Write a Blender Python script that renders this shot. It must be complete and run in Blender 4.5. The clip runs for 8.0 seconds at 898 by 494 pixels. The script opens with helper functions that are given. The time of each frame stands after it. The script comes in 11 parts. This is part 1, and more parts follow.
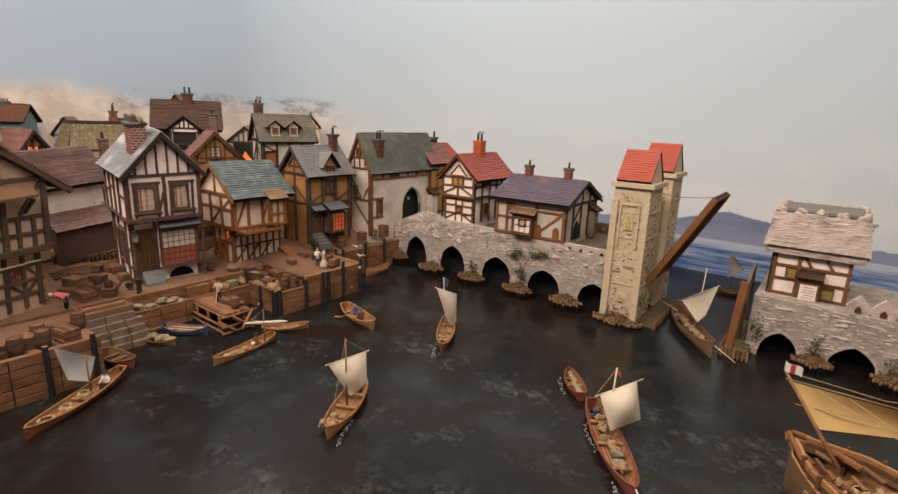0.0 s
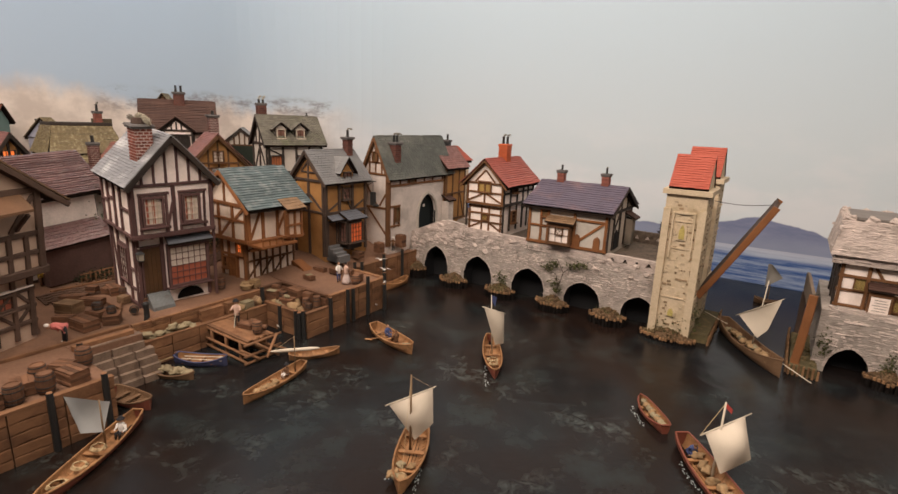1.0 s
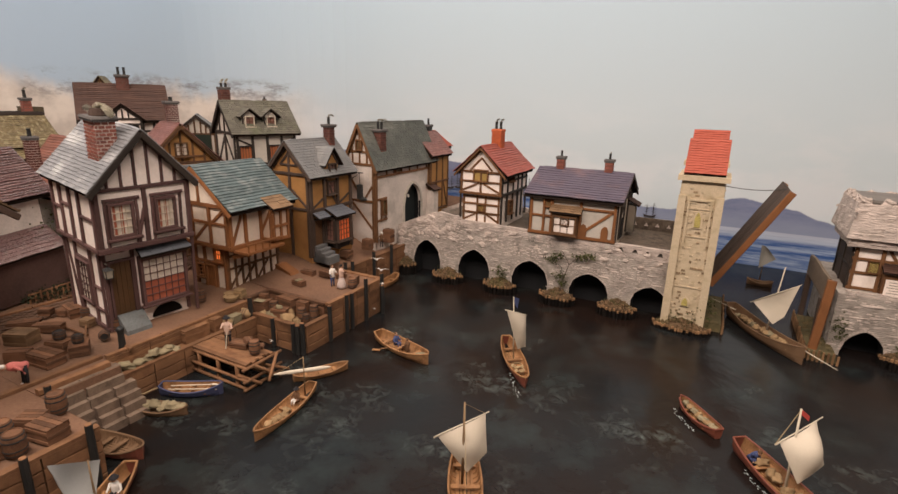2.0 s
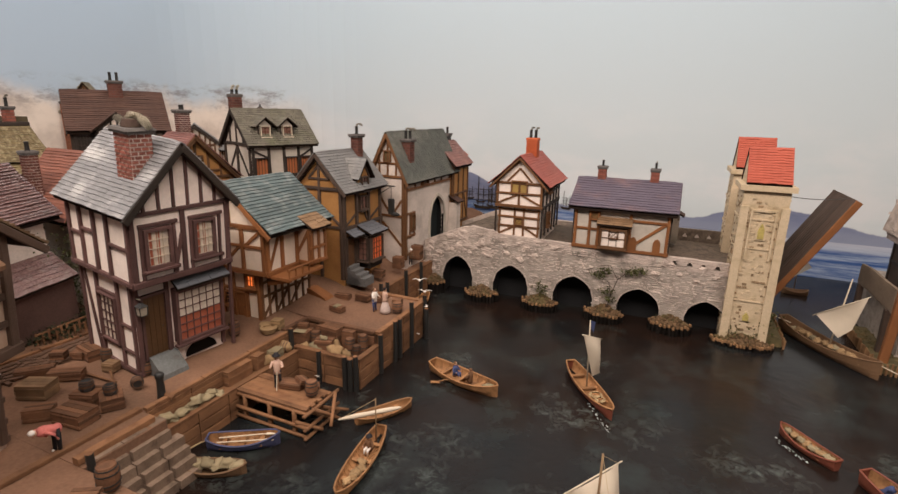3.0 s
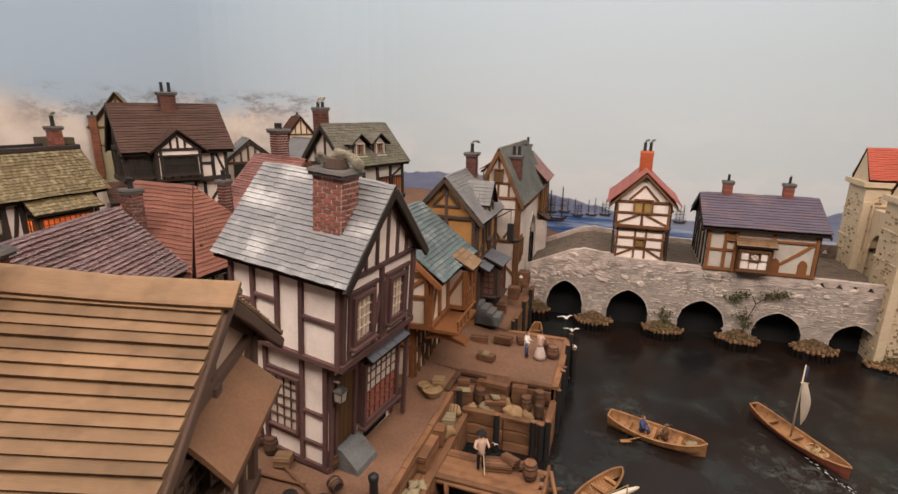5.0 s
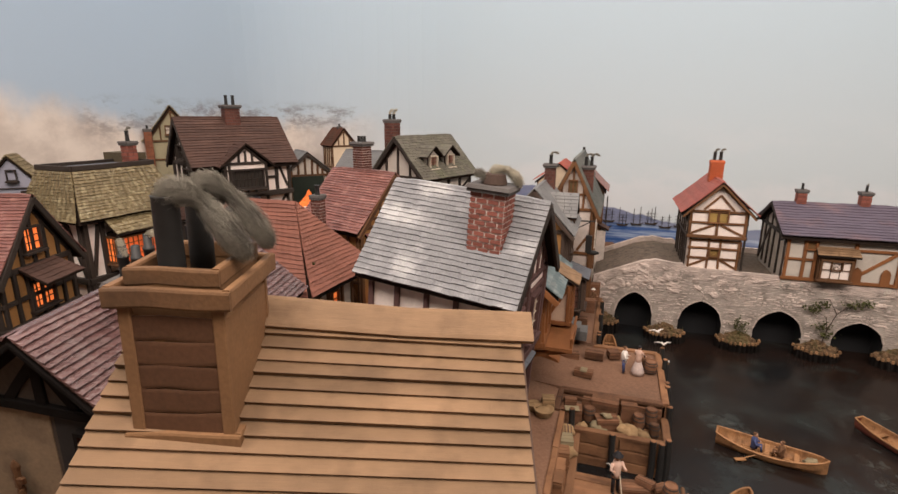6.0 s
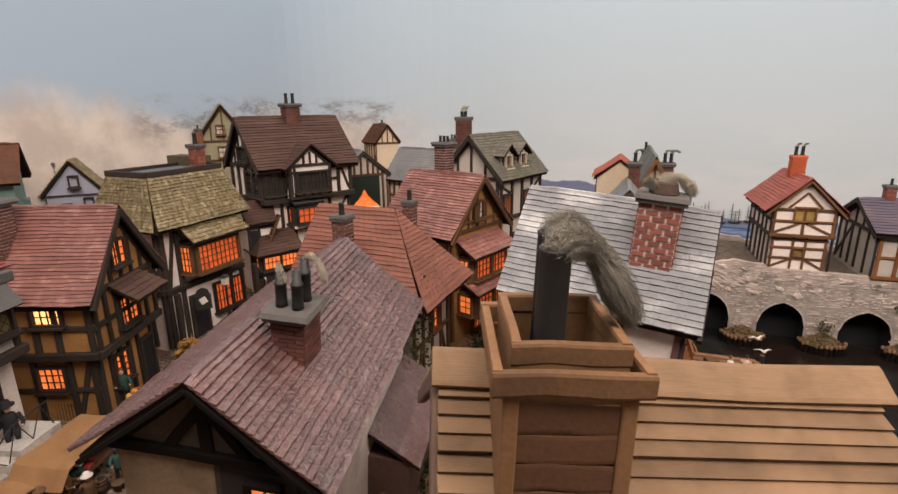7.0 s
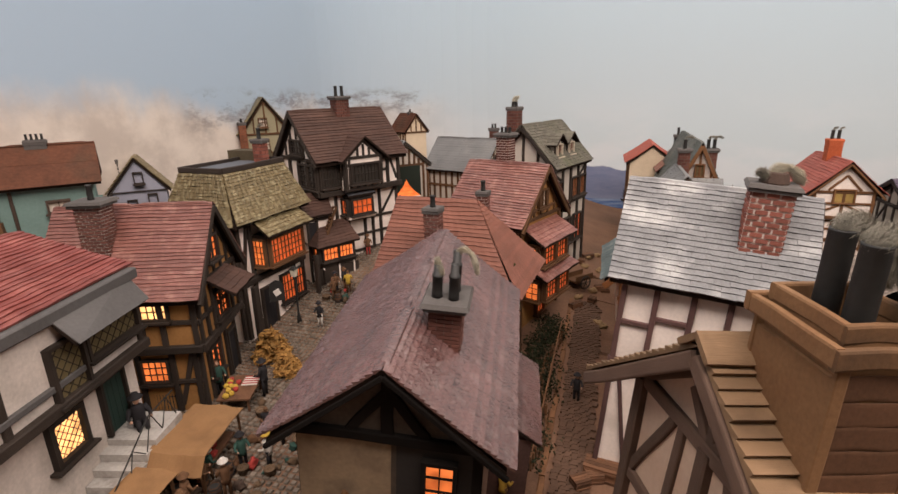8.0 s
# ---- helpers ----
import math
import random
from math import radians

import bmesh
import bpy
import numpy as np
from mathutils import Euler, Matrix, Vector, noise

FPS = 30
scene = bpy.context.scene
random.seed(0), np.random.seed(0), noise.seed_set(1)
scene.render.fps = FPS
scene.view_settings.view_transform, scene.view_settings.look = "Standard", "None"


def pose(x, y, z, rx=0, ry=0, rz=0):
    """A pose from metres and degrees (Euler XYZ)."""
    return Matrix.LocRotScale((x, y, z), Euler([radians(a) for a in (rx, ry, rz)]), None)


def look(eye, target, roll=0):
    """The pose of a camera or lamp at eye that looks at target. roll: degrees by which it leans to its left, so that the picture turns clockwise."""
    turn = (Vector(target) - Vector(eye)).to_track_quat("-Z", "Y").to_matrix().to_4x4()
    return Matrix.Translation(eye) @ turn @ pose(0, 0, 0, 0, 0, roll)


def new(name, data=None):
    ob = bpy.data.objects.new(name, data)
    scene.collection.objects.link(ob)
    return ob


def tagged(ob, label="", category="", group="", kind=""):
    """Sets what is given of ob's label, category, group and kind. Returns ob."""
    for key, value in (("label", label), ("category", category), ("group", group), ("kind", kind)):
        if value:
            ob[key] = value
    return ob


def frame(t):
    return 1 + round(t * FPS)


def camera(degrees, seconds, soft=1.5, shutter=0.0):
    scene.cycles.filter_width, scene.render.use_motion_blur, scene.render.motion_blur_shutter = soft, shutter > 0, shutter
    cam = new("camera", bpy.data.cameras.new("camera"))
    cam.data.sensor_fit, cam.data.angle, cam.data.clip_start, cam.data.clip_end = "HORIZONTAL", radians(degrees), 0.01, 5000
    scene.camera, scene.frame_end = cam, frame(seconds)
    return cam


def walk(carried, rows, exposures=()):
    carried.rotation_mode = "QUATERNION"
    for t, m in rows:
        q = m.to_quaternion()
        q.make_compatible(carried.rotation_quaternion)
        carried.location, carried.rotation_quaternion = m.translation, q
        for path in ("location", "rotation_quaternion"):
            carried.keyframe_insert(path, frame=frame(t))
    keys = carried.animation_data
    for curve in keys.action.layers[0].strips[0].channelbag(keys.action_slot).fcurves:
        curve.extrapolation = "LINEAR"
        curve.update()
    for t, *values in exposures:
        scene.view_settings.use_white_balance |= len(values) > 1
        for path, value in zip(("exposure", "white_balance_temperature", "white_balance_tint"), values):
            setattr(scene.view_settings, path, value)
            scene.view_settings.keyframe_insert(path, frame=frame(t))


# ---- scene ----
cam = camera(82.7, 8.0)
PATH = [
    (0, (0.005, 0.016, 0.521), (-0.029, 1.957, 0.039), 2.0),
    (0.5, (-0.07, 0.077, 0.516), (-0.086, 2.027, 0.07), 2.1),
    (1, (-0.165, 0.134, 0.518), (-0.09, 2.075, 0.044), 2.1),
    (1.2, (-0.197, 0.153, 0.52), (-0.065, 2.085, 0.02), 2.1),
    (2.3, (-0.349, 0.292, 0.529), (-0.01, 2.187, -0.013), 1.5),
    (2.5, (-0.381, 0.316, 0.529), (-0.006, 2.209, 0.006), 1.6),
    (3, (-0.485, 0.385, 0.525), (-0.062, 2.271, 0.012), 1.3),
    (3.5, (-0.615, 0.452, 0.536), (-0.129, 2.317, 0.003), 1.2),
    (4, (-0.696, 0.524, 0.539), (-0.164, 2.375, 0.0), 1.1),
    (4.2, (-0.719, 0.553, 0.546), (-0.18, 2.402, 0.006), 0.9),
    (5.3, (-0.888, 0.663, 0.565), (-0.299, 2.504, 0.049), 0.6),
    (5.5, (-0.924, 0.679, 0.566), (-0.338, 2.523, 0.061), 0.3),
    (6, (-1.01, 0.72, 0.567), (-0.411, 2.562, 0.07), 0.2),
    (6.5, (-1.078, 0.767, 0.567), (-0.481, 2.61, 0.069), 0.1),
    (7, (-1.152, 0.827, 0.58), (-0.563, 2.664, 0.052), -0.5),
    (7.5, (-1.215, 0.848, 0.591), (-0.639, 2.68, 0.033), -1.3),
    (8, (-1.296, 0.848, 0.596), (-0.682, 2.66, 0.014), -1.4),
]
# the clip's camera settles from a warmer to a cooler white as it turns over the town
walk(cam, [(t, look(eye, target, roll)) for t, eye, target, roll in PATH],
     [(0, 0, 6700, 10), (1.2, 0, 6660, 10), (2.5, 0, 6600, 10), (4, 0, 6560, 10), (5.5, 0, 6500, 10), (6.5, -0.03, 6480, 10), (7, -0.04, 6460, 10), (7.5, -0.05, 6440, 10), (8, -0.06, 6420, 10)])

# The model stands in a case whose long sides run 36 degrees off the first view: u along the bridge, v across the harbour.
TURN = radians(-36.0)
FRAME = Matrix.Rotation(TURN, 4, "Z")


def at(u, v, z=0.0, yaw=0.0, pitch=0.0, roll=0.0):
    return FRAME @ pose(u, v, z, roll, pitch, yaw)


# ---- light ----
world = bpy.data.worlds.new("world")
scene.world = world
world.use_nodes = True
world.node_tree.nodes["Background"].inputs["Color"].default_value = (0.9, 0.93, 1.0, 1)
world.node_tree.nodes["Background"].inputs["Strength"].default_value = 0.35


def area_lamp(name, m, sx, sy, watts, colour):
    data = bpy.data.lights.new(name, "AREA")
    data.shape, data.size, data.size_y, data.energy, data.color = "RECTANGLE", sx, sy, watts, colour
    ob = new(name, data)
    ob.matrix_world = m
    return tagged(ob, "long ceiling light above the model case", "ceiling light", kind="structure")


WARM = (1.0, 0.862, 0.770)
area_lamp("ceiling_light", at(-0.75, -0.20, 1.75) @ pose(0, 0, 0, 30, 0, 0), 3.2, 0.5, 75, WARM)
area_lamp("ceiling_light", at(-1.0, 1.25, 1.75) @ pose(0, 0, 0, 16, 0, 0), 3.0, 0.5, 23, WARM)

# ---- materials ----
def mat(name, col, rough=0.8, var=0.3, big=22.0, fine=260.0, bump=0.25, spec=0.3, metal=0.0, isl=0.0, obj=0.0,
        stain=None, amount=0.4, stain_scale=14.0, grain=False, dist=0.0006):
    """A painted or natural surface: grain and wear at two scales, and a second colour (stain) in patches of its own
    shape.
    """
    m = bpy.data.materials.new(name)
    m.use_nodes = True
    nt = m.node_tree
    n, l = nt.nodes, nt.links
    b = n["Principled BSDF"]
    b.inputs["Roughness"].default_value = rough
    b.inputs["Metallic"].default_value = metal
    b.inputs["Specular IOR Level"].default_value = spec
    geo = n.new("ShaderNodeNewGeometry")
    where = geo.outputs["Position"]
    if grain == "course":
        mp = n.new("ShaderNodeMapping")
        mp.inputs["Scale"].default_value = (0.30, 0.30, 1.5)
        l.new(where, mp.inputs["Vector"])
        where_fine = mp.outputs["Vector"]
    elif grain:
        tc = n.new("ShaderNodeTexCoord")
        mp = n.new("ShaderNodeMapping")
        mp.inputs["Scale"].default_value = (0.06, 1.0, 1.0)
        l.new(tc.outputs["Object"], mp.inputs["Vector"])
        if grain == "unit":
            mp.inputs["Scale"].default_value = (0.012, 0.05, 0.05)
        where_fine = mp.outputs["Vector"]
    else:
        where_fine = where
    nb = n.new("ShaderNodeTexNoise")
    nb.inputs["Scale"].default_value, nb.inputs["Detail"].default_value = big, 4
    l.new(where, nb.inputs["Vector"])
    nf = n.new("ShaderNodeTexNoise")
    nf.inputs["Scale"].default_value, nf.inputs["Detail"].default_value = fine, 5
    l.new(where_fine, nf.inputs["Vector"])
    total = None

    def add(sock, gain):
        nonlocal total
        s = n.new("ShaderNodeMath")
        s.operation = "MULTIPLY_ADD"
        s.inputs[1].default_value = gain
        l.new(sock, s.inputs[0])
        if total is None:
            s.inputs[2].default_value = 1.0 - gain * 0.5
        else:
            sub = n.new("ShaderNodeMath")
            sub.operation = "SUBTRACT"
            sub.inputs[1].default_value = gain * 0.5
            l.new(total, sub.inputs[0])
            l.new(sub.outputs[0], s.inputs[2])
        total = s.outputs[0]

    add(nb.outputs["Fac"], var * 1.6)
    add(nf.outputs["Fac"], var * 1.4)
    if isl:
        add(geo.outputs["Random Per Island"], isl)
    if obj:
        oi = n.new("ShaderNodeObjectInfo")
        add(oi.outputs["Random"], obj)
    base = n.new("ShaderNodeRGB")
    base.outputs[0].default_value = (*col, 1)
    colour = base.outputs[0]
    if stain:
        ns = n.new("ShaderNodeTexNoise")
        ns.inputs["Scale"].default_value, ns.inputs["Detail"].default_value = stain_scale, 6
        l.new(where, ns.inputs["Vector"])
        rp = n.new("ShaderNodeMapRange")
        rp.inputs["From Min"].default_value, rp.inputs["From Max"].default_value = 0.5, 0.68
        rp.inputs["To Max"].default_value = amount
        l.new(ns.outputs["Fac"], rp.inputs["Value"])
        mx = n.new("ShaderNodeMix")
        mx.data_type = "RGBA"
        l.new(rp.outputs["Result"], mx.inputs["Factor"])
        l.new(colour, mx.inputs[6])
        mx.inputs[7].default_value = (*stain, 1)
        colour = mx.outputs[2]
    hs = n.new("ShaderNodeHueSaturation")
    l.new(colour, hs.inputs["Color"])
    l.new(total, hs.inputs["Value"])
    l.new(hs.outputs["Color"], b.inputs["Base Color"])
    if bump:
        bp = n.new("ShaderNodeBump")
        bp.inputs["Strength"].default_value, bp.inputs["Distance"].default_value = bump, dist
        l.new(nf.outputs["Fac"], bp.inputs["Height"])
        l.new(bp.outputs["Normal"], b.inputs["Normal"])
    return m


def glow(name, col, power):
    """A window pane lit from within by a small bulb, uneven behind the paper."""
    m = bpy.data.materials.new(name)
    m.use_nodes = True
    n, l = m.node_tree.nodes, m.node_tree.links
    b = n["Principled BSDF"]
    b.inputs["Base Color"].default_value = (col[0] * 0.6, col[1] * 0.5, col[2] * 0.4, 1)
    b.inputs["Roughness"].default_value = 0.4
    geo, nz, mr = n.new("ShaderNodeNewGeometry"), n.new("ShaderNodeTexNoise"), n.new("ShaderNodeMapRange")
    nz.inputs["Scale"].default_value = 55
    l.new(geo.outputs["Position"], nz.inputs["Vector"])
    mr.inputs["From Min"].default_value, mr.inputs["From Max"].default_value = 0.3, 0.7
    mr.inputs["To Min"].default_value, mr.inputs["To Max"].default_value = power * 0.45, power * 1.4
    l.new(nz.outputs["Fac"], mr.inputs["Value"])
    b.inputs["Emission Color"].default_value = (*col, 1)
    l.new(mr.outputs["Result"], b.inputs["Emission Strength"])
    return m


PL_WHITE = mat("plaster_white", (0.84, 0.73, 0.66), 0.85, 0.16, stain=(0.54, 0.45, 0.385), amount=0.45, stain_scale=20, bump=0.4)
PL_CREAM = mat("plaster_cream", (0.62, 0.50, 0.36), 0.85, 0.14, stain=(0.42, 0.32, 0.22), amount=0.4)
PL_PEACH = mat("plaster_peach", (0.50, 0.36, 0.27), 0.85, 0.14, stain=(0.40, 0.24, 0.16), amount=0.4)
PL_MUSTARD = mat("plaster_mustard", (0.33, 0.165, 0.055), 0.85, 0.3, stain=(0.22, 0.10, 0.03), amount=0.5)
PL_GREY = mat("plaster_grey", (0.50, 0.445, 0.385), 0.88, 0.18, stain=(0.26, 0.23, 0.19), amount=0.5)
PL_DIRTY = mat("plaster_dirty", (0.24, 0.20, 0.16), 0.9, 0.3, stain=(0.07, 0.06, 0.045), amount=0.7)
PL_TEAL = mat("plaster_teal", (0.16, 0.24, 0.22), 0.88, 0.2)
PL_BLUE = mat("plaster_blue_grey", (0.30, 0.30, 0.36), 0.88, 0.12)
PL_OLIVE = mat("plaster_olive", (0.30, 0.265, 0.17), 0.88, 0.2)
TB_DARK = mat("timber_dark", (0.100, 0.052, 0.047), 0.75, 0.45, grain="unit", fine=900, bump=0.5, obj=0.5)
TB_BLACK = mat("timber_black", (0.032, 0.023, 0.018), 0.7, 0.5, grain="unit", fine=900, bump=0.5, obj=0.5)
TB_BROWN = mat("timber_brown", (0.105, 0.05, 0.022), 0.75, 0.45, grain="unit", fine=900, bump=0.5, obj=0.5)
TB_WARM = mat("timber_warm_brown", (0.150, 0.068, 0.028), 0.75, 0.45, grain="unit", fine=900, bump=0.5, obj=0.45)
TB_SOOT = mat("timber_soot", (0.066, 0.043, 0.032), 0.75, 0.45, grain="unit", fine=900, bump=0.5, obj=0.5)
PL_LIME = mat("plaster_limewash", (0.62, 0.54, 0.485), 0.9, 0.3, big=14, stain=(0.33, 0.29, 0.25), amount=0.6, stain_scale=16, bump=0.5)
PL_PALE = mat("plaster_pale", (0.68, 0.57, 0.47), 0.85, 0.15, stain=(0.46, 0.36, 0.27), amount=0.45)
TB_PITCH = mat("timber_pitch", (0.010, 0.008, 0.007), 0.95, 0.5, spec=0.08, grain="unit", fine=900, bump=0.5, obj=0.5)
TB_ORANGE = mat("timber_orange", (0.20, 0.078, 0.027), 0.7, 0.5, grain="unit", fine=900, bump=0.5, obj=0.4)
WOOD_TAN = mat("wood_tan", (0.200, 0.121, 0.066), 0.72, 0.5, big=30, grain="unit", fine=1400, bump=0.45, obj=0.35, stain=(0.11, 0.065, 0.035), amount=0.5, stain_scale=50)
WOOD_BOX = mat("wood_chimney_box", (0.205, 0.108, 0.050), 0.7, 0.35, fine=420, bump=0.35, stain=(0.12, 0.045, 0.02), amount=0.4)
WOOD_CHAR = mat("wood_charred", (0.150, 0.078, 0.036), 0.75, 0.5, fine=420, bump=0.4, stain=(0.018, 0.014, 0.012), amount=0.95, stain_scale=11)
# red-brown chimney wood, darkened to carry the shade of its front
WOOD_BOX_SHADED = mat("wood_chimney_shaded", (0.105, 0.05, 0.026), 0.7, 0.4, fine=420, bump=0.35, obj=0.2)
WOOD_QUAY = mat("wood_quay", (0.198, 0.097, 0.047), 0.8, 0.55, stain=(0.10, 0.042, 0.02), amount=0.6, stain_scale=45, grain="unit", fine=900, bump=0.5, obj=0.5)
STAKE = mat("wood_stake", (0.21, 0.115, 0.055), 0.85, 0.4, fine=500, obj=0.7)
WOOD_CRATE = mat("wood_crate", (0.142, 0.068, 0.036), 0.82, 0.5, fine=600, bump=0.6, obj=0.8, stain=(0.06, 0.03, 0.018), amount=0.55, stain_scale=60)
RF_SLATE = mat("roof_slate", (0.205, 0.203, 0.208), 0.6, 0.45, isl=0.12, obj=0.14, fine=420, bump=0.4, stain=(0.40, 0.392, 0.385), amount=0.8, stain_scale=22)
RF_TEAL = mat("roof_teal", (0.082, 0.108, 0.110), 0.6, 0.4, obj=0.4, fine=420, stain=(0.24, 0.25, 0.24), amount=0.5, stain_scale=40)
# the pale patches put the glints of the glossy tiles into the colour
RF_RED = mat("roof_red", (0.19, 0.076, 0.060), 0.42, 0.4, obj=0.3, fine=420, bump=0.5, spec=0.5, stain=(0.36, 0.19, 0.155), amount=0.55, stain_scale=70)
RF_DEEP = mat("roof_deep_red", (0.20, 0.055, 0.046), 0.5, 0.35, obj=0.2, fine=420, stain=(0.34, 0.13, 0.11), amount=0.5, stain_scale=40)
RF_BRIDGE = mat("roof_bridge_red", (0.29, 0.075, 0.055), 0.55, 0.3, obj=0.2, fine=420, stain=(0.36, 0.13, 0.10), amount=0.5, stain_scale=40)
RF_BRIGHT = mat("roof_bright_red", (0.35, 0.075, 0.045), 0.6, 0.3, isl=0.25, fine=420)
RF_BURNT = mat("roof_burnt_red", (0.19, 0.074, 0.05), 0.62, 0.35, obj=0.25, fine=420, stain=(0.13, 0.05, 0.03), amount=0.5)
RF_MAUVE = mat("roof_mauve", (0.106, 0.054, 0.050), 0.22, 0.6, obj=0.35, fine=260, bump=1.0, spec=0.95, stain=(0.15, 0.105, 0.10), amount=0.45, stain_scale=70, dist=0.0018)
PL_SOOT = mat("plaster_sooty", (0.066, 0.050, 0.038), 0.9, 0.5, stain=(0.034, 0.026, 0.020), amount=0.75, stain_scale=26, bump=0.5)
PL_PANEL = mat("plaster_stained_panel", (0.215, 0.155, 0.098), 0.9, 0.35, stain=(0.10, 0.072, 0.048), amount=0.75, stain_scale=24)
BRICK_BROWN = mat("brick_brown", (0.20, 0.075, 0.040), 0.85, 0.4, isl=0.5, fine=500)
RF_PURPLE = mat("roof_purple", (0.098, 0.080, 0.106), 0.65, 0.3, isl=0.45, fine=420, stain=(0.21, 0.12, 0.11), amount=0.5)
RF_BROWN = mat("roof_brown", (0.066, 0.034, 0.025), 0.7, 0.35, obj=0.3, fine=420, stain=(0.10, 0.052, 0.038), amount=0.5)
RF_MOSS = mat("roof_moss", (0.120, 0.108, 0.084), 0.7, 0.3, isl=0.4, fine=420, stain=(0.09, 0.10, 0.045), amount=0.5)
# pale speckles here are the shingles' gloss, painted as colour
RF_YELLOW = mat("roof_yellow_green", (0.150, 0.112, 0.056), 0.4, 0.5, big=50, isl=0.3, obj=0.2, fine=420, stain=(0.34, 0.29, 0.17), amount=0.7, stain_scale=110)
RF_GREY = mat("roof_grey_green", (0.092, 0.096, 0.084), 0.7, 0.3, isl=0.22, fine=420, stain=(0.22, 0.21, 0.18), amount=0.4)
RF_DKGREY = mat("roof_weathered_grey", (0.165, 0.162, 0.160), 0.7, 0.35, isl=0.06, fine=420, stain=(0.28, 0.27, 0.25), amount=0.4)
RF_RUST = mat("roof_rust", (0.098, 0.034, 0.016), 0.75, 0.6, big=30, isl=0.1, fine=200, bump=0.6, stain=(0.055, 0.036, 0.022), amount=0.6)
# near-black: the shade under eaves and verges is put into this colour
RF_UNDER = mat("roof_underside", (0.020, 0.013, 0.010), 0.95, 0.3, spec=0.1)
BRICK = mat("brick_red", (0.205, 0.070, 0.050), 0.8, 0.3, isl=0.6, obj=0.6, fine=500)
BRICK_DK = mat("brick_dark", (0.12, 0.048, 0.036), 0.8, 0.3, isl=0.6, fine=500)
BRICK_OR = mat("brick_orange", (0.42, 0.095, 0.035), 0.75, 0.2, isl=0.2, fine=400)
MORTAR = mat("mortar", (0.62, 0.55, 0.51), 0.9, 0.2)
MORTAR_DK = mat("mortar_dark", (0.13, 0.09, 0.075), 0.9, 0.25)
STONE = mat("stone_grey", (0.50, 0.412, 0.362), 0.92, 0.55, big=38, fine=330, bump=1.0, isl=0.14, obj=0.14, dist=0.003, grain="course",
            stain=(0.25, 0.215, 0.18), amount=0.55, stain_scale=30)
STONE_TAN = mat("stone_tan", (0.54, 0.43, 0.295), 0.88, 0.3, big=40, fine=320, bump=0.5, isl=0.4, stain=(0.27, 0.21, 0.12), amount=0.5, stain_scale=40)
STONE_DK = mat("stone_block_dark", (0.25, 0.175, 0.105), 0.9, 0.35, fine=320, bump=0.5, isl=0.6)
STONE_STEP = mat("stone_step", (0.18, 0.125, 0.09), 0.85, 0.5, stain=(0.08, 0.05, 0.035), amount=0.6, stain_scale=50, obj=0.3, big=60, fine=320, bump=0.5)
CAP = mat("chimney_cap", (0.095, 0.085, 0.08), 0.85, 0.35, bump=0.5)
IRON = mat("iron_black", (0.02, 0.019, 0.018), 0.55, 0.4, spec=0.4)
LEAD = mat("lead_sheet", (0.11, 0.115, 0.13), 0.6, 0.25)
WOOL = mat("smoke_wool", (0.27, 0.245, 0.20), 0.95, 0.35, big=70, fine=500, bump=0.8, stain=(0.10, 0.085, 0.07), amount=0.6, stain_scale=60)
WOOL_LT = mat("smoke_wool_pale", (0.50, 0.45, 0.35), 0.95, 0.3, big=70, fine=500, bump=0.8)
GROUND = mat("ground_earth", (0.182, 0.098, 0.060), 0.9, 0.45, big=18, fine=220, bump=0.6, stain=(0.09, 0.055, 0.036), amount=0.6, stain_scale=9, dist=0.001)
COBBLE = mat("cobble", (0.17, 0.135, 0.105), 0.75, 0.3, isl=0.6, fine=320)
# joint colour, darkened to carry the shade between the stones too
STONE_GAP = mat("stone_joint", (0.355, 0.305, 0.265), 0.95, 0.55, big=38, fine=330, bump=1.0, dist=0.0025, grain="course", stain=(0.19, 0.16, 0.135), amount=0.6, stain_scale=34)
# near-black that holds the shade inside arches and the gate passage
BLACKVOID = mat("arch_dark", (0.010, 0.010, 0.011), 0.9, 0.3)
MOSS = mat("moss", (0.085, 0.068, 0.032), 0.95, 0.55, big=60, fine=500, bump=0.8, stain=(0.17, 0.11, 0.05), amount=0.7, stain_scale=50)
ROAD_STONE = mat("road_stone", (0.15, 0.115, 0.088), 0.92, 0.6, big=90, fine=300, bump=1.0, dist=0.003, stain=(0.07, 0.052, 0.04), amount=0.7, stain_scale=60)
CURTAIN = mat("curtain_cloth", (0.016, 0.022, 0.016), 0.95, 0.3)
EARTH = mat("bank_earth", (0.115, 0.070, 0.037), 0.95, 0.5, big=60, fine=500, bump=0.8, isl=0.5, stain=(0.085, 0.080, 0.028), amount=0.6, stain_scale=28)
IVY = mat("ivy", (0.060, 0.062, 0.020), 0.85, 0.4, isl=0.9)
STRAW = mat("straw", (0.36, 0.19, 0.055), 0.85, 0.3, isl=0.8)
SAIL = mat("sailcloth", (0.56, 0.48, 0.38), 0.9, 0.12, big=30, fine=700, bump=0.3, stain=(0.42, 0.34, 0.25), amount=0.35)
SAIL_GREY = mat("sailcloth_grey", (0.44, 0.43, 0.41), 0.9, 0.12, fine=700)
SAIL_BUFF = mat("sailcloth_buff", (0.52, 0.34, 0.14), 0.9, 0.15, fine=700)
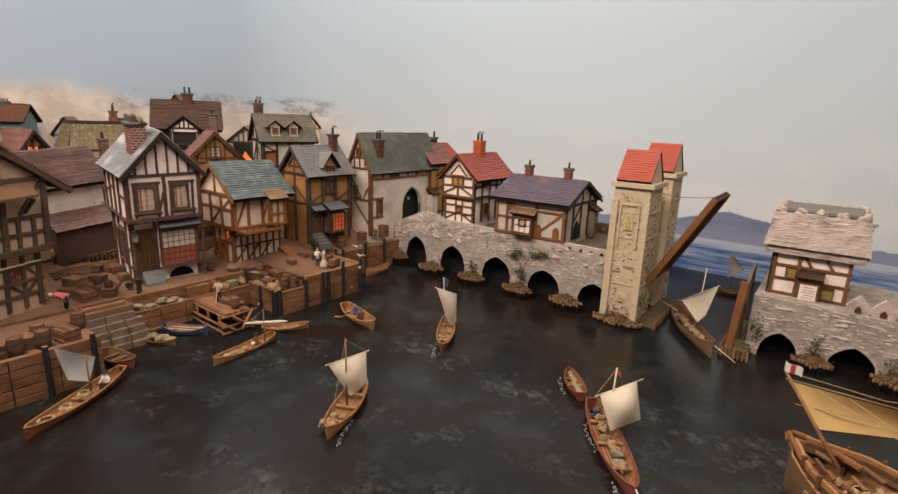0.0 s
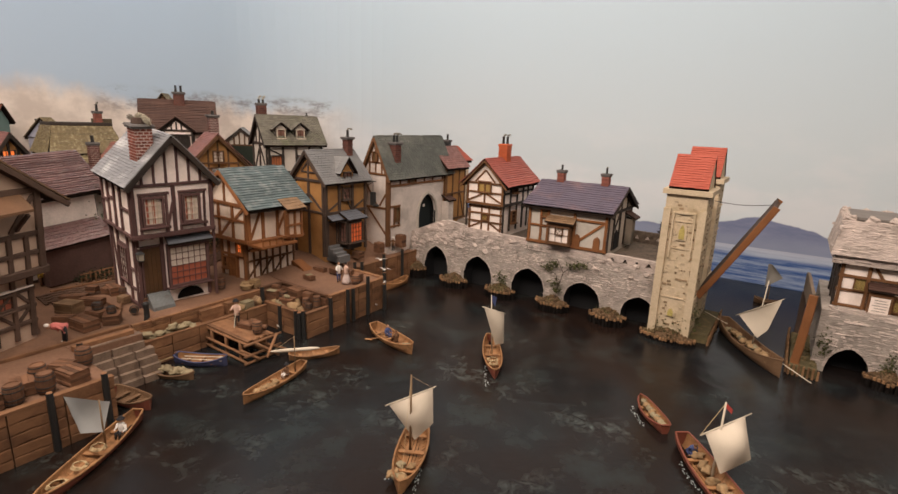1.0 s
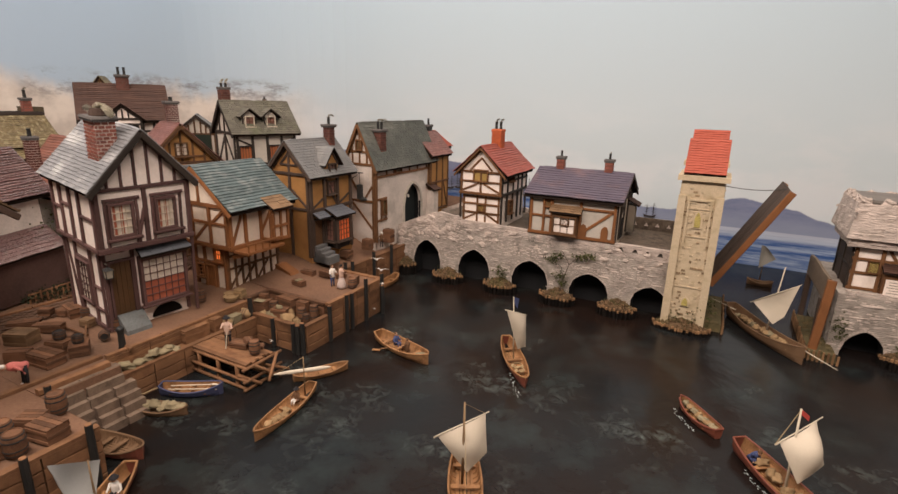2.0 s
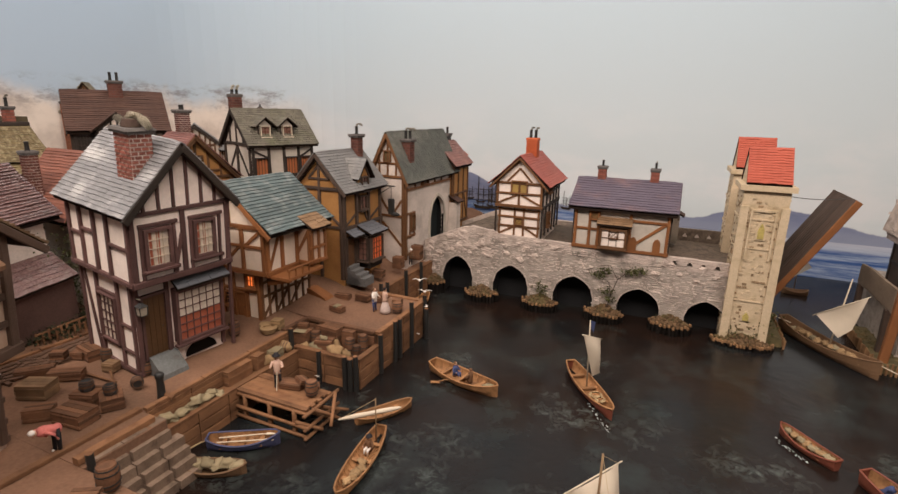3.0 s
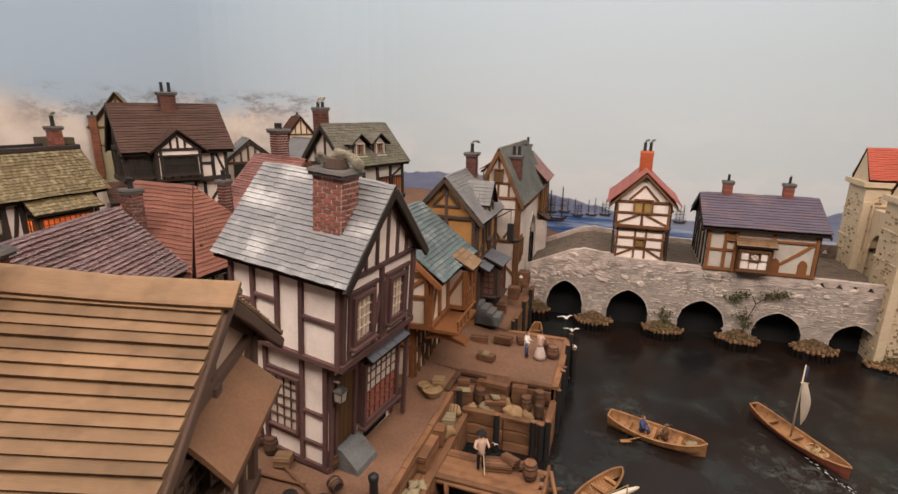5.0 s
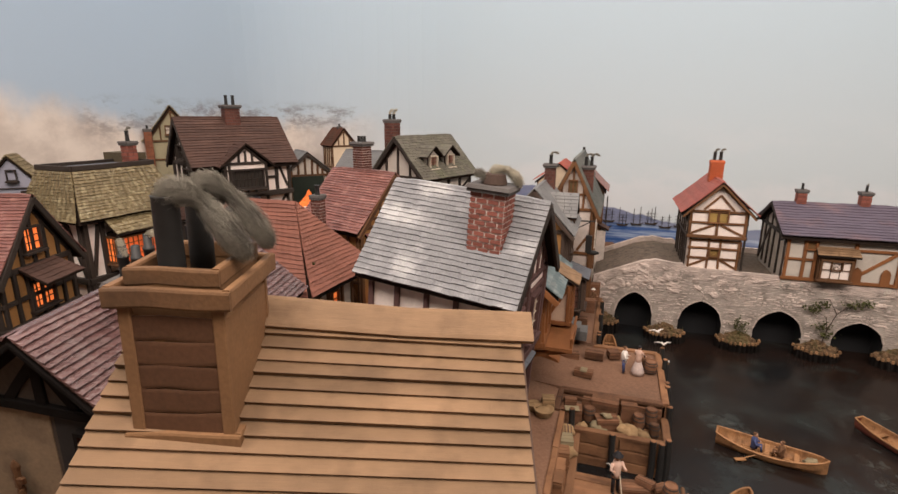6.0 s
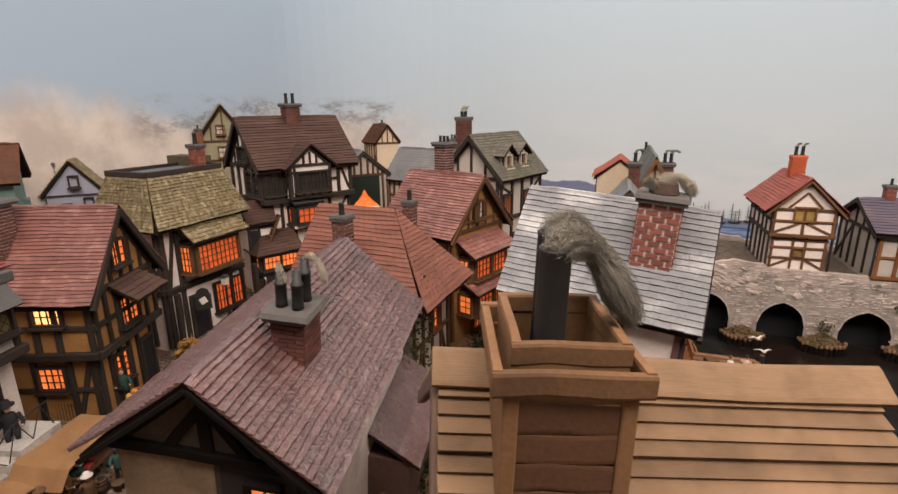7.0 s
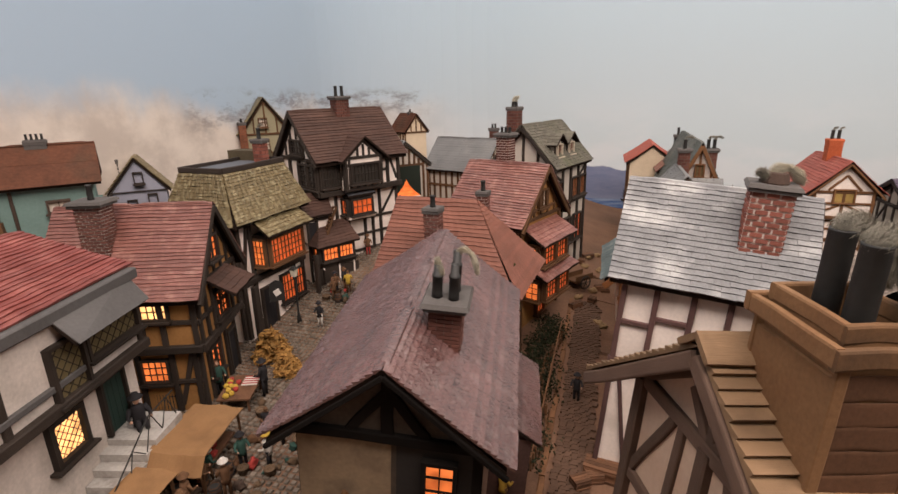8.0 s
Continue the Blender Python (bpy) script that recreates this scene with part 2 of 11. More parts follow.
BOAT_TAN = mat("boat_tan", (0.29, 0.145, 0.062), 0.65, 0.5, fine=420, bump=0.5, obj=0.3, stain=(0.11, 0.05, 0.022), amount=0.65, stain_scale=70)
BOAT_DARK = mat("boat_dark", (0.15, 0.085, 0.045), 0.7, 0.4, fine=420, bump=0.4)
BOAT_RED = mat("boat_red", (0.17, 0.05, 0.03), 0.6, 0.3, fine=420)
BOAT_BLUE = mat("boat_blue", (0.055, 0.06, 0.12), 0.6, 0.3, fine=420)
SPAR = mat("spar", (0.22, 0.14, 0.075), 0.7, 0.3, fine=420)
SPAR_PALE = mat("spar_pale", (0.55, 0.47, 0.36), 0.8, 0.2, fine=420)
ROPE = mat("rope", (0.40, 0.29, 0.16), 0.9, 0.3, fine=900)
SACK = mat("sack", (0.27, 0.175, 0.090), 0.95, 0.3, fine=900, bump=0.5, obj=0.4)
SACK_PALE = mat("sack_pale", (0.225, 0.182, 0.11), 0.95, 0.25, fine=900, bump=0.5, obj=0.4)
CANVAS = mat("canvas_tan", (0.24, 0.128, 0.056), 0.9, 0.3, fine=900, bump=0.4, stain=(0.16, 0.08, 0.035), amount=0.5, stain_scale=30)
GOODS_DK = mat("goods_dark_wicker", (0.10, 0.062, 0.036), 0.9, 0.45, fine=700, bump=0.6, obj=0.8)
CL_WHITE = mat("cloth_white", (0.62, 0.57, 0.52), 0.9, 0.15)
CL_RED = mat("cloth_red", (0.38, 0.05, 0.04), 0.9, 0.2)
CL_BLUE = mat("cloth_blue", (0.05, 0.065, 0.15), 0.9, 0.2)
CL_BLACK = mat("cloth_black", (0.018, 0.016, 0.018), 0.85, 0.2)
CL_GREEN = mat("cloth_green", (0.03, 0.07, 0.055), 0.85, 0.2)
CL_PINK = mat("cloth_pale_pink", (0.55, 0.37, 0.29), 0.9, 0.2)
CL_BROWN = mat("cloth_brown", (0.12, 0.06, 0.03), 0.9, 0.2)
CL_YELLOW = mat("cloth_yellow", (0.50, 0.32, 0.05), 0.9, 0.2)
SKIN = mat("painted_flesh", (0.48, 0.28, 0.19), 0.7, 0.1)
GLASS_DK = mat("pane_dark", (0.035, 0.030, 0.026), 0.25, 0.3, spec=0.5, bump=0)
GLASS_CURTAIN = mat("pane_curtained", (0.58, 0.50, 0.42), 0.45, 0.4, big=45, bump=0)
GLASS_RED = mat("pane_red_curtain", (0.36, 0.105, 0.06), 0.5, 0.35, big=60, bump=0)
GLASS_DORMER = mat("pane_dusty_rose", (0.22, 0.11, 0.085), 0.4, 0.3, big=45, bump=0)
PANE_OCHRE = mat("pane_painted_ochre", (0.36, 0.235, 0.075), 0.5, 0.35, fine=900, bump=0.3, stain=(0.15, 0.10, 0.04), amount=0.5, stain_scale=120)
PANE_YELLOW = mat("pane_painted_yellow", (0.46, 0.37, 0.12), 0.5, 0.35, fine=900, bump=0.3, stain=(0.12, 0.10, 0.05), amount=0.5, stain_scale=160)
LATTICE = mat("pane_lattice_yellow", (0.14, 0.105, 0.05), 0.45, 0.25, fine=600, bump=0)
LIT = glow("pane_lit_orange", (1.0, 0.22, 0.05), 0.95)
LIT_HOT = glow("pane_lit_yellow", (1.0, 0.50, 0.18), 1.9)
LIT_LOW = glow("pane_lit_low", (0.85, 0.17, 0.05), 0.24)
LIT_DIM = glow("pane_lit_dim", (0.9, 0.16, 0.04), 0.42)
CREAM_BAR = mat("glazing_cream", (0.55, 0.46, 0.36), 0.7, 0.15)


def water_material():
    m = bpy.data.materials.new("water_resin")
    m.use_nodes = True
    n, l = m.node_tree.nodes, m.node_tree.links
    b = n["Principled BSDF"]
    geo = n.new("ShaderNodeNewGeometry")

    def noise_at(scale, detail, rough=0.6, warp=0.0):
        t = n.new("ShaderNodeTexNoise")
        t.inputs["Scale"].default_value, t.inputs["Detail"].default_value = scale, detail
        t.inputs["Roughness"].default_value, t.inputs["Distortion"].default_value = rough, warp
        l.new(geo.outputs["Position"], t.inputs["Vector"])
        return t.outputs["Fac"]

    def band(sock, a, c, top):
        r = n.new("ShaderNodeMapRange")
        r.inputs["From Min"].default_value, r.inputs["From Max"].default_value = a, c
        r.inputs["To Max"].default_value = top
        l.new(sock, r.inputs["Value"])
        return r.outputs["Result"]

    def mix(fac, a, c):
        x = n.new("ShaderNodeMix")
        x.data_type = "RGBA"
        l.new(fac, x.inputs["Factor"])
        if isinstance(a, tuple):
            x.inputs[6].default_value = (*a, 1)
        else:
            l.new(a, x.inputs[6])
        x.inputs[7].default_value = (*c, 1)
        return x.outputs[2]

    deep = mix(band(noise_at(2.6, 3), 0.42, 0.60, 1.0), (0.0130, 0.0078, 0.0060), (0.0092, 0.0098, 0.0106))
    green = mix(band(noise_at(7.0, 6, 0.65), 0.50, 0.72, 0.75), deep, (0.026, 0.034, 0.033))
    streak = n.new("ShaderNodeMath")
    streak.operation = "MULTIPLY"
    l.new(band(noise_at(6.0, 4), 0.52, 0.68, 1.0), streak.inputs[0])
    l.new(band(noise_at(52.0, 8, 0.78, 0.8), 0.47, 0.72, 0.8), streak.inputs[1])
    along = n.new("ShaderNodeVectorMath")
    along.operation = "DOT_PRODUCT"
    along.inputs[1].default_value = (0.588, 0.809, 0.0)
    l.new(geo.outputs["Position"], along.inputs[0])
    open_water = n.new("ShaderNodeMath")
    open_water.operation = "MULTIPLY"
    l.new(streak.outputs[0], open_water.inputs[0])
    l.new(band(along.outputs["Value"], 1.22, 0.85, 1.0), open_water.inputs[1])
    foam = mix(open_water.outputs[0], green, (0.135, 0.165, 0.152))
    l.new(foam, b.inputs["Base Color"])
    b.inputs["Roughness"].default_value = 0.22
    b.inputs["Specular IOR Level"].default_value = 0.2
    bp = n.new("ShaderNodeBump")
    bp.inputs["Strength"].default_value, bp.inputs["Distance"].default_value = 0.4, 0.003
    l.new(noise_at(26.0, 5, 0.6, 0.6), bp.inputs["Height"])
    l.new(bp.outputs["Normal"], b.inputs["Normal"])
    return m


WATER = water_material()


def backdrop_material():
    """The painted backdrop: sky, clouds, a lake and blue hills, by the length along the wall and the height (its UV, in metres)."""
    m = bpy.data.materials.new("backdrop_paint")
    m.use_nodes = True
    n, l = m.node_tree.nodes, m.node_tree.links
    b = n["Principled BSDF"]
    b.inputs["Roughness"].default_value = 0.95
    b.inputs["Specular IOR Level"].default_value = 0.1
    uv = n.new("ShaderNodeUVMap")
    sep = n.new("ShaderNodeSeparateXYZ")
    l.new(uv.outputs["UV"], sep.inputs[0])
    U, V = sep.outputs[0], sep.outputs[1]

    def math2(op, a, c):
        x = n.new("ShaderNodeMath")
        x.operation = op
        for i, s in enumerate((a, c)):
            if isinstance(s, (int, float)):
                x.inputs[i].default_value = s
            else:
                l.new(s, x.inputs[i])
        return x.outputs[0]

    def noise_uv(sx, sy, detail=5, rough=0.55, off=0.0):
        mp = n.new("ShaderNodeMapping")
        mp.inputs["Scale"].default_value = (sx, sy, 1)
        mp.inputs["Location"].default_value = (off, off, 0)
        l.new(uv.outputs["UV"], mp.inputs["Vector"])
        t = n.new("ShaderNodeTexNoise")
        t.inputs["Scale"].default_value, t.inputs["Detail"].default_value, t.inputs["Roughness"].default_value = 1, detail, rough
        l.new(mp.outputs["Vector"], t.inputs["Vector"])
        return t.outputs["Fac"]

    def step(sock, a, c, lo=0.0, hi=1.0):
        r = n.new("ShaderNodeMapRange")
        r.interpolation_type = "SMOOTHSTEP"
        for k, v in (("From Min", a), ("From Max", c), ("To Min", lo), ("To Max", hi)):
            r.inputs[k].default_value = v
        l.new(sock, r.inputs["Value"])
        return r.outputs["Result"]

    def mix(fac, a, c):
        x = n.new("ShaderNodeMix")
        x.data_type = "RGBA"
        l.new(fac, x.inputs["Factor"])
        for i, s in ((6, a), (7, c)):
            if isinstance(s, tuple):
                x.inputs[i].default_value = (*s, 1)
            else:
                l.new(s, x.inputs[i])
        return x.outputs[2]

    sky = mix(step(V, 0.15, 1.0), (0.535, 0.590, 0.615), (0.430, 0.520, 0.582))
    sky = mix(step(U, 2.6, 1.0, 0.0, 0.55), sky, (0.310, 0.420, 0.570))
    cloud = math2("MULTIPLY", step(noise_uv(3.0, 6.0, 6), 0.42, 0.62), step(V, 0.62, 0.30))
    sky = mix(math2("MULTIPLY", cloud, 0.5), sky, (0.64, 0.64, 0.66))
    # a cream bank of cloud over the roofs, with grey smoke drifting in it
    edge = math2("ADD", V, math2("MULTIPLY", noise_uv(5.0, 3.0, 6, 0.62, 7.0), -0.20))
    edge = math2("ADD", edge, math2("MULTIPLY", step(U, 0.80, 1.10), 0.05))
    bank = math2("MULTIPLY", step(edge, 0.545, 0.45), step(U, 2.3, 1.7))
    puffs = mix(step(noise_uv(9.0, 9.0, 6, 0.6, 2.0), 0.35, 0.65), (0.52, 0.45, 0.40), (0.70, 0.62, 0.55))
    sky = mix(bank, sky, puffs)
    wisp = math2("MULTIPLY", step(noise_uv(8.0, 16.0, 8, 0.75, 3.0), 0.46, 0.62), math2("MULTIPLY", step(V, 0.47, 0.56), step(V, 0.63, 0.58)))
    near_wisp = math2("MULTIPLY", step(U, 0.90, 1.02), step(U, 2.15, 1.95))
    sky = mix(math2("MULTIPLY", math2("MULTIPLY", wisp, near_wisp), 0.75), sky, (0.19, 0.17, 0.17))
    # blue hills beyond the lake
    rough = math2("MULTIPLY", math2("SUBTRACT", noise_uv(6.0, 0.0, 5, 0.55, 11.0), 0.5), 0.07)
    peak = math2("MULTIPLY", math2("MULTIPLY", step(U, 3.80, 4.06), step(U, 4.36, 4.08)), 0.062)
    rise = math2("MULTIPLY", step(U, 3.42, 2.75), 0.125)
    far_top = math2("ADD", math2("ADD", rough, 0.172), math2("ADD", peak, rise))
    far = math2("MULTIPLY", step(math2("SUBTRACT", far_top, V), 0.0, 0.006), step(U, 2.0, 2.4))
    hill = mix(noise_uv(10, 34, 7, 0.7), (0.085, 0.115, 0.22), (0.26, 0.27, 0.36))
    hill = mix(step(V, 0.20, 0.14, 0.0, 0.7), hill, (0.26, 0.29, 0.38))
    sky = mix(far, sky, hill)
    shore = math2("ADD", math2("MULTIPLY", step(U, 3.6, 3.2), 0.035), 0.130)
    lake = math2("MULTIPLY", step(math2("SUBTRACT", shore, V), 0.0, 0.004), step(U, 1.9, 2.3))
    waves = step(noise_uv(4.0, 60.0, 6, 0.68), 0.36, 0.66)
    blue = mix(waves, (0.035, 0.085, 0.25), (0.30, 0.37, 0.50))
    pale = math2("MULTIPLY", step(V, 0.085, 0.125), step(U, 3.45, 3.75, 0.0, 0.75))
    blue = mix(pale, blue, (0.52, 0.54, 0.60))
    l.new(mix(lake, sky, blue), b.inputs["Base Color"])
    return m


BACKDROP = backdrop_material()

# ---- kit ----
rnd = random.Random(7)


def mesh(name, verts, faces, mats, idx=None, smooth=False):
    me = bpy.data.meshes.new(name)
    me.from_pydata([tuple(v) for v in verts], [], faces)
    for m in (mats if isinstance(mats, (list, tuple)) else [mats]):
        me.materials.append(m)
    if idx:
        me.polygons.foreach_set("material_index", idx)
    if smooth:
        me.polygons.foreach_set("use_smooth", [True] * len(me.polygons))
    me.update()
    return me


def part(name, me, parent, m=None, label=""):
    """One mesh object under a thing or a part, at the pose m in the parent's own frame."""
    ob = new(name, me)
    ob.parent = parent
    if m is not None:
        ob.matrix_basis = m
    if label:
        ob["label"] = label
    return ob


def thing(name, m, label, category, group="", kind="", me=None):
    ob = new(name, me)
    ob.matrix_world = m
    ob.matrix_basis = m
    return tagged(ob, label, category, group, kind)


class Geo:
    """Collects boxes, tubes and lumps into one mesh."""

    def __init__(self):
        self.v, self.f, self.i = [], [], []

    def add(self, verts, faces, k=0):
        o = len(self.v)
        self.v += [Vector(p) for p in verts]
        self.f += [tuple(a + o for a in f) for f in faces]
        self.i += [k] * len(faces)

    def box(self, c, s, m=None, k=0, taper=1.0):
        x, y, z = (a / 2 for a in s)
        vs = [Vector((sx * x * (taper if sz > 0 else 1), sy * y * (taper if sz > 0 else 1), sz * z)) for sz in (-1, 1) for sy in (-1, 1) for sx in (-1, 1)]
        c = Vector(c)
        vs = [(m @ p if m is not None else p) + c for p in vs]
        self.add(vs, [(0, 2, 3, 1), (4, 5, 7, 6), (0, 1, 5, 4), (2, 6, 7, 3), (0, 4, 6, 2), (1, 3, 7, 5)], k)

    def tube(self, path, radii, n=7, k=0, caps=True):
        path = [Vector(p) for p in path]
        if not isinstance(radii, (list, tuple)):
            radii = [radii] * len(path)
        rings = []
        for i, p in enumerate(path):
            d = (path[min(i + 1, len(path) - 1)] - path[max(i - 1, 0)]).normalized()
            a = d.orthogonal().normalized() if abs(d.z) < 0.9 else Vector((1, 0, 0))
            a = (a - d * a.dot(d)).normalized()
            b = d.cross(a)
            rings.append([p + (a * math.cos(t) + b * math.sin(t)) * radii[i] for t in (2 * math.pi * j / n for j in range(n))])
        vs = [q for r in rings for q in r]
        fs = [(i * n + j, i * n + (j + 1) % n, (i + 1) * n + (j + 1) % n, (i + 1) * n + j) for i in range(len(path) - 1) for j in range(n)]
        if caps:
            fs += [tuple(range(n - 1, -1, -1)), tuple(range((len(path) - 1) * n, len(path) * n))]
        self.add(vs, fs, k)

    def lathe(self, prof, n=12, c=(0, 0, 0), k=0, m=None):
        vs = [Vector((r * math.cos(2 * math.pi * j / n), r * math.sin(2 * math.pi * j / n), z)) for r, z in prof for j in range(n)]
        vs = [(m @ p if m is not None else p) + Vector(c) for p in vs]
        fs = [(i * n + j, i * n + (j + 1) % n, (i + 1) * n + (j + 1) % n, (i + 1) * n + j) for i in range(len(prof) - 1) for j in range(n)]
        fs += [tuple(range(n - 1, -1, -1)), tuple(range((len(prof) - 1) * n, len(prof) * n))]
        self.add(vs, fs, k)

    def lump(self, c, s, k=0, rough=0.12, n=8, seed=0, m=None):
        """A closed, uneven ball: rings of a sphere pushed about by noise."""
        vs, fs = [], []
        rings = max(4, n - 2)
        for i in range(rings + 1):
            th = math.pi * i / rings
            for j in range(n):
                ph = 2 * math.pi * j / n
                d = Vector((math.sin(th) * math.cos(ph), math.sin(th) * math.sin(ph), math.cos(th)))
                r = 1 + rough * 2 * noise.noise(d * 1.7 + Vector((seed * 3.1, seed * 1.7, seed)))
                p = Vector((d.x * s[0] * r, d.y * s[1] * r, d.z * s[2] * r))
                vs.append((m @ p if m is not None else p) + Vector(c))
        for i in range(rings):
            for j in range(n):
                fs.append((i * n + j, (i + 1) * n + j, (i + 1) * n + (j + 1) % n, i * n + (j + 1) % n))
        self.add(vs, fs, k)

    def prism(self, poly, depth, k=0, m=None):
        """A flat outline (x, y) drawn out along z."""
        n = len(poly)
        vs = [Vector((x, y, 0)) for x, y in poly] + [Vector((x, y, depth)) for x, y in poly]
        if m is not None:
            vs = [m @ p for p in vs]
        self.add(vs, [tuple(range(n - 1, -1, -1)), tuple(range(n, 2 * n))] + [(i, (i + 1) % n, n + (i + 1) % n, n + i) for i in range(n)], k)

    def mesh(self, name, mats, smooth=False, weld=False):
        if weld:
            seen, to, vs = {}, [], []
            for p in self.v:
                key = (round(p.x, 5), round(p.y, 5), round(p.z, 5))
                if key not in seen:
                    seen[key] = len(vs)
                    vs.append(p)
                to.append(seen[key])
            faces = [tuple(dict.fromkeys(to[a] for a in f)) for f in self.f]
            keep = [k for k, f in enumerate(faces) if len(f) > 2]
            self.v, self.f, self.i = vs, [faces[k] for k in keep], [self.i[k] for k in keep]
        return mesh(name, self.v, self.f, mats, self.i, smooth)


def worn_bar(name, seed, material):
    """A bar of unit size with chamfered, slightly uneven edges, along x."""
    r = random.Random(seed)
    prof = [(-0.5, -0.38), (-0.38, -0.5), (0.38, -0.5), (0.5, -0.38), (0.5, 0.38), (0.38, 0.5), (-0.38, 0.5), (-0.5, 0.38)]
    vs, n = [], len(prof)
    for x in (-0.5, -0.17, 0.2, 0.5):
        dy, dz, g = r.uniform(-0.07, 0.07), r.uniform(-0.05, 0.05), r.uniform(0.93, 1.05)
        vs += [(x, y * g + dy, z * g + dz) for y, z in prof]
    fs = [(i * n + j, i * n + (j + 1) % n, (i + 1) * n + (j + 1) % n, (i + 1) * n + j) for i in range(3) for j in range(n)]
    fs += [tuple(range(n - 1, -1, -1)), tuple(range(3 * n, 4 * n))]
    return mesh(name, vs, fs, material)


BARS = {}


def bar_mesh(material, k):
    key = (material.name, k % 3)
    if key not in BARS:
        BARS[key] = worn_bar("bar", 11 + k % 3, material)
    return BARS[key]


def bar(parent, p, q, w, d, material, normal=(0, 0, 1), name="beam"):
    """A timber from p to q, w wide and d deep along the normal, as an object of its own."""
    p, q, nz = Vector(p), Vector(q), Vector(normal).normalized()
    x = q - p
    ln = x.length
    x.normalize()
    nz = (nz - x * nz.dot(x)).normalized()
    y = nz.cross(x)
    m = Matrix((x * ln, y * w, nz * d)).transposed().to_4x4()
    m.translation = (p + q) / 2
    return part(name, bar_mesh(material, rnd.randrange(3)), parent, m)


class Face:
    """A wall's face in a house's own frame: s runs to the right as one looks at it, z up."""

    def __init__(self, house, origin, ex, normal, length):
        self.h, self.o, self.ex, self.n, self.length = house, Vector(origin), Vector(ex), Vector(normal), length

    def p(self, s, z, off=0.0):
        return self.o + self.ex * s + self.n * off + Vector((0, 0, z))

    def bar(self, s0, z0, s1, z1, w, material, d=0.004, name="beam"):
        return bar(self.h, self.p(s0, z0, d * 0.3), self.p(s1, z1, d * 0.3), w, d, material, self.n, name)

    def rail(self, z, w, material, d=0.005, s0=None, s1=None):
        self.bar(-w * 0.3 if s0 is None else s0, z, self.length + w * 0.3 if s1 is None else s1, z, w, material, d)

    def posts(self, ss, z0, z1, w, material, d=0.0045):
        for s in ss:
            self.bar(s, z0, s, z1, w, material, d)

    def mat4(self, s, z, off=0.0):
        m = Matrix((self.ex, Vector((0, 0, 1)), self.n)).transposed().to_4x4()
        m.translation = self.p(s, z, off)
        return m

    def window(self, s, z, w, h, pane, frame_mat, nx=3, nz=4, fw=0.004, bars=None, sill=True, name="window", lattice=False):
        """A framed window with its lower left corner at s, z: frame, pane, glazing bars, sill."""
        g = Geo()
        for c, sz in (((w / 2, -fw / 2, 0.0035), (w + 2 * fw, fw, 0.008)), ((w / 2, h + fw / 2, 0.0035), (w + 2 * fw, fw, 0.008)),
                      ((-fw / 2, h / 2, 0.0035), (fw, h, 0.008)), ((w + fw / 2, h / 2, 0.0035), (fw, h, 0.008))):
            g.box(c, sz)
        win = part(name, g.mesh(name, frame_mat), self.h, self.mat4(s, z))
        g = Geo()
        g.box((w / 2, h / 2, 0.0012), (w, h, 0.0014))
        part("pane", g.mesh("pane", pane), win)
        g = Geo()
        bw = 0.0011 if not lattice else 0.0007
        if lattice:
            step = max(w / nx, 0.004)
            k = -h
            while k < w:
                a, b2 = max(k, 0), min(k + h, w)
                if b2 > a:
                    g.tube([(a, a - k, 0.0024), (b2, b2 - k, 0.0024)], 0.0005, 4)
                    g.tube([(w - a, a - k, 0.0024), (w - b2, b2 - k, 0.0024)], 0.0005, 4)
                k += step
        else:
            for i in range(1, nx):
                g.box((i * w / nx, h / 2, 0.0028), (bw, h, 0.0022))
            for j in range(1, nz):
                g.box((w / 2, j * h / nz, 0.0030), (w, bw, 0.0022))
        if g.v:
            part("glazing", g.mesh("glazing", bars or frame_mat), win)
        if sill:
            g = Geo()
            g.box((w / 2, -fw - 0.0015, 0.006), (w + 4 * fw, 0.003, 0.012))
            part("sill", g.mesh("sill", frame_mat), win)
        return win

    def door(self, s, z, w, h, leaf, frame_mat, planks=4):
        g = Geo()
        f = 0.004
        for c, sz in (((w / 2, h + f / 2, 0.003), (w + 2 * f, f, 0.008)), ((-f / 2, h / 2, 0.003), (f, h, 0.008)), ((w + f / 2, h / 2, 0.003), (f, h, 0.008))):
            g.box(c, sz)
        d = part("door", g.mesh("door", frame_mat), self.h, self.mat4(s, z))
        g = Geo()
        for i in range(planks):
            g.box(((i + 0.5) * w / planks, h / 2, 0.0015), (w / planks - 0.0006, h - 0.001, 0.003))
        part("leaf", g.mesh("leaf", leaf), d)
        g = Geo()
        g.lump((w * 0.82, h * 0.48, 0.004), (0.0012, 0.0012, 0.0012), n=6)
        part("door_handle", g.mesh("door_handle", IRON), d)
        return d


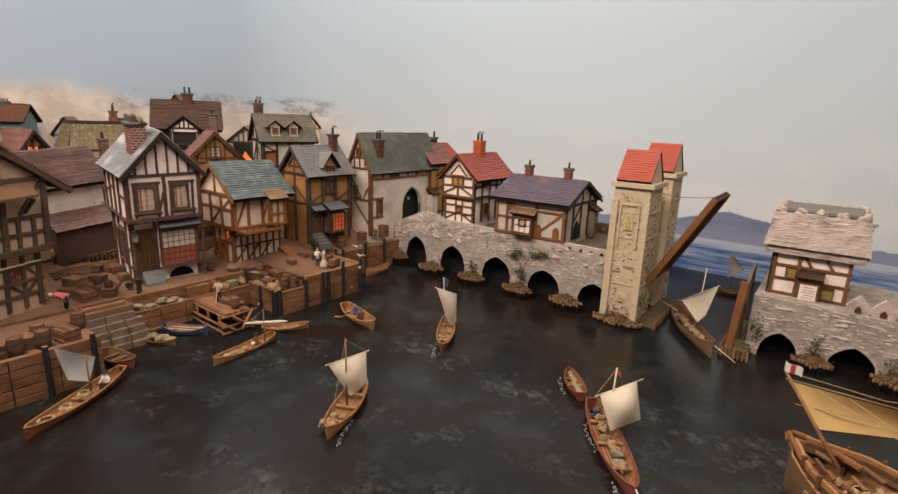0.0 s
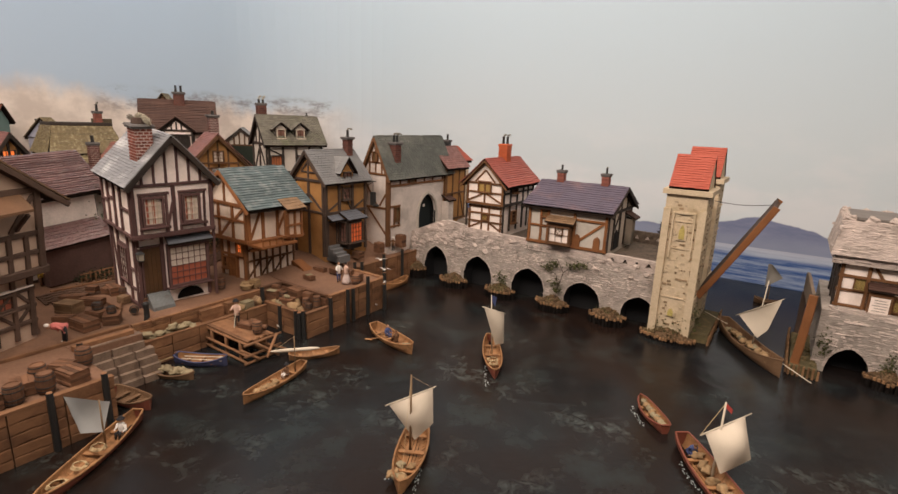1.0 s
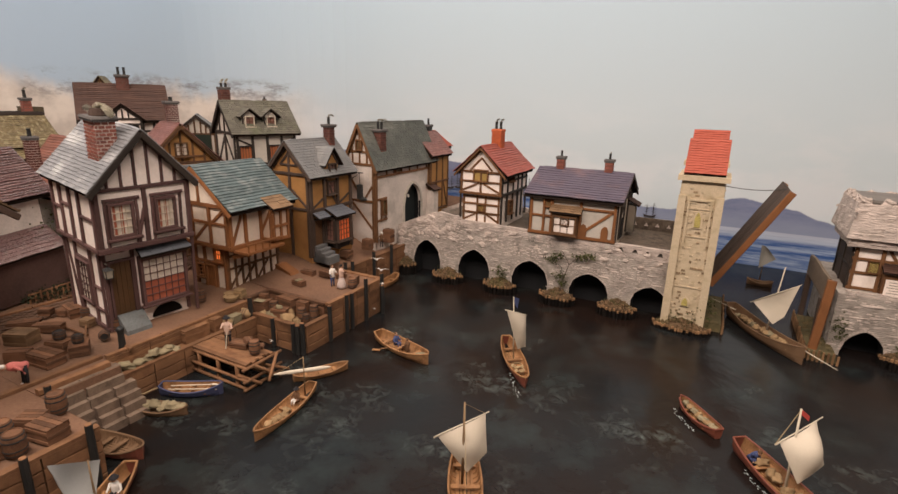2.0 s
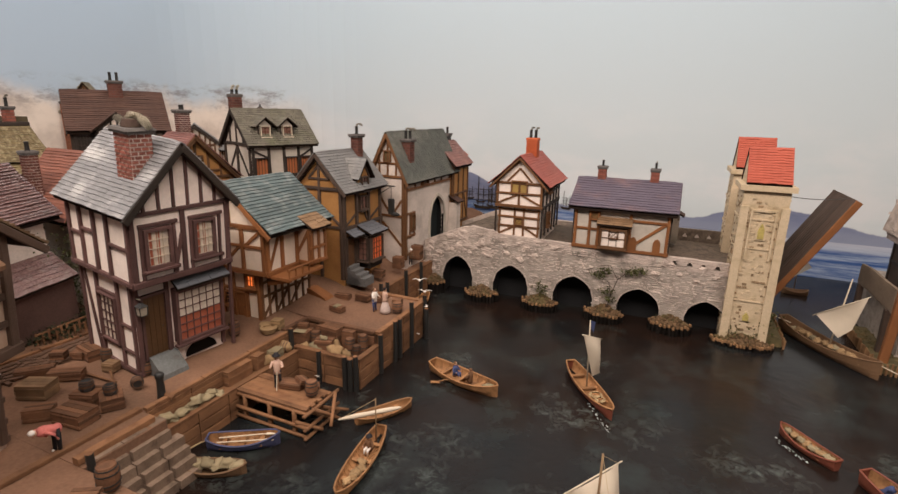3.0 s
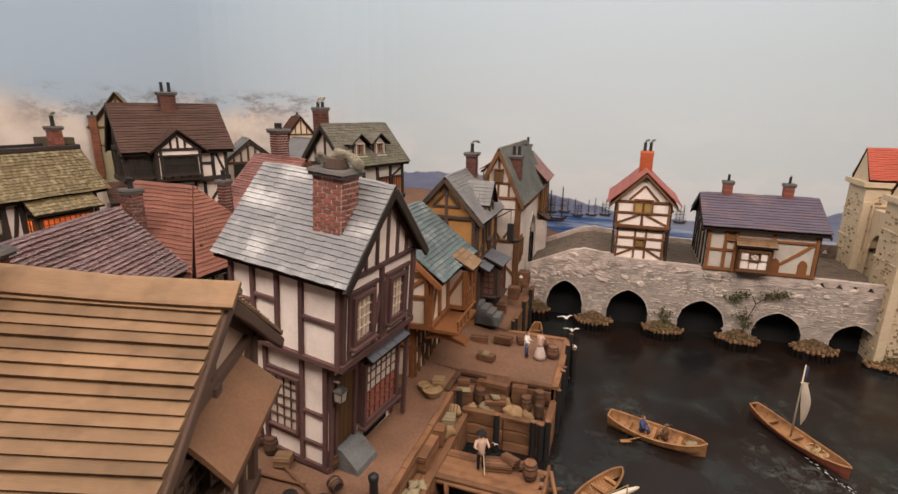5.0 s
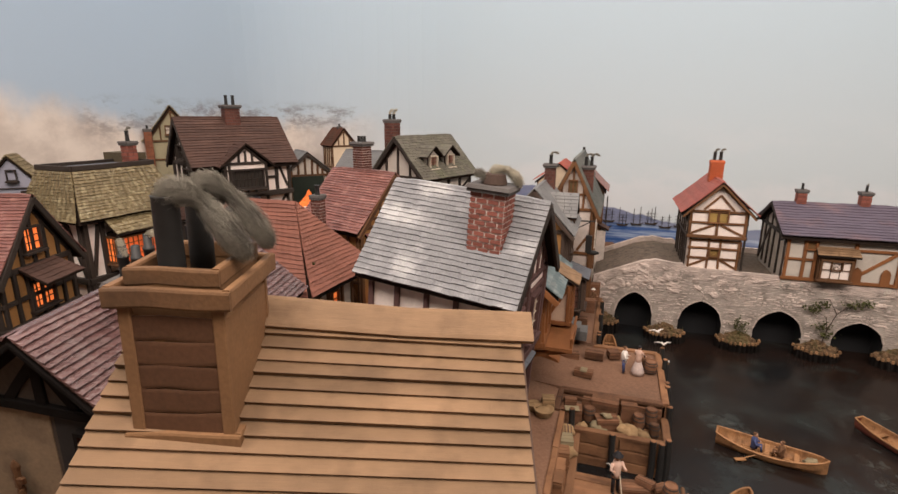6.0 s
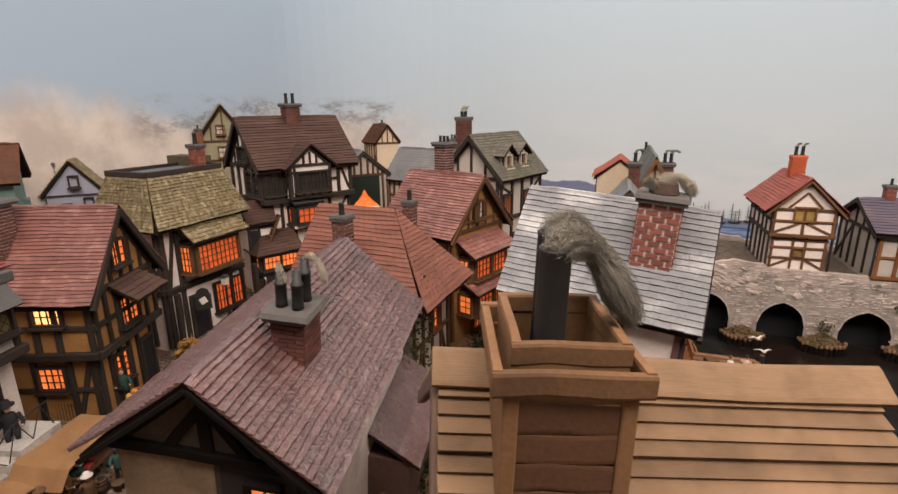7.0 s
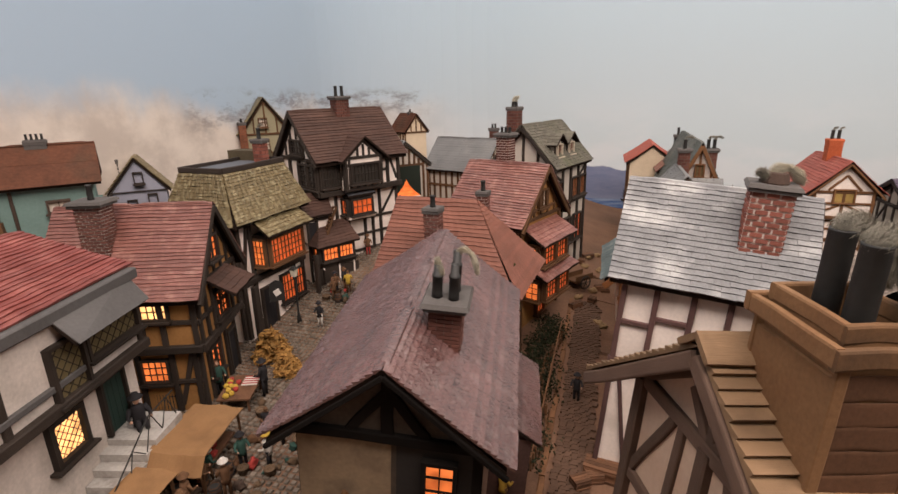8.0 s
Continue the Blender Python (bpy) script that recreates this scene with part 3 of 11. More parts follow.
def shingle_mesh(name, seed, material):
    """One tapered shingle of unit size: x across, y up the slope, its butt at y = 0."""
    r = random.Random(seed)
    j = [r.uniform(-0.06, 0.06) for _ in range(6)]
    vs = [(-0.497, 0.0 + j[0] * 0.6, 0), (0.497, 0.0 + j[1] * 0.6, 0), (0.497, 1, 0), (-0.497, 1, 0),
          (-0.494, 0.02 + j[0] * 0.6, 1 + j[4] * 3), (0.494, 0.02 + j[1] * 0.6, 1 + j[5] * 3), (0.496, 1, 0.25), (-0.496, 1, 0.25)]
    fs = [(4, 5, 6, 7), (0, 1, 5, 4), (1, 2, 6, 5), (3, 0, 4, 7), (2, 3, 7, 6), (0, 3, 2, 1)]
    return mesh(name, vs, fs, material)


STRIP_ROOFS = {"roof_red": 26, "roof_bright_red": 26, "roof_burnt_red": 30, "roof_mauve": 40, "roof_brown": 30, "roof_purple": 24, "roof_teal": 30, "roof_deep_red": 22, "roof_bridge_red": 26, "roof_yellow_green": 40}


def courses(parent, A, B, C, D, rows, n, material, th, rib, kick=0.0):
    """Overlapping strips of tiling from the eave C-D up to the ridge A-B, each strip an object: its butt edge is uneven and its face lightly ribbed."""
    nrm = (B - A).cross(C - A)
    nrm = nrm.normalized() if nrm.z > 0 else -nrm.normalized()
    for i in range(rows):
        t0, t1 = i / rows, min((i + 1.25) / rows, 1.0)
        l0, r0, l1, r1 = C.lerp(A, t0), D.lerp(B, t0), C.lerp(A, t1), D.lerp(B, t1)
        down = (l0 - l1).normalized()
        vs, fs = [], []
        sway = rnd.uniform(0, 6)
        for k in range(n + 1):
            s = k / n
            up = nrm * (rib * (k % 2) + 0.0004 + 0.0003 * math.sin(s * 9 + sway))
            lo = l0.lerp(r0, s) + nrm * kick * (1 - t0) ** 2.5 + down * (0.0010 * rnd.random() + 0.0006 * math.sin(s * 13 + sway))
            hi = l1.lerp(r1, s) + nrm * kick * (1 - t1) ** 2.5
            vs += [lo + nrm * 0.0002, lo + up + nrm * th * rnd.uniform(0.9, 1.1), hi + up + nrm * th * 0.15]
        for k in range(n):
            a, b = 3 * k, 3 * k + 3
            fs += [(a, b, b + 1, a + 1), (a + 1, b + 1, b + 2, a + 2)]
        fs += [(0, 1, 2), (3 * n, 3 * n + 2, 3 * n + 1)]
        part("tile_course", mesh("tile_course", vs, fs, material), parent)


def slope(parent, A, B, C, D, rows, cols, material, th=0.0022, single=False, sag=0.0, piece="shingle", stagger=True, ragged=0.1):
    """Courses of shingles or boards from the eave C-D up to the ridge A-B. single: each is an object of its own."""
    A, B, C, D = (Vector(p) for p in (A, B, C, D))
    if material.name in STRIP_ROOFS and not single:
        n = max(4, min(STRIP_ROOFS[material.name], int(max((A - B).length, (C - D).length) / 0.007)))
        return courses(parent, A, B, C, D, rows, n, material, th, 0.0008 if material.name in ("roof_deep_red", "roof_yellow_green") else 0.0003, 0.0045 if rows > 10 else 0.0)
    nrm = (B - A).cross(C - A)
    nrm = nrm.normalized() if nrm.z > 0 else -nrm.normalized()
    kinds = [shingle_mesh(piece, 40 + i, material) for i in range(3)] if single else None
    g = Geo()
    for i in range(rows):
        t0, t1 = i / rows, min((i + 1.35) / rows, 1.0)
        left0, right0 = C.lerp(A, t0), D.lerp(B, t0)
        left1, right1 = C.lerp(A, t1), D.lerp(B, t1)
        n = max(1, cols + (rnd.choice((-1, 0, 1)) if stagger and cols > 3 else 0))
        edge = [0.0] + sorted(min(max((k + (0.5 if stagger and i % 2 else 0.0) + rnd.uniform(-0.13, 0.13)) / n, 0.0), 1.0) for k in range(1, n)) + [1.0]
        for a, b in zip(edge, edge[1:]):
            if b - a < 0.3 / n:
                continue
            p0, p1 = left0.lerp(right0, a), left0.lerp(right0, b)
            q0, q1 = left1.lerp(right1, a), left1.lerp(right1, b)
            bow = -sag * math.sin(math.pi * (a + b) / 2) * nrm * (0.4 + t0)
            drop = (left0 - left1).normalized() * rnd.uniform(0, ragged) * (left1 - left0).length
            lift = nrm * (th * rnd.uniform(0.85, 1.2))
            base = nrm * 0.0006 + bow
            if single:
                mid = (p0 + p1) / 2 + drop + base
                x = p1 - p0
                y = (q0 + q1) / 2 - (p0 + p1) / 2 - drop
                zz = x.cross(y).normalized()
                if zz.dot(nrm) < 0:
                    x, zz = -x, -zz
                m = Matrix((x, y, zz * lift.length)).transposed().to_4x4()
                m.translation = mid
                part(piece, kinds[rnd.randrange(3)], parent, m)
            else:
                e = (p1 - p0).normalized() * min(0.0004, (p1 - p0).length * 0.1)
                lo = [p0 + e + drop + base, p1 - e + drop + base]
                hi = [q0 + e + base, q1 - e + base]
                g.add([lo[0], lo[1], hi[1], hi[0], lo[0] + lift, lo[1] + lift, hi[1] + lift * 0.2, hi[0] + lift * 0.2],
                      [(4, 5, 6, 7), (0, 1, 5, 4), (1, 2, 6, 5), (3, 0, 4, 7), (2, 3, 7, 6)])
    if not single and g.v:
        rest = "tiling" if piece == "shingle" else "boarding"
        ob = part(rest, g.mesh(rest, material), parent)
        ob["kind"] = "stuff"
        return ob


def bricks(parent, c, size, brick_mat, mortar_mat, course=0.0065, length=0.014, single=False, proud=0.0007):
    """A stack laid in courses; c is the middle of its foot."""
    gap = 0.0021 if single else (0.0015 if mortar_mat is MORTAR else 0.0009) if course < 0.006 else 0.0013
    g = Geo()
    w, d, h = size
    g.box((0, 0, h / 2), (w - 2 * proud, d - 2 * proud, h))
    core = part("chimney", g.mesh("chimney", mortar_mat), parent, Matrix.Translation(c))
    g = Geo()
    one = Geo()
    one.box((0, 0, 0), (1, 1, 1), taper=0.96)
    unit = one.mesh("brick", brick_mat) if single else None
    rows = max(2, int(h / course))
    for i in range(rows):
        z = (i + 0.5) * h / rows
        for ax, run, off in ((0, w, d / 2), (1, d, w / 2)):
            for sgn in (-1, 1):
                n = max(1, round(run / length))
                cuts = [0] + [(k + (0.5 if i % 2 else 0)) / n for k in range(1 if i % 2 == 0 else 0, n)] + [1]
                for a, b in zip(cuts, cuts[1:]):
                    if b - a < 0.08:
                        continue
                    s, ln = ((a + b) / 2 - 0.5) * run, (b - a) * run - gap
                    o = sgn * (off - 0.002 + rnd.uniform(0, 0.0005))
                    ctr = (s, o, z) if ax == 0 else (o, s, z)
                    dims = (ln, 0.005, h / rows - gap) if ax == 0 else (0.005, ln, h / rows - gap)
                    if single:
                        part("brick", unit, core, Matrix.LocRotScale(ctr, None, dims))
                    else:
                        g.box(ctr, dims)
    if g.v:
        ob = part("bricks", g.mesh("bricks", brick_mat), core)
        ob["kind"] = "stuff"
    return core


def wool(parent, path, radius, material, seed=1, fibres=140):
    """A teased tuft of wool that stands for smoke, along a bent path."""
    g = Geo()
    pts = [Vector(p) for p in path]
    r = random.Random(seed)

    def on(t):
        t = min(max(t, 0.0), 0.9999) * (len(pts) - 1)
        return pts[int(t)].lerp(pts[int(t) + 1], t - int(t))

    # a thin matted core and a cloud of fine strands that run along it
    steps = 3 * len(pts)
    g.tube([on(k / steps) + Vector((r.gauss(0, 1), r.gauss(0, 1), r.gauss(0, 1))) * radius * 0.12 for k in range(steps + 1)],
           [radius * (0.10 + 0.16 * math.sin(math.pi * (0.15 + 0.8 * k / steps))) * r.uniform(0.85, 1.1) for k in range(steps + 1)], 9)
    fine = min(radius * 0.016, 0.00007)
    for _ in range(int(fibres * (9 if radius < 0.006 else 16))):
        t0 = r.uniform(-0.05, 0.9)
        d = Vector((r.gauss(0, 1), r.gauss(0, 1), r.gauss(0, 1))).normalized() * radius * r.uniform(0.15, 1.0) ** 0.8 * (0.75 + 0.5 * math.sin(math.pi * (0.1 + 0.8 * max(t0, 0))) - 0.45 * max(t0, 0))
        ln = r.uniform(0.12, 0.34)
        strand = []
        for k in range(4):
            w = Vector((r.gauss(0, 1), r.gauss(0, 1), r.gauss(0, 1))) * radius * 0.06
            strand.append(on(t0 + ln * k / 3) + d * (0.8 + 0.3 * math.sin(k + t0 * 9)) + w)
        g.tube(strand, [fine * 0.7, fine, fine * 0.9, fine * 0.3], 3, caps=False)
    return part("smoke_wool", g.mesh("smoke_wool", material, True), parent, None, "teased wool tuft standing for smoke")


def chimney(house, x, y, z0, w, d, h, brick_mat=None, mortar_mat=None, pots=1, course=0.0065, length=0.014, pot_h=0.022, smoke=None, cap=0.006, single=False, smoke_mat=None,
            radius=0.008, pot_r=0.0042, flues_axis="x", smoke_dir=None):
    core = bricks(house, (x, y, z0), (w, d, h), brick_mat or BRICK, mortar_mat or MORTAR, course, length, single=single)
    g = Geo()
    g.box((0, 0, h + 0.0025), (w + cap * 1.3, d + cap * 1.3, 0.005))
    g.box((0, 0, h + 0.0065), (w + cap * 2, d + cap * 2, 0.004), taper=0.9)
    part("chimney_cap", g.mesh("chimney_cap", CAP), core)
    top = h + 0.008
    for k in range(pots):
        off = (k - (pots - 1) / 2) * min(w, 0.05) / max(pots, 1) * 0.95
        px, py = (off, 0.0) if flues_axis == "x" else (0.0, off)
        g = Geo()
        r = pot_r
        g.lathe([(r * 1.1, 0), (r, pot_h * 0.15), (r * 0.88, pot_h * 0.85), (r * 1.05, pot_h * 0.9), (r * 1.05, pot_h), (r * 0.7, pot_h), (r * 0.65, pot_h * 0.6)], 10)
        part("chimney_pot", g.mesh("chimney_pot", IRON, True), core, Matrix.Translation((px, py, top)))
        if smoke:
            dx, dy, dz = smoke_dir or (1, 0.3, 0)
            s = radius
            path = [(px, py, top + pot_h * 0.9), (px + dx * s * 0.3, py + dy * s * 0.3, top + pot_h + s * 0.9), (px + dx * s * 1.6, py + dy * s * 1.6, top + pot_h + s * (1.1 + dz * 0.3)),
                    (px + dx * s * 2.8, py + dy * s * 2.8, top + pot_h + s * (0.9 + dz))][:smoke]
            wool(core, path, s * 0.62, smoke_mat or WOOL, seed=rnd.randrange(999), fibres=90)
    return core


class House:
    """A gabled house. Its own frame: the front gable stands at x = 0 and faces +x, the ridge runs back along -x, z from the ground."""

    def __init__(self, label, m, L, W, eave, ridge, wall, roof, over=0.012, end=0.012, jetty=None, jetty_z=None, rows=16, cols=14, single=None,
                 group="houses of the harbour town", piece="shingle", roof_th=0.006, sag=0.0, th=0.0022, body=True, jsides=0.0, stagger=True, back_over=None, name="house", ragged=0.1, slopes=(True, True)):
        self.L, self.W, self.eave, self.ridge = L, W, eave, ridge
        self.ob = thing(name, m, label, "house", group)
        self.th = th
        h = self.ob
        w2 = W / 2
        if body:
            g = Geo()
            low = jetty_z if jetty else 0.0
            if jetty:
                j = jetty
                g.box((-(L + j) / 2, 0, low / 2 - 0.01), (L - j, W - 2 * jsides, low + 0.02))
            poly = [(-w2, low), (w2, low), (w2, eave), (0, ridge), (-w2, eave)]
            if not jetty:
                poly[0], poly[1] = (-w2, -0.03), (w2, -0.03)
            g.prism(poly, L, m=Matrix(((0, 0, -1, 0), (1, 0, 0, 0), (0, 1, 0, 0), (0, 0, 0, 1))))
            part("wall", g.mesh("wall", wall), h)
        # roof: a slab on each side, with its courses
        k = (ridge - eave) / w2
        bo = end if back_over is None else back_over
        x0, x1 = end, -L - bo
        up = 0.002
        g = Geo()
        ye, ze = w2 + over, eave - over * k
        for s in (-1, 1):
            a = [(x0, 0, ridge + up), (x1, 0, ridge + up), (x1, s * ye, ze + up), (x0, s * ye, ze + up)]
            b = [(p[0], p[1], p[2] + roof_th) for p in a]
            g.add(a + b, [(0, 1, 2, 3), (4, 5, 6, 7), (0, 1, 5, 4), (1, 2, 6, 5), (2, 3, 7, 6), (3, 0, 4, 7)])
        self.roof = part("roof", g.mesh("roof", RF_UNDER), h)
        zt = up + roof_th
        self.zt, self.k, self.ye, self.ze, self.x0, self.x1 = zt, k, ye, ze, x0, x1
        for s, on in ((-1, slopes[0]), (1, slopes[1])):
            e = 0.002
            slope(self.roof, (x0 + e, 0, ridge + zt), (x1 - e, 0, ridge + zt), (x0 + e, s * (ye + 0.002), ze + zt), (x1 - e, s * (ye + 0.002), ze + zt), rows, cols, roof,
                  th=th, single=(single == s), sag=sag, piece=piece, ragged=ragged, stagger=stagger)
        g = Geo()
        n = max(1, int(L / 0.09))
        for i in range(n):
            a = x0 + (x1 - x0) * (i + 0.5) / n
            g.box((a, 0, ridge + zt + 0.0004), (abs(x1 - x0) / n - 0.0004, 0.009, 0.0026), taper=0.75)
        part("ridge_cap", g.mesh("ridge_cap", roof), self.roof)["kind"] = "stuff"
        hl = L
        self.F = Face(h, (0, -w2, 0), (0, 1, 0), (1, 0, 0), W)
        self.B = Face(h, (-hl, w2, 0), (0, -1, 0), (-1, 0, 0), W)
        self.R = Face(h, (0, w2, 0), (-1, 0, 0), (0, 1, 0), hl)
        self.Lf = Face(h, (-hl, -w2, 0), (1, 0, 0), (0, -1, 0), hl)
        if jetty:
            self.F0 = Face(h, (-jetty, -w2 + jsides, 0), (0, 1, 0), (1, 0, 0), W - 2 * jsides)
            self.L0 = Face(h, (-hl, -w2 + jsides, 0), (1, 0, 0), (0, -1, 0), hl - jetty)
            self.R0 = Face(h, (-jetty, w2 - jsides, 0), (-1, 0, 0), (0, 1, 0), hl - jetty)

    def barge(self, material, w=0.009, d=0.004, back=False):
        """Bargeboards along the gable's two rakes."""
        for x in ([self.x0 + 0.001] + ([self.x1 - 0.001] if back else [])):
            for s in (-1, 1):
                bar(self.ob, (x, 0, self.ridge + 0.001), (x, s * (self.ye + 0.001), self.ze + 0.001), w, d, material, (1, 0, 0), "bargeboard")

    def gable(self, face, material, n=5, w=0.005, z=None):
        z = self.eave if z is None else z
        face.rail(z, w * 1.3, material)
        for i in range(1, n):
            s = face.length * i / n
            top = self.ridge - abs(s - self.W / 2) * self.k
            face.bar(s, z, s, top - 0.002, w, material)
        for sgn in (0, 1):
            face.bar(face.length * sgn, self.eave, face.length / 2, self.ridge - 0.003, w, material, 0.0042)


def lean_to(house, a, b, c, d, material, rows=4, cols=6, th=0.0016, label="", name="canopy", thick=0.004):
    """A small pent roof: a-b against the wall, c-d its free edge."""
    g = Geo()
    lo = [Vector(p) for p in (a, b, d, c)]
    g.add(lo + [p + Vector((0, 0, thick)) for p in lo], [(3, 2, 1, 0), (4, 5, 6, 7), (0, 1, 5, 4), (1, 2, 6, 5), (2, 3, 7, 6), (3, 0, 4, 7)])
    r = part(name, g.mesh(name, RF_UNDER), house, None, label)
    z = Vector((0, 0, thick))
    slope(r, Vector(a) + z, Vector(b) + z, Vector(c) + z, Vector(d) + z, rows, cols, material, th=th)
    return r


def ground_z(u, v):
    """The height of the town's ground: a flat quay that climbs inland to the market and the back streets."""
    def sm(x):
        x = min(max(x, 0.0), 1.0)
        return x * x * (3 - 2 * x)
    s = sm((-u - 1.45) / 0.4)
    t = sm((-u - 1.27) / 0.12)
    v = min(v, 1.12)
    return 0.085 + 0.048 * s + t * max(0.0, v - 0.70) * (0.10 + 0.12 * s)

# ---- setting ----
def build_setting():
    g = Geo()
    n = 60
    g.v = [Vector((-2.7 + 4.3 * i / n, -1.6 + 3.9 * j / n, 0.0)) for j in range(n + 1) for i in range(n + 1)]
    g.f = [(j * (n + 1) + i, j * (n + 1) + i + 1, (j + 1) * (n + 1) + i + 1, (j + 1) * (n + 1) + i) for j in range(n) for i in range(n)]
    g.i = [0] * len(g.f)
    thing("water", FRAME, "dark rippled resin water with pale green streaks", "water", kind="structure", me=g.mesh("water", WATER))

    # painted backdrop: along the left side, round a wide curved corner and along the back
    R, UL, VB = 0.55, -2.52, 2.07
    plan = [(UL, -1.5), (UL, VB - R)]
    plan += [(UL + R - R * math.cos(a), VB - R + R * math.sin(a)) for a in (math.pi / 2 * k / 14 for k in range(1, 15))]
    plan += [(1.7, VB)]
    fine = [plan[0]]
    for a, b in zip(plan, plan[1:]):
        d = math.hypot(b[0] - a[0], b[1] - a[1])
        for k in range(1, max(1, int(d / 0.2)) + 1):
            q = k / max(1, int(d / 0.2))
            fine.append((a[0] + (b[0] - a[0]) * q, a[1] + (b[1] - a[1]) * q))
    vs, fs, run = [], [], [0.0]
    for a, b in zip(fine, fine[1:]):
        run.append(run[-1] + math.hypot(b[0] - a[0], b[1] - a[1]))
    for (u, v) in fine:
        vs += [(u, v, -0.05), (u, v, 1.85)]
    for (u, v) in fine:
        k = 0.02
        vs += [(u - k, v + k, -0.05), (u - k, v + k, 1.85)]
    m = len(fine)
    for i in range(m - 1):
        fs += [(2 * i, 2 * i + 1, 2 * i + 3, 2 * i + 2), (2 * (m + i), 2 * (m + i) + 2, 2 * (m + i) + 3, 2 * (m + i) + 1)]
    fs += [(2 * i + 1, 2 * (m + i) + 1, 2 * (m + i) + 3, 2 * i + 3) for i in range(m - 1)]
    me = mesh("backdrop", vs, fs, BACKDROP)
    layer = me.uv_layers.new(name="UVMap")
    # the length along the wall starts 1.5 m before the back end of the left side
    for lp in me.loops:
        k = (lp.vertex_index // 2) % m
        layer.data[lp.index].uv = (run[k] - 1.5, vs[lp.vertex_index][2])
    thing("backdrop", FRAME, "painted backdrop of pale cloudy sky, blue hills and a lake", "backdrop", kind="structure", me=me)

    # painted ships lying off the far shore, cut from thin card
    fleet = [(-1.46 + 0.052 * i, 0.158 + 0.006 * math.sin(i * 2.1), 2 + i % 2) for i in range(11)] + [(-0.83, 0.156, 3), (-0.60, 0.132, 2)]
    fleet += [(-1.345, 0.126, 3), (-1.285, 0.130, 2)]
    for k, (u, z, n) in enumerate(fleet):
        size = 1.9 if k > 12 else 1.0
        ob = thing("painted_ship", FRAME @ Matrix.Translation((u, 2.064, z)) @ Matrix.Diagonal((size, 1, size, 1)), "tiny dark ship painted on the backdrop's lake", "painted ship", "ships on the backdrop")
        g = Geo()
        g.prism([(-0.024, 0.010), (-0.018, 0), (0.016, 0), (0.026, 0.012), (0.010, 0.006), (-0.010, 0.006)], 0.002, m=Matrix(((1, 0, 0, 0), (0, 0, 1, 0), (0, 1, 0, 0), (0, 0, 0, 1))))
        part("hull", g.mesh("hull", TB_BLACK), ob)
        for i in range(n):
            x = -0.012 + 0.024 * i / max(1, n - 1)
            g = Geo()
            g.tube([(x, 0.001, 0.003), (x, 0.001, 0.046 + 0.026 * ((i * 5 + k * 3) % 4) / 3)], 0.0010, 4)
            for zz in (0.020, 0.032, 0.043):
                g.tube([(x - 0.008, 0.001, zz), (x + 0.008, 0.001, zz + 0.001)], 0.0006, 4)
            part("mast", g.mesh("mast", TB_BLACK), ob)

    # an unseen room around the case, added to shut out the world light
    room = mat("room_wall", (0.32, 0.30, 0.28), 0.9, 0.1)
    for nm, c, s in (("wall_front", (-0.4, -1.62, 0.9), (4.4, 0.08, 1.9)), ("wall_side", (1.74, 0.2, 0.9), (0.08, 3.8, 1.9))):
        g = Geo()
        g.box(c, s)
        thing(nm, FRAME, "plain grey unseen wall added round the model", "wall", kind="structure", me=g.mesh(nm, room))
    g = Geo()
    g.box((-0.4, 0.3, 1.90), (4.5, 4.0, 0.06))
    thing("ceiling", FRAME, "plain pale unseen ceiling added above the model", "ceiling", kind="structure", me=g.mesh("ceiling", mat("ceiling_paint", (0.5, 0.48, 0.46), 0.9, 0.05)))


def build_land():
    """The town's ground, cut along the quay's edge, with a fall to the water."""
    def edge(v):
        if v < 0.345:
            return -1.105
        if v < 0.460:
            return -1.245
        if v < 0.772:
            return -1.292
        if v < 0.845:
            return -1.300
        if v < 1.050:
            return -1.133
        return -1.258
    g = Geo()
    vsteps = [-0.9 + 0.05 * k for k in range(0, 26)] + [0.3449, 0.3451, 0.40, 0.4599, 0.4601, 0.50, 0.55, 0.60, 0.65, 0.70, 0.75, 0.7719, 0.7721, 0.81, 0.8449, 0.8451, 0.87, 0.90, 0.95, 1.0, 1.0499, 1.0501]
    vsteps += [1.1 + 0.05 * k for k in range(0, 20)]
    vsteps = sorted(set(round(v, 4) for v in vsteps if v not in (0.35,)))
    cols = 26
    rows = []
    for v in vsteps:
        e = edge(v)
        if v > 1.37:
            e = -1.224
        row = []
        for i in range(cols + 1):
            q = (i / cols) ** 1.6
            u = e + (-2.55 - e) * q
            z = ground_z(u, v) + 0.003 * noise.noise(Vector((u * 9, v * 9, 0)))
            if i == 0:
                z = ground_z(u, v)
            row.append(Vector((u, v, z)))
        rows.append(row)
    for row in rows:
        g.v += [Vector((row[0].x, row[0].y, -0.03))] + row
    w = cols + 2
    g.f = [(j * w + i, j * w + i + 1, (j + 1) * w + i + 1, (j + 1) * w + i) for j in range(len(rows) - 1) for i in range(w - 1)]
    g.i = [0] * len(g.f)
    thing("ground", FRAME, "packed brown earth of the quay and streets", "ground", kind="structure", me=g.mesh("ground", GROUND))


build_setting()
build_land()


def arch_rise(a):
    """Height share of a blunt pointed arch, from 0 at its side to 1 at the crown."""
    return 0.80 * math.sqrt(max(0.0, 1 - (1 - a) ** 2)) + 0.20 * a


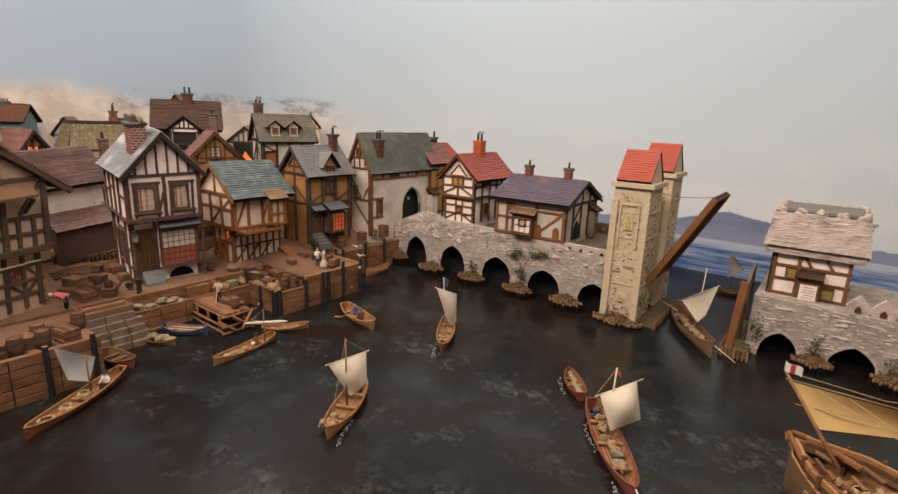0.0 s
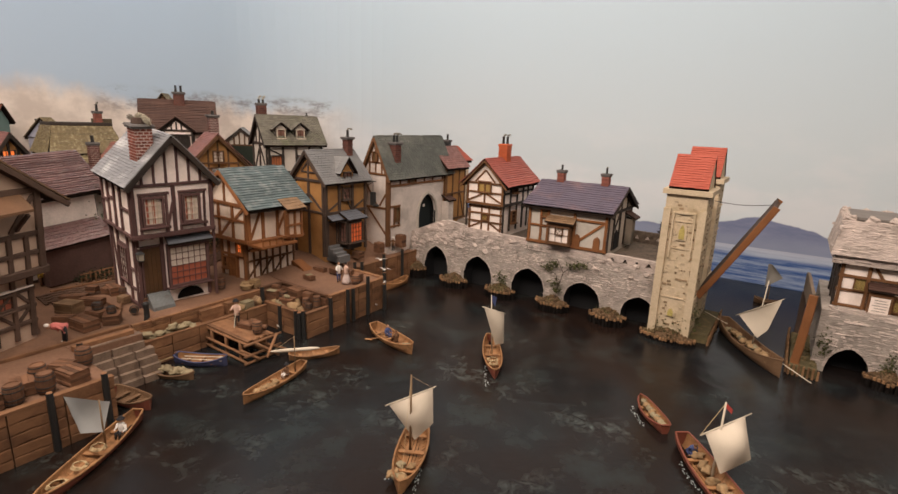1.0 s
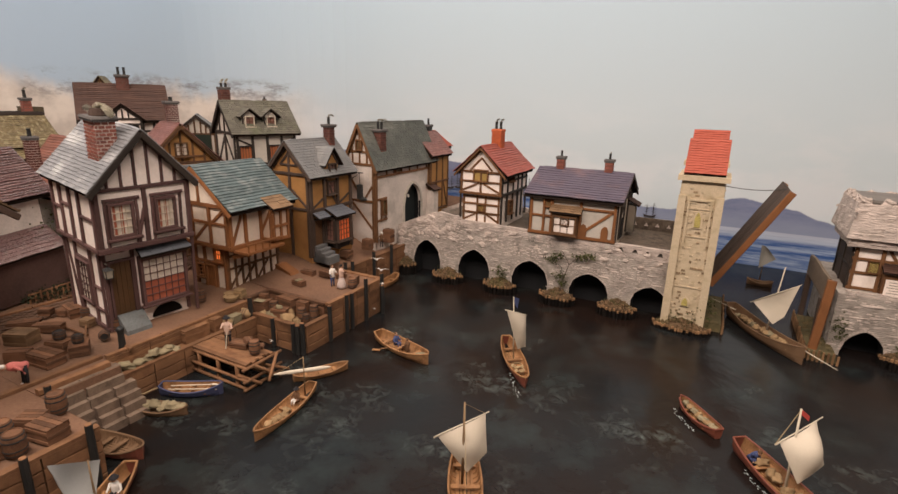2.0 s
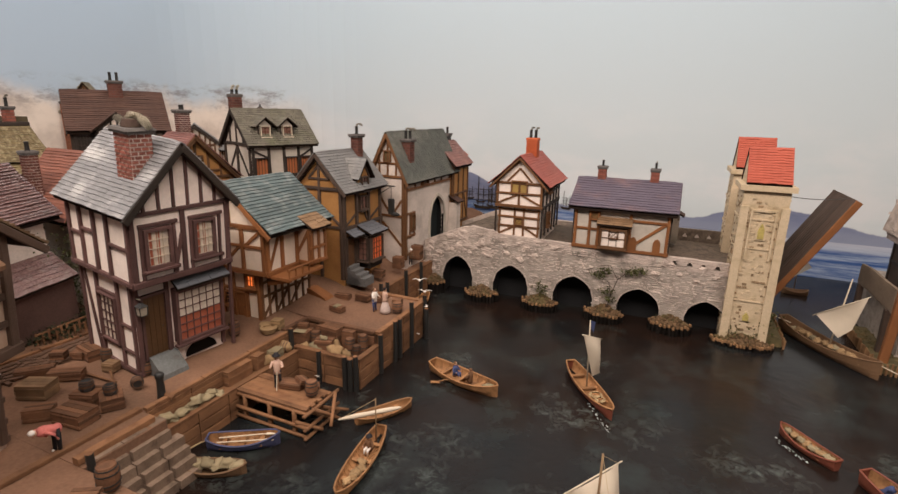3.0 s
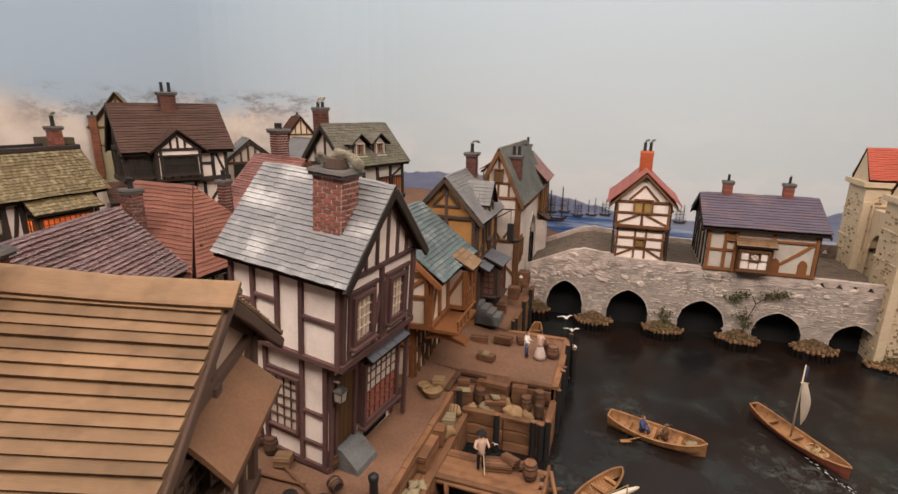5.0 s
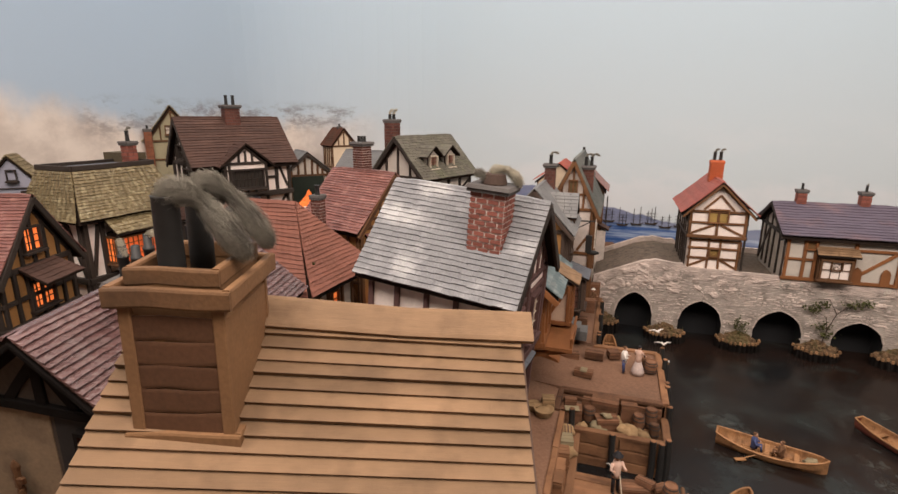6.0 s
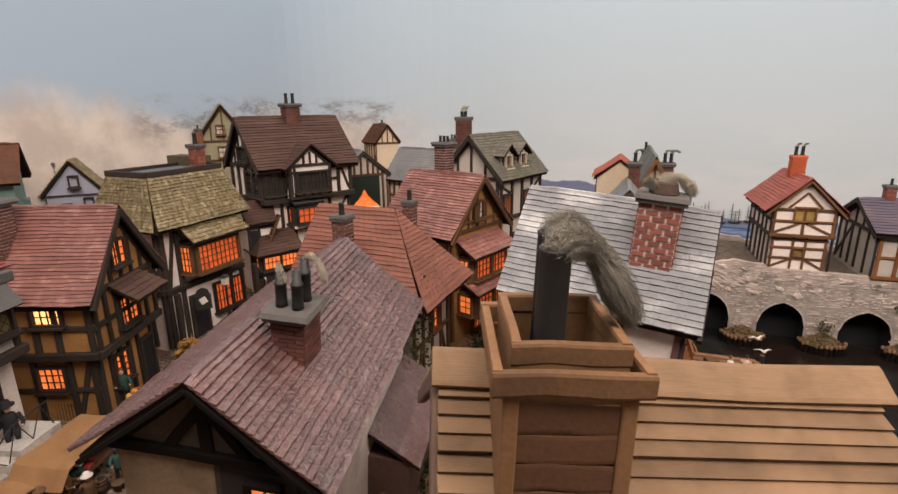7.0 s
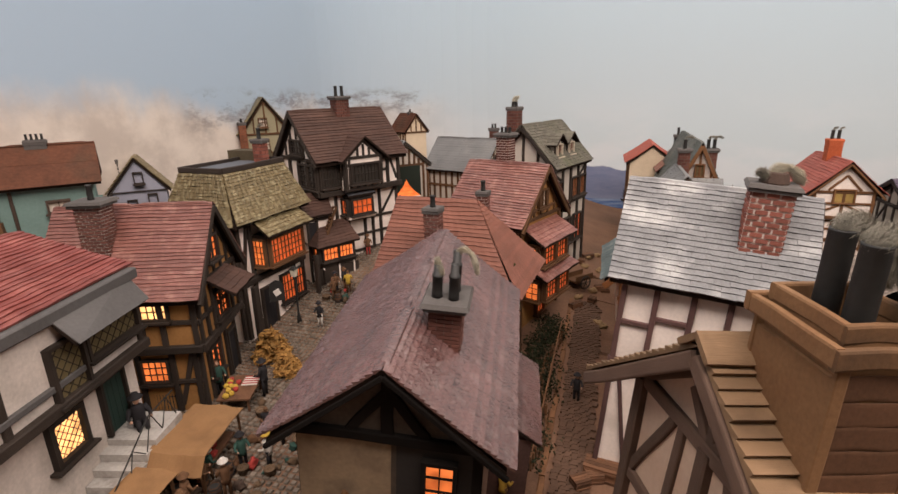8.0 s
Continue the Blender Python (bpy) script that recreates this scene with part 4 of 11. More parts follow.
def arch_profile(c, half, spring, crown, n=10):
    """A pointed arch's outline from its left foot over the crown to its right foot."""
    pts = [(c - half, -0.03)]
    for k in range(n + 1):
        a = k / n
        x = -half + half * a
        z = spring + (crown - spring) * arch_rise(a)
        pts.append((c + x, z))
    for k in range(n - 1, -1, -1):
        a = k / n
        x = half - half * a
        z = spring + (crown - spring) * arch_rise(a)
        pts.append((c + x, z))
    pts.append((c + half, -0.03))
    return pts


def pierced_wall(u0, u1, v0, v1, top, arches, g, k=0, inner=1):
    """A wall from u0 to u1 with arched openings right through it; top(u) is its height."""
    outline = [(u0, -0.03)]
    for c, half, spring, crown in arches:
        outline += arch_profile(c, half, spring, crown)
    outline += [(u1, -0.03)]
    for a, b in zip(outline, outline[1:]):
        if abs(b[0] - a[0]) < 1e-6:
            g.add([(a[0], v0, a[1]), (b[0], v0, b[1]), (b[0], v1, b[1]), (a[0], v1, a[1])], [(0, 1, 2, 3)], inner)
            continue
        n = max(1, int(abs(b[0] - a[0]) / 0.012))
        for q in range(n):
            x0, x1 = a[0] + (b[0] - a[0]) * q / n, a[0] + (b[0] - a[0]) * (q + 1) / n
            z0, z1 = a[1] + (b[1] - a[1]) * q / n, a[1] + (b[1] - a[1]) * (q + 1) / n
            g.add([(x0, v0, z0), (x1, v0, z1), (x1, v0, top(x1)), (x0, v0, top(x0)), (x0, v1, z0), (x1, v1, z1), (x1, v1, top(x1)), (x0, v1, top(x0))],
                  [(0, 1, 2, 3), (5, 4, 7, 6), (3, 2, 6, 7)], k)
            g.add([(x0, v0, z0), (x1, v0, z1), (x1, v1, z1), (x0, v1, z0)], [(0, 3, 2, 1)], inner)
    g.add([(u0, v0, -0.03), (u0, v0, top(u0)), (u0, v1, top(u0)), (u0, v1, -0.03), (u1, v0, -0.03), (u1, v0, top(u1)), (u1, v1, top(u1)), (u1, v1, -0.03)], [(0, 3, 2, 1), (4, 5, 6, 7)], k)


def in_arch(x, z, arches):
    for c, half, spring, crown in arches:
        d = abs(x - c)
        if d < half:
            a = 1 - d / half
            if z < spring + (crown - spring) * arch_rise(a) + 0.001:
                return True
    return False


def stone_kinds(material):
    """A few rough building stones of unit size, face towards -y."""
    out = []
    for s in range(6):
        r = random.Random(70 + s)
        a = [r.uniform(0.38, 0.5) for _ in range(8)]
        f = [r.uniform(0.3, 1.0) for _ in range(4)]
        ix = [r.uniform(0.18, 0.34) for _ in range(4)]
        vs = [(-a[0], 0, -a[1]), (a[2], 0, -a[3]), (a[4], 0, a[5]), (-a[6], 0, a[7]),
              (-ix[0], -f[0], -ix[1]), (ix[2], -f[1], -ix[0]), (ix[1], -f[2], ix[3]), (-ix[3], -f[3], ix[2])]
        out.append((vs, [(4, 5, 6, 7), (0, 1, 5, 4), (1, 2, 6, 5), (2, 3, 7, 6), (3, 0, 4, 7)]))
    return out


def stone_face(parent, u0, u1, v, zlo, zhi, arches, material, singles=(), course=0.0048, proud=0.0019, seed=3):
    """Rough coursed stones on a face at v; those in the stretch named by singles are objects of their own."""
    kinds = stone_kinds(material)
    meshes = [mesh("stone", vs, fs, material) for vs, fs in kinds]
    r = random.Random(seed)
    g = Geo()
    count = 0
    z = 0.002
    while z < 0.24:
        h = course * r.uniform(0.6, 1.35)
        u = u0 + r.uniform(-0.01, 0)
        while u < u1:
            w = course * r.choice((r.uniform(1.2, 3.0), r.uniform(3.0, 9.0)))
            c, zc = u + w / 2, z + h / 2 + 0.0030 * math.sin(u * 17 + z * 30) + 0.0012 * math.sin(u * 61 + z * 11)
            u += w
            if c + w / 2 > u1 or c - w / 2 < u0 - 0.002 or zc + h / 2 > zhi(c) or zc < zlo or in_arch(c - w * 0.35, zc - h / 2, arches) or in_arch(c + w * 0.35, zc - h / 2, arches) or in_arch(c, zc - h / 2, arches):
                continue
            k = r.randrange(6)
            sy = proud * r.choice((r.uniform(0.2, 0.9), r.uniform(0.5, 1.9)))
            tilt = Matrix.Rotation(r.uniform(-0.05, 0.05), 4, "Y")
            m = Matrix.Translation((c, v + 0.0006, zc)) @ tilt @ Matrix.Diagonal((w * 0.99, sy, h * 0.99, 1))
            if singles and singles[0] < c < singles[1] and count < 300:
                part("stone", meshes[k], parent, m)
                count += 1
            else:
                g.add([m @ Vector(p) for p in kinds[k][0]], kinds[k][1])
        z += h
    if g.v:
        part("stonework", g.mesh("stonework", material), parent)["kind"] = "stuff"


def voussoirs(parent, v, arches, material, depth=0.006, proud=0.0016):
    """Wedge stones round each arch."""
    for c, half, spring, crown in arches:
        prof = arch_profile(c, half, spring, crown, 7)[1:-1]
        for a, b in zip(prof, prof[1:]):
            g = Geo()
            a, b = Vector((a[0], 0, a[1])), Vector((b[0], 0, b[1]))
            d = (b - a)
            nn = Vector((-d.z, 0, d.x)).normalized() * depth * rnd.uniform(0.8, 1.1)
            e = d * 0.05
            y0, y1 = v + 0.004, v - proud * rnd.uniform(0.5, 1.1)
            q = [a + e, b - e, b - e + nn, a + e + nn]
            g.add([(p.x, y0, p.z) for p in q] + [(p.x, y1, p.z) for p in q], [(4, 5, 6, 7), (0, 1, 5, 4), (1, 2, 6, 5), (2, 3, 7, 6), (3, 0, 4, 7)])
            part("arch_stone", g.mesh("arch_stone", material), parent)


BR_V0, BR_V1 = 1.362, 1.66
BR_ARCHES = [(-1.166, 0.047, 0.056, 0.1165), (-1.0035, 0.051, 0.052, 0.1095), (-0.8275, 0.053, 0.050, 0.104), (-0.6595, 0.052, 0.046, 0.0945), (-0.5030, 0.045, 0.042, 0.0865)]


def bridge_top(u):
    if u < -1.05:
        return 0.150 + 0.056 * min(1, max(0, (u + 1.28) / 0.13)) if u < -1.13 else 0.207 + 0.003 * math.sin(u * 60)
    return 0.196 - 0.010 * (u + 1.05) / 0.6


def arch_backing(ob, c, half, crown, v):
    """A black board set behind an arch, giving it the darkness of a deep opening."""
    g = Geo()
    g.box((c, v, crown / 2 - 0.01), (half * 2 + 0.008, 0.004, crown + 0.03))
    part("arch_backing", g.mesh("arch_backing", BLACKVOID), ob, None, "black board giving the arch its darkness")


def build_bridge():
    ob = thing("bridge", FRAME, "grey stone bridge with five pointed arches and timber-edged piers", "bridge")
    g = Geo()
    pierced_wall(-1.275, -0.455, BR_V0, BR_V1, lambda u: bridge_top(u) - 0.018, BR_ARCHES, g)
    # the arch linings take near-black: their shade is in the colour
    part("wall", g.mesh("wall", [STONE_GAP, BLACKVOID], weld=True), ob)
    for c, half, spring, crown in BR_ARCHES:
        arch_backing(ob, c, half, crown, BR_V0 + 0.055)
    for side in (BR_V0 + 0.006, BR_V1 - 0.006):
        g = Geo()
        n = 68
        end = 0.82 if side > BR_V0 + 0.1 else 0.67
        for i in range(n):
            a, b = -1.275 + end * i / n, -1.275 + end * (i + 1) / n
            za, zb = bridge_top(a), bridge_top(b)
            w, x = (0.006 + 0.0014 * noise.noise(Vector((c * 40, side, 0))) for c in (a, b))
            vs = [(a, side - w, za - 0.03), (b, side - x, zb - 0.03), (b, side - x, zb), (a, side - w, za), (a, side + w, za - 0.03), (b, side + x, zb - 0.03), (b, side + x, zb), (a, side + w, za)]
            g.add(vs, [(0, 1, 2, 3), (5, 4, 7, 6), (3, 2, 6, 7)] + ([(0, 3, 7, 4)] if i == 0 else []) + ([(1, 5, 6, 2)] if i == n - 1 else []))
        part("parapet", g.mesh("parapet", STONE, weld=True), ob)
    # near the tower the parapet is pierced by small triangular holes
    holes = (-0.587, -0.552, -0.522, -0.491)
    edges = [-0.605] + [h + d for h in holes for d in (-0.009, 0.009)] + [-0.457]
    for k in range(0, len(edges), 2):
        a, b = edges[k], edges[k + 1]
        at_hole = (k > 0, k + 2 < len(edges))
        za, zb = bridge_top(a), bridge_top(b)
        g = Geo()
        m = Matrix(((1, 0, 0, 0), (0, 0, 1, BR_V0), (0, 1, 0, 0), (0, 0, 0, 1)))
        g.prism([(a, za - 0.020), (b, zb - 0.020), (b - (0.0 if not at_hole[1] else -0.007), zb - 0.008), (a + (0.0 if not at_hole[0] else -0.007), za - 0.008)], 0.012, m=m)
        part("parapet_stone", g.mesh("parapet_stone", STONE), ob)
    for k, (a, b) in enumerate(((-0.605, -0.571), (-0.5705, -0.536), (-0.5355, -0.506), (-0.5055, -0.457))):
        g = Geo()
        g.box(((a + b) / 2, BR_V0 + 0.006, bridge_top((a + b) / 2) - 0.0035 + 0.0006 * (k % 2)), (b - a, 0.014, 0.0085))
        part("coping", g.mesh("coping", STONE), ob)
    g = Geo()
    g.box((-0.531, BR_V0 + 0.006, bridge_top(-0.531) - 0.0245), (0.148, 0.0125, 0.0100))
    part("parapet_sill", g.mesh("parapet_sill", STONE), ob)
    g = Geo()
    n = 30
    for i in range(n):
        a, b = -1.275 + 0.82 * i / n, -1.275 + 0.82 * (i + 1) / n
        za, zb = bridge_top(a) - 0.0145, bridge_top(b) - 0.0145
        g.add([(a, BR_V0 + 0.011, za), (b, BR_V0 + 0.011, zb), (b, BR_V1 - 0.011, zb), (a, BR_V1 - 0.011, za)], [(0, 1, 2, 3)])
    part("roadway", g.mesh("roadway", ROAD_STONE, weld=True), ob)
    g = Geo()
    g.box((-0.545, 1.648, 0.178), (0.170, 0.010, 0.062))
    part("back_wall", g.mesh("back_wall", ROAD_STONE), ob, None, "brown-grey rubble wall along the far side")
    for u in (-0.595, -0.563, -0.531, -0.499):
        g = Geo()
        g.prism([(-0.006, 0), (0.006, 0), (0, 0.010)], 0.004, m=Matrix(((1, 0, 0, u), (0, 0, -1, 1.6425), (0, 1, 0, 0.186), (0, 0, 0, 1))))
        part("loophole", g.mesh("loophole", STONE), ob)
    voussoirs(ob, BR_V0, BR_ARCHES, STONE, 0.0036, 0.0010)
    grown = [(c, h + 0.002, s, cr + 0.002) for c, h, s, cr in BR_ARCHES]
    stone_face(ob, -1.274, -0.457, BR_V0, 0.030, lambda u: bridge_top(u) - (0.024 if u > -0.606 else 0.002), grown, STONE, singles=(-0.95, -0.72))
    # starlings: low earth-filled islands held by a ring of stakes
    for c in (-1.086, -0.914, -0.742, -0.580):
        island(c, BR_V0, 0.046, 0.042, 0.020)
    island(-1.240, BR_V0, 0.034, 0.036, 0.032, 9)
    r = random.Random(17)
    for k in range(58):
        u = r.uniform(-1.265, -1.06) if k < 36 else r.uniform(-1.06, -0.48)
        z = r.uniform(0.125, bridge_top(u) - 0.012) if u > -1.225 else r.uniform(0.06, bridge_top(u) - 0.012)
        big = r.uniform(1.0, 1.7) if k < 36 else 1.0
        g = Geo()
        g.lump((0, 0, 0), (r.uniform(0.006, 0.012) * big, 0.0036, r.uniform(0.004, 0.007) * big), rough=0.42, n=8, seed=50 + k)
        part("boulder", g.mesh("boulder", STONE), ob, pose(u, BR_V0 - 0.0005, z, 0, r.uniform(-20, 20), 0))


def island(c, v, half, reach, z=0.006, stakes=15, label="straw-brown earth footing ringed with short wooden stakes"):
    """A low earth bank before a pier, held up by a ring of pegs standing in the water."""
    ob = thing("pier_footing", FRAME, label, "pier footing", "pier footings")
    ring = []
    n = 22
    for k in range(n + 1):
        a = math.pi * k / n
        ring.append((c - math.cos(a) * half, v + 0.004 - math.sin(a) ** 0.75 * reach))
    m = n + 1
    g = Geo()
    g.add([(x, y, -0.02) for x, y in ring] + [(x, y, z - 0.003) for x, y in ring], [(i, i + 1, m + i + 1, m + i) for i in range(n)])
    part("piling", g.mesh("piling", TB_PITCH), ob, None, "black piling under the bank")
    g = Geo()
    vs = [(x, y, z - 0.003) for x, y in ring] + [(c + (x - c) * 0.92, v + (y - v) * 0.92, z + 0.002) for x, y in ring] + [(c, v, z + 0.022), (c, v - reach * 0.45, z + 0.010)]
    e = 2 * m
    fs = [(i, i + 1, m + i + 1, m + i) for i in range(n)] + [(m + i, m + i + 1, e + 1) for i in range(n)] + [(m, e + 1, e), (e + 1, m + n, e)]
    g.add(vs, fs)
    for k in range(90):
        a = rnd.uniform(0.1, math.pi - 0.1)
        q = rnd.uniform(0.05, 0.97)
        g.lump((c - math.cos(a) * half * q, v - math.sin(a) * reach * q, z + 0.002 + 0.016 * (1 - q)), [rnd.uniform(0.002, 0.006) for _ in range(3)], rough=0.4, n=6, seed=k)
    part("earth", g.mesh("earth", EARTH), ob)
    # each stake has a pale tip above a black lower part
    one = Geo()
    one.tube([(0, 0, -0.034), (0.0003, 0, -0.016), (0, 0, -0.0055)], [0.0030, 0.0032, 0.0030], 7, 1)
    one.tube([(0, 0, -0.0055), (0.0002, 0, -0.002), (0, 0, 0.001)], [0.0031, 0.0031, 0.0026], 7, 0)
    me = one.mesh("stake", [STAKE, TB_PITCH])
    for k in range(stakes):
        a = math.pi * (k + 0.5) / stakes
        part("stake", me, ob, pose(c - math.cos(a) * (half + 0.003), v - math.sin(a) ** 0.75 * (reach + 0.003), z + rnd.uniform(0.001, 0.009), rnd.uniform(-7, 7), rnd.uniform(-7, 7), 0))
    # a little moss by the wall and dry grass standing on the bank
    g = Geo()
    for k in range(50):
        p = Vector((c + rnd.gauss(0, half * 0.4), v - abs(rnd.gauss(0, reach * 0.35)), z + 0.012))
        q = p + Vector((rnd.gauss(0, 0.003), rnd.gauss(0, 0.003), rnd.uniform(0.004, 0.011)))
        w = Vector((0.0006, 0.0003, 0))
        g.add([p - w, p + w, q], [(0, 1, 2)])
    part("grass", g.mesh("grass", IVY), ob)


build_bridge()

# ---- harbour-front houses ----
def tudor_house():
    h = House("tall black-and-white half-timbered house with a silvery slate roof on the quay", at(-1.3560, 0.6010, 0.0870, -7.0, 4.7, 1.0), 0.176, 0.168, 0.286, 0.378, PL_WHITE, RF_SLATE,
              over=0.011, end=0.015, jetty=0.022, jetty_z=0.166, jsides=0.007, rows=20, cols=14, single=-1, th=0.0024)
    T = TB_DARK
    h.barge(TB_BLACK, 0.011, 0.005)
    F, L, F0, L0, R = h.F, h.Lf, h.F0, h.L0, h.R
    h.gable(F, T, 7, 0.0048, 0.281)
    F.rail(0.170, 0.010, T, 0.007)
    F.posts((0.003, 0.084, 0.165), 0.170, 0.281, 0.0075, T, 0.006)
    for s in (0.017, 0.098):
        w = 0.034 if s < 0.05 else 0.030
        win = F.window(s + 0.007, 0.196, w, 0.056, GLASS_CURTAIN, T, 4, 4, 0.005, CREAM_BAR)
        for q in (0.10, 0.44):
            g = Geo()
            g.box((w * (q + 0.09), 0.028, 0.0016), (w * 0.16, 0.054, 0.0010))
            part("curtain", g.mesh("curtain", GLASS_RED), win, None, "red-brown curtain behind the panes")
        F.rail(0.262, 0.006, T, 0.005, s - 0.004, s + 0.058)
        F.rail(0.186, 0.006, T, 0.005, s - 0.004, s + 0.058)
        F.posts((s - 0.001, s + 0.052), 0.174, 0.264, 0.005, T)
    F.bar(0.066, 0.176, 0.082, 0.240, 0.0055, T)
    for x in (0.01, 0.03, 0.05, 0.07, 0.09, 0.11, 0.13, 0.15):
        F0.bar(x, 0.160, x, 0.168, 0.006, T, 0.020, "joist")
    # left side, upper and lower storeys
    L.rail(0.170, 0.008, T, 0.006)
    L.rail(0.283, 0.006, T, 0.005)
    L.posts((0.003, 0.040, 0.080, 0.118, 0.1735), 0.172, 0.284, 0.0065, T, 0.0055)
    for a, b, z in ((0.003, 0.040, 0.225), (0.040, 0.080, 0.236), (0.118, 0.174, 0.226)):
        L.rail(z, 0.0055, T, 0.0045, a, b)
    L0.posts((0.003, 0.050, 0.112, 0.150), 0.0, 0.165, 0.0065, T, 0.0055)
    L0.rail(0.003, 0.008, T)
    L0.rail(0.132, 0.005, T, 0.0045, 0.05, 0.112)
    L0.rail(0.038, 0.005, T, 0.0045, 0.05, 0.150)
    L0.rail(0.085, 0.005, T, 0.0045, 0.112, 0.150)
    L0.bar(0.012, 0.160, 0.040, 0.006, 0.005, T)
    L0.window(0.057, 0.046, 0.049, 0.080, GLASS_CURTAIN, T, 4, 5, 0.003, TB_DARK, sill=False)
    R.rail(0.170, 0.008, T, 0.006)
    R.rail(0.283, 0.006, T, 0.005)
    R.posts((0.003, 0.06, 0.115, 0.172), 0.0, 0.284, 0.0065, T, 0.0055)
    # front, ground floor
    F0.posts((0.003, 0.053, 0.153), 0.0, 0.163, 0.0065, T, 0.006)
    F0.door(0.011, 0.026, 0.036, 0.112, mat("door_brown", (0.085, 0.042, 0.017), 0.7, 0.4), T)
    g = Geo()
    g.box(F0.p(0.105, 0.089, 0.004), (0.008, 0.088, 0.100))
    part("shop_bay", g.mesh("shop_bay", TB_DARK), h.ob)
    fb = Face(h.ob, F0.p(0.061, 0, 0.008), (0, 1, 0), (1, 0, 0), 0.088)
    g = Geo()
    g.prism([(0.030 * math.cos(math.pi * k / 12), 0.024 * math.sin(math.pi * k / 12)) for k in range(13)], 0.003, m=F0.mat4(0.108, 0.002, 0.0005))
    part("cellar_arch", g.mesh("cellar_arch", TB_PITCH), h.ob, None, "dark cellar arch under the shop window")
    bay = fb.window(0.004, 0.042, 0.080, 0.090, GLASS_RED, T, 6, 6, 0.005, TB_DARK)
    g = Geo()
    g.box((0.040, 0.067, 0.0018), (0.0795, 0.044, 0.0012))
    part("curtain", g.mesh("curtain", GLASS_CURTAIN), bay)
    o = F0
    lean_to(h.ob, o.p(0.060, 0.156, 0.0), o.p(0.156, 0.156, 0.0), o.p(0.058, 0.141, 0.026), o.p(0.158, 0.141, 0.026), LEAD, 3, 6, label="small lead-grey canopy over the shop window")
    g = Geo()
    g.prism([(0, -0.006), (0.042, -0.006), (0.038, 0.008), (0.012, 0.030), (0, 0.030)], 0.046, m=Matrix(((0, 0, 1, 0.012), (0, 1, 0, 0), (1, 0, 0, 0), (0, 0, 0, 1))))
    part("doorstep", g.mesh("doorstep", mat("doorstep_blue_grey", (0.125, 0.130, 0.128), 0.85, 0.5, stain=(0.085, 0.066, 0.052), amount=0.5, stain_scale=50)), h.ob, o.mat4(0.0, 0.0))
    g = Geo()
    g.tube([o.p(0.003, 0.140, 0.0), o.p(0.003, 0.142, 0.014)], 0.0013, 6)
    g.box(o.p(0.003, 0.124, 0.016), (0.010, 0.010, 0.015), taper=1.2)
    lan = part("lantern", g.mesh("lantern", mat("lantern_glass", (0.34, 0.30, 0.24), 0.4, 0.3)), h.ob, None, "small square wall lantern with dusty glass")
    g = Geo()
    g.box(o.p(0.003, 0.134, 0.016), (0.015, 0.015, 0.005), taper=0.3)
    g.box(o.p(0.003, 0.1155, 0.016), (0.010, 0.010, 0.002))
    for a in (-1, 1):
        for b in (-1, 1):
            g.tube([o.p(0.003 + a * 0.0055, 0.116, 0.016 + b * 0.0055), o.p(0.003 + a * 0.0064, 0.132, 0.016 + b * 0.0064)], 0.0008, 4)
    part("lantern_cage", g.mesh("lantern_cage", IRON), lan)
    chimney(h.ob, -0.042, -0.040, 0.300, 0.042, 0.034, 0.096, BRICK, MORTAR, pots=0, cap=0.006, single=True, course=0.0064, length=0.0135)
    g = Geo()
    g.lathe([(0.014, 0), (0.015, 0.004), (0.012, 0.014), (0.008, 0.015), (0.007, 0.006)], 12)
    part("chimney_crown", g.mesh("chimney_crown", mat("chimney_crown_sooty", (0.07, 0.045, 0.035), 0.95, 0.4, bump=0.8)), h.ob, pose(-0.042, -0.040, 0.402))
    wool(h.ob, [(-0.046, -0.042, 0.408), (-0.042, -0.040, 0.420), (-0.030, -0.036, 0.422), (-0.020, -0.032, 0.414), (-0.014, -0.030, 0.406)], 0.0078, WOOL_LT, 5, 220)
    wool(h.ob, [(-0.050, -0.046, 0.408), (-0.056, -0.050, 0.418), (-0.060, -0.052, 0.414)], 0.0066, WOOL, 6, 160)


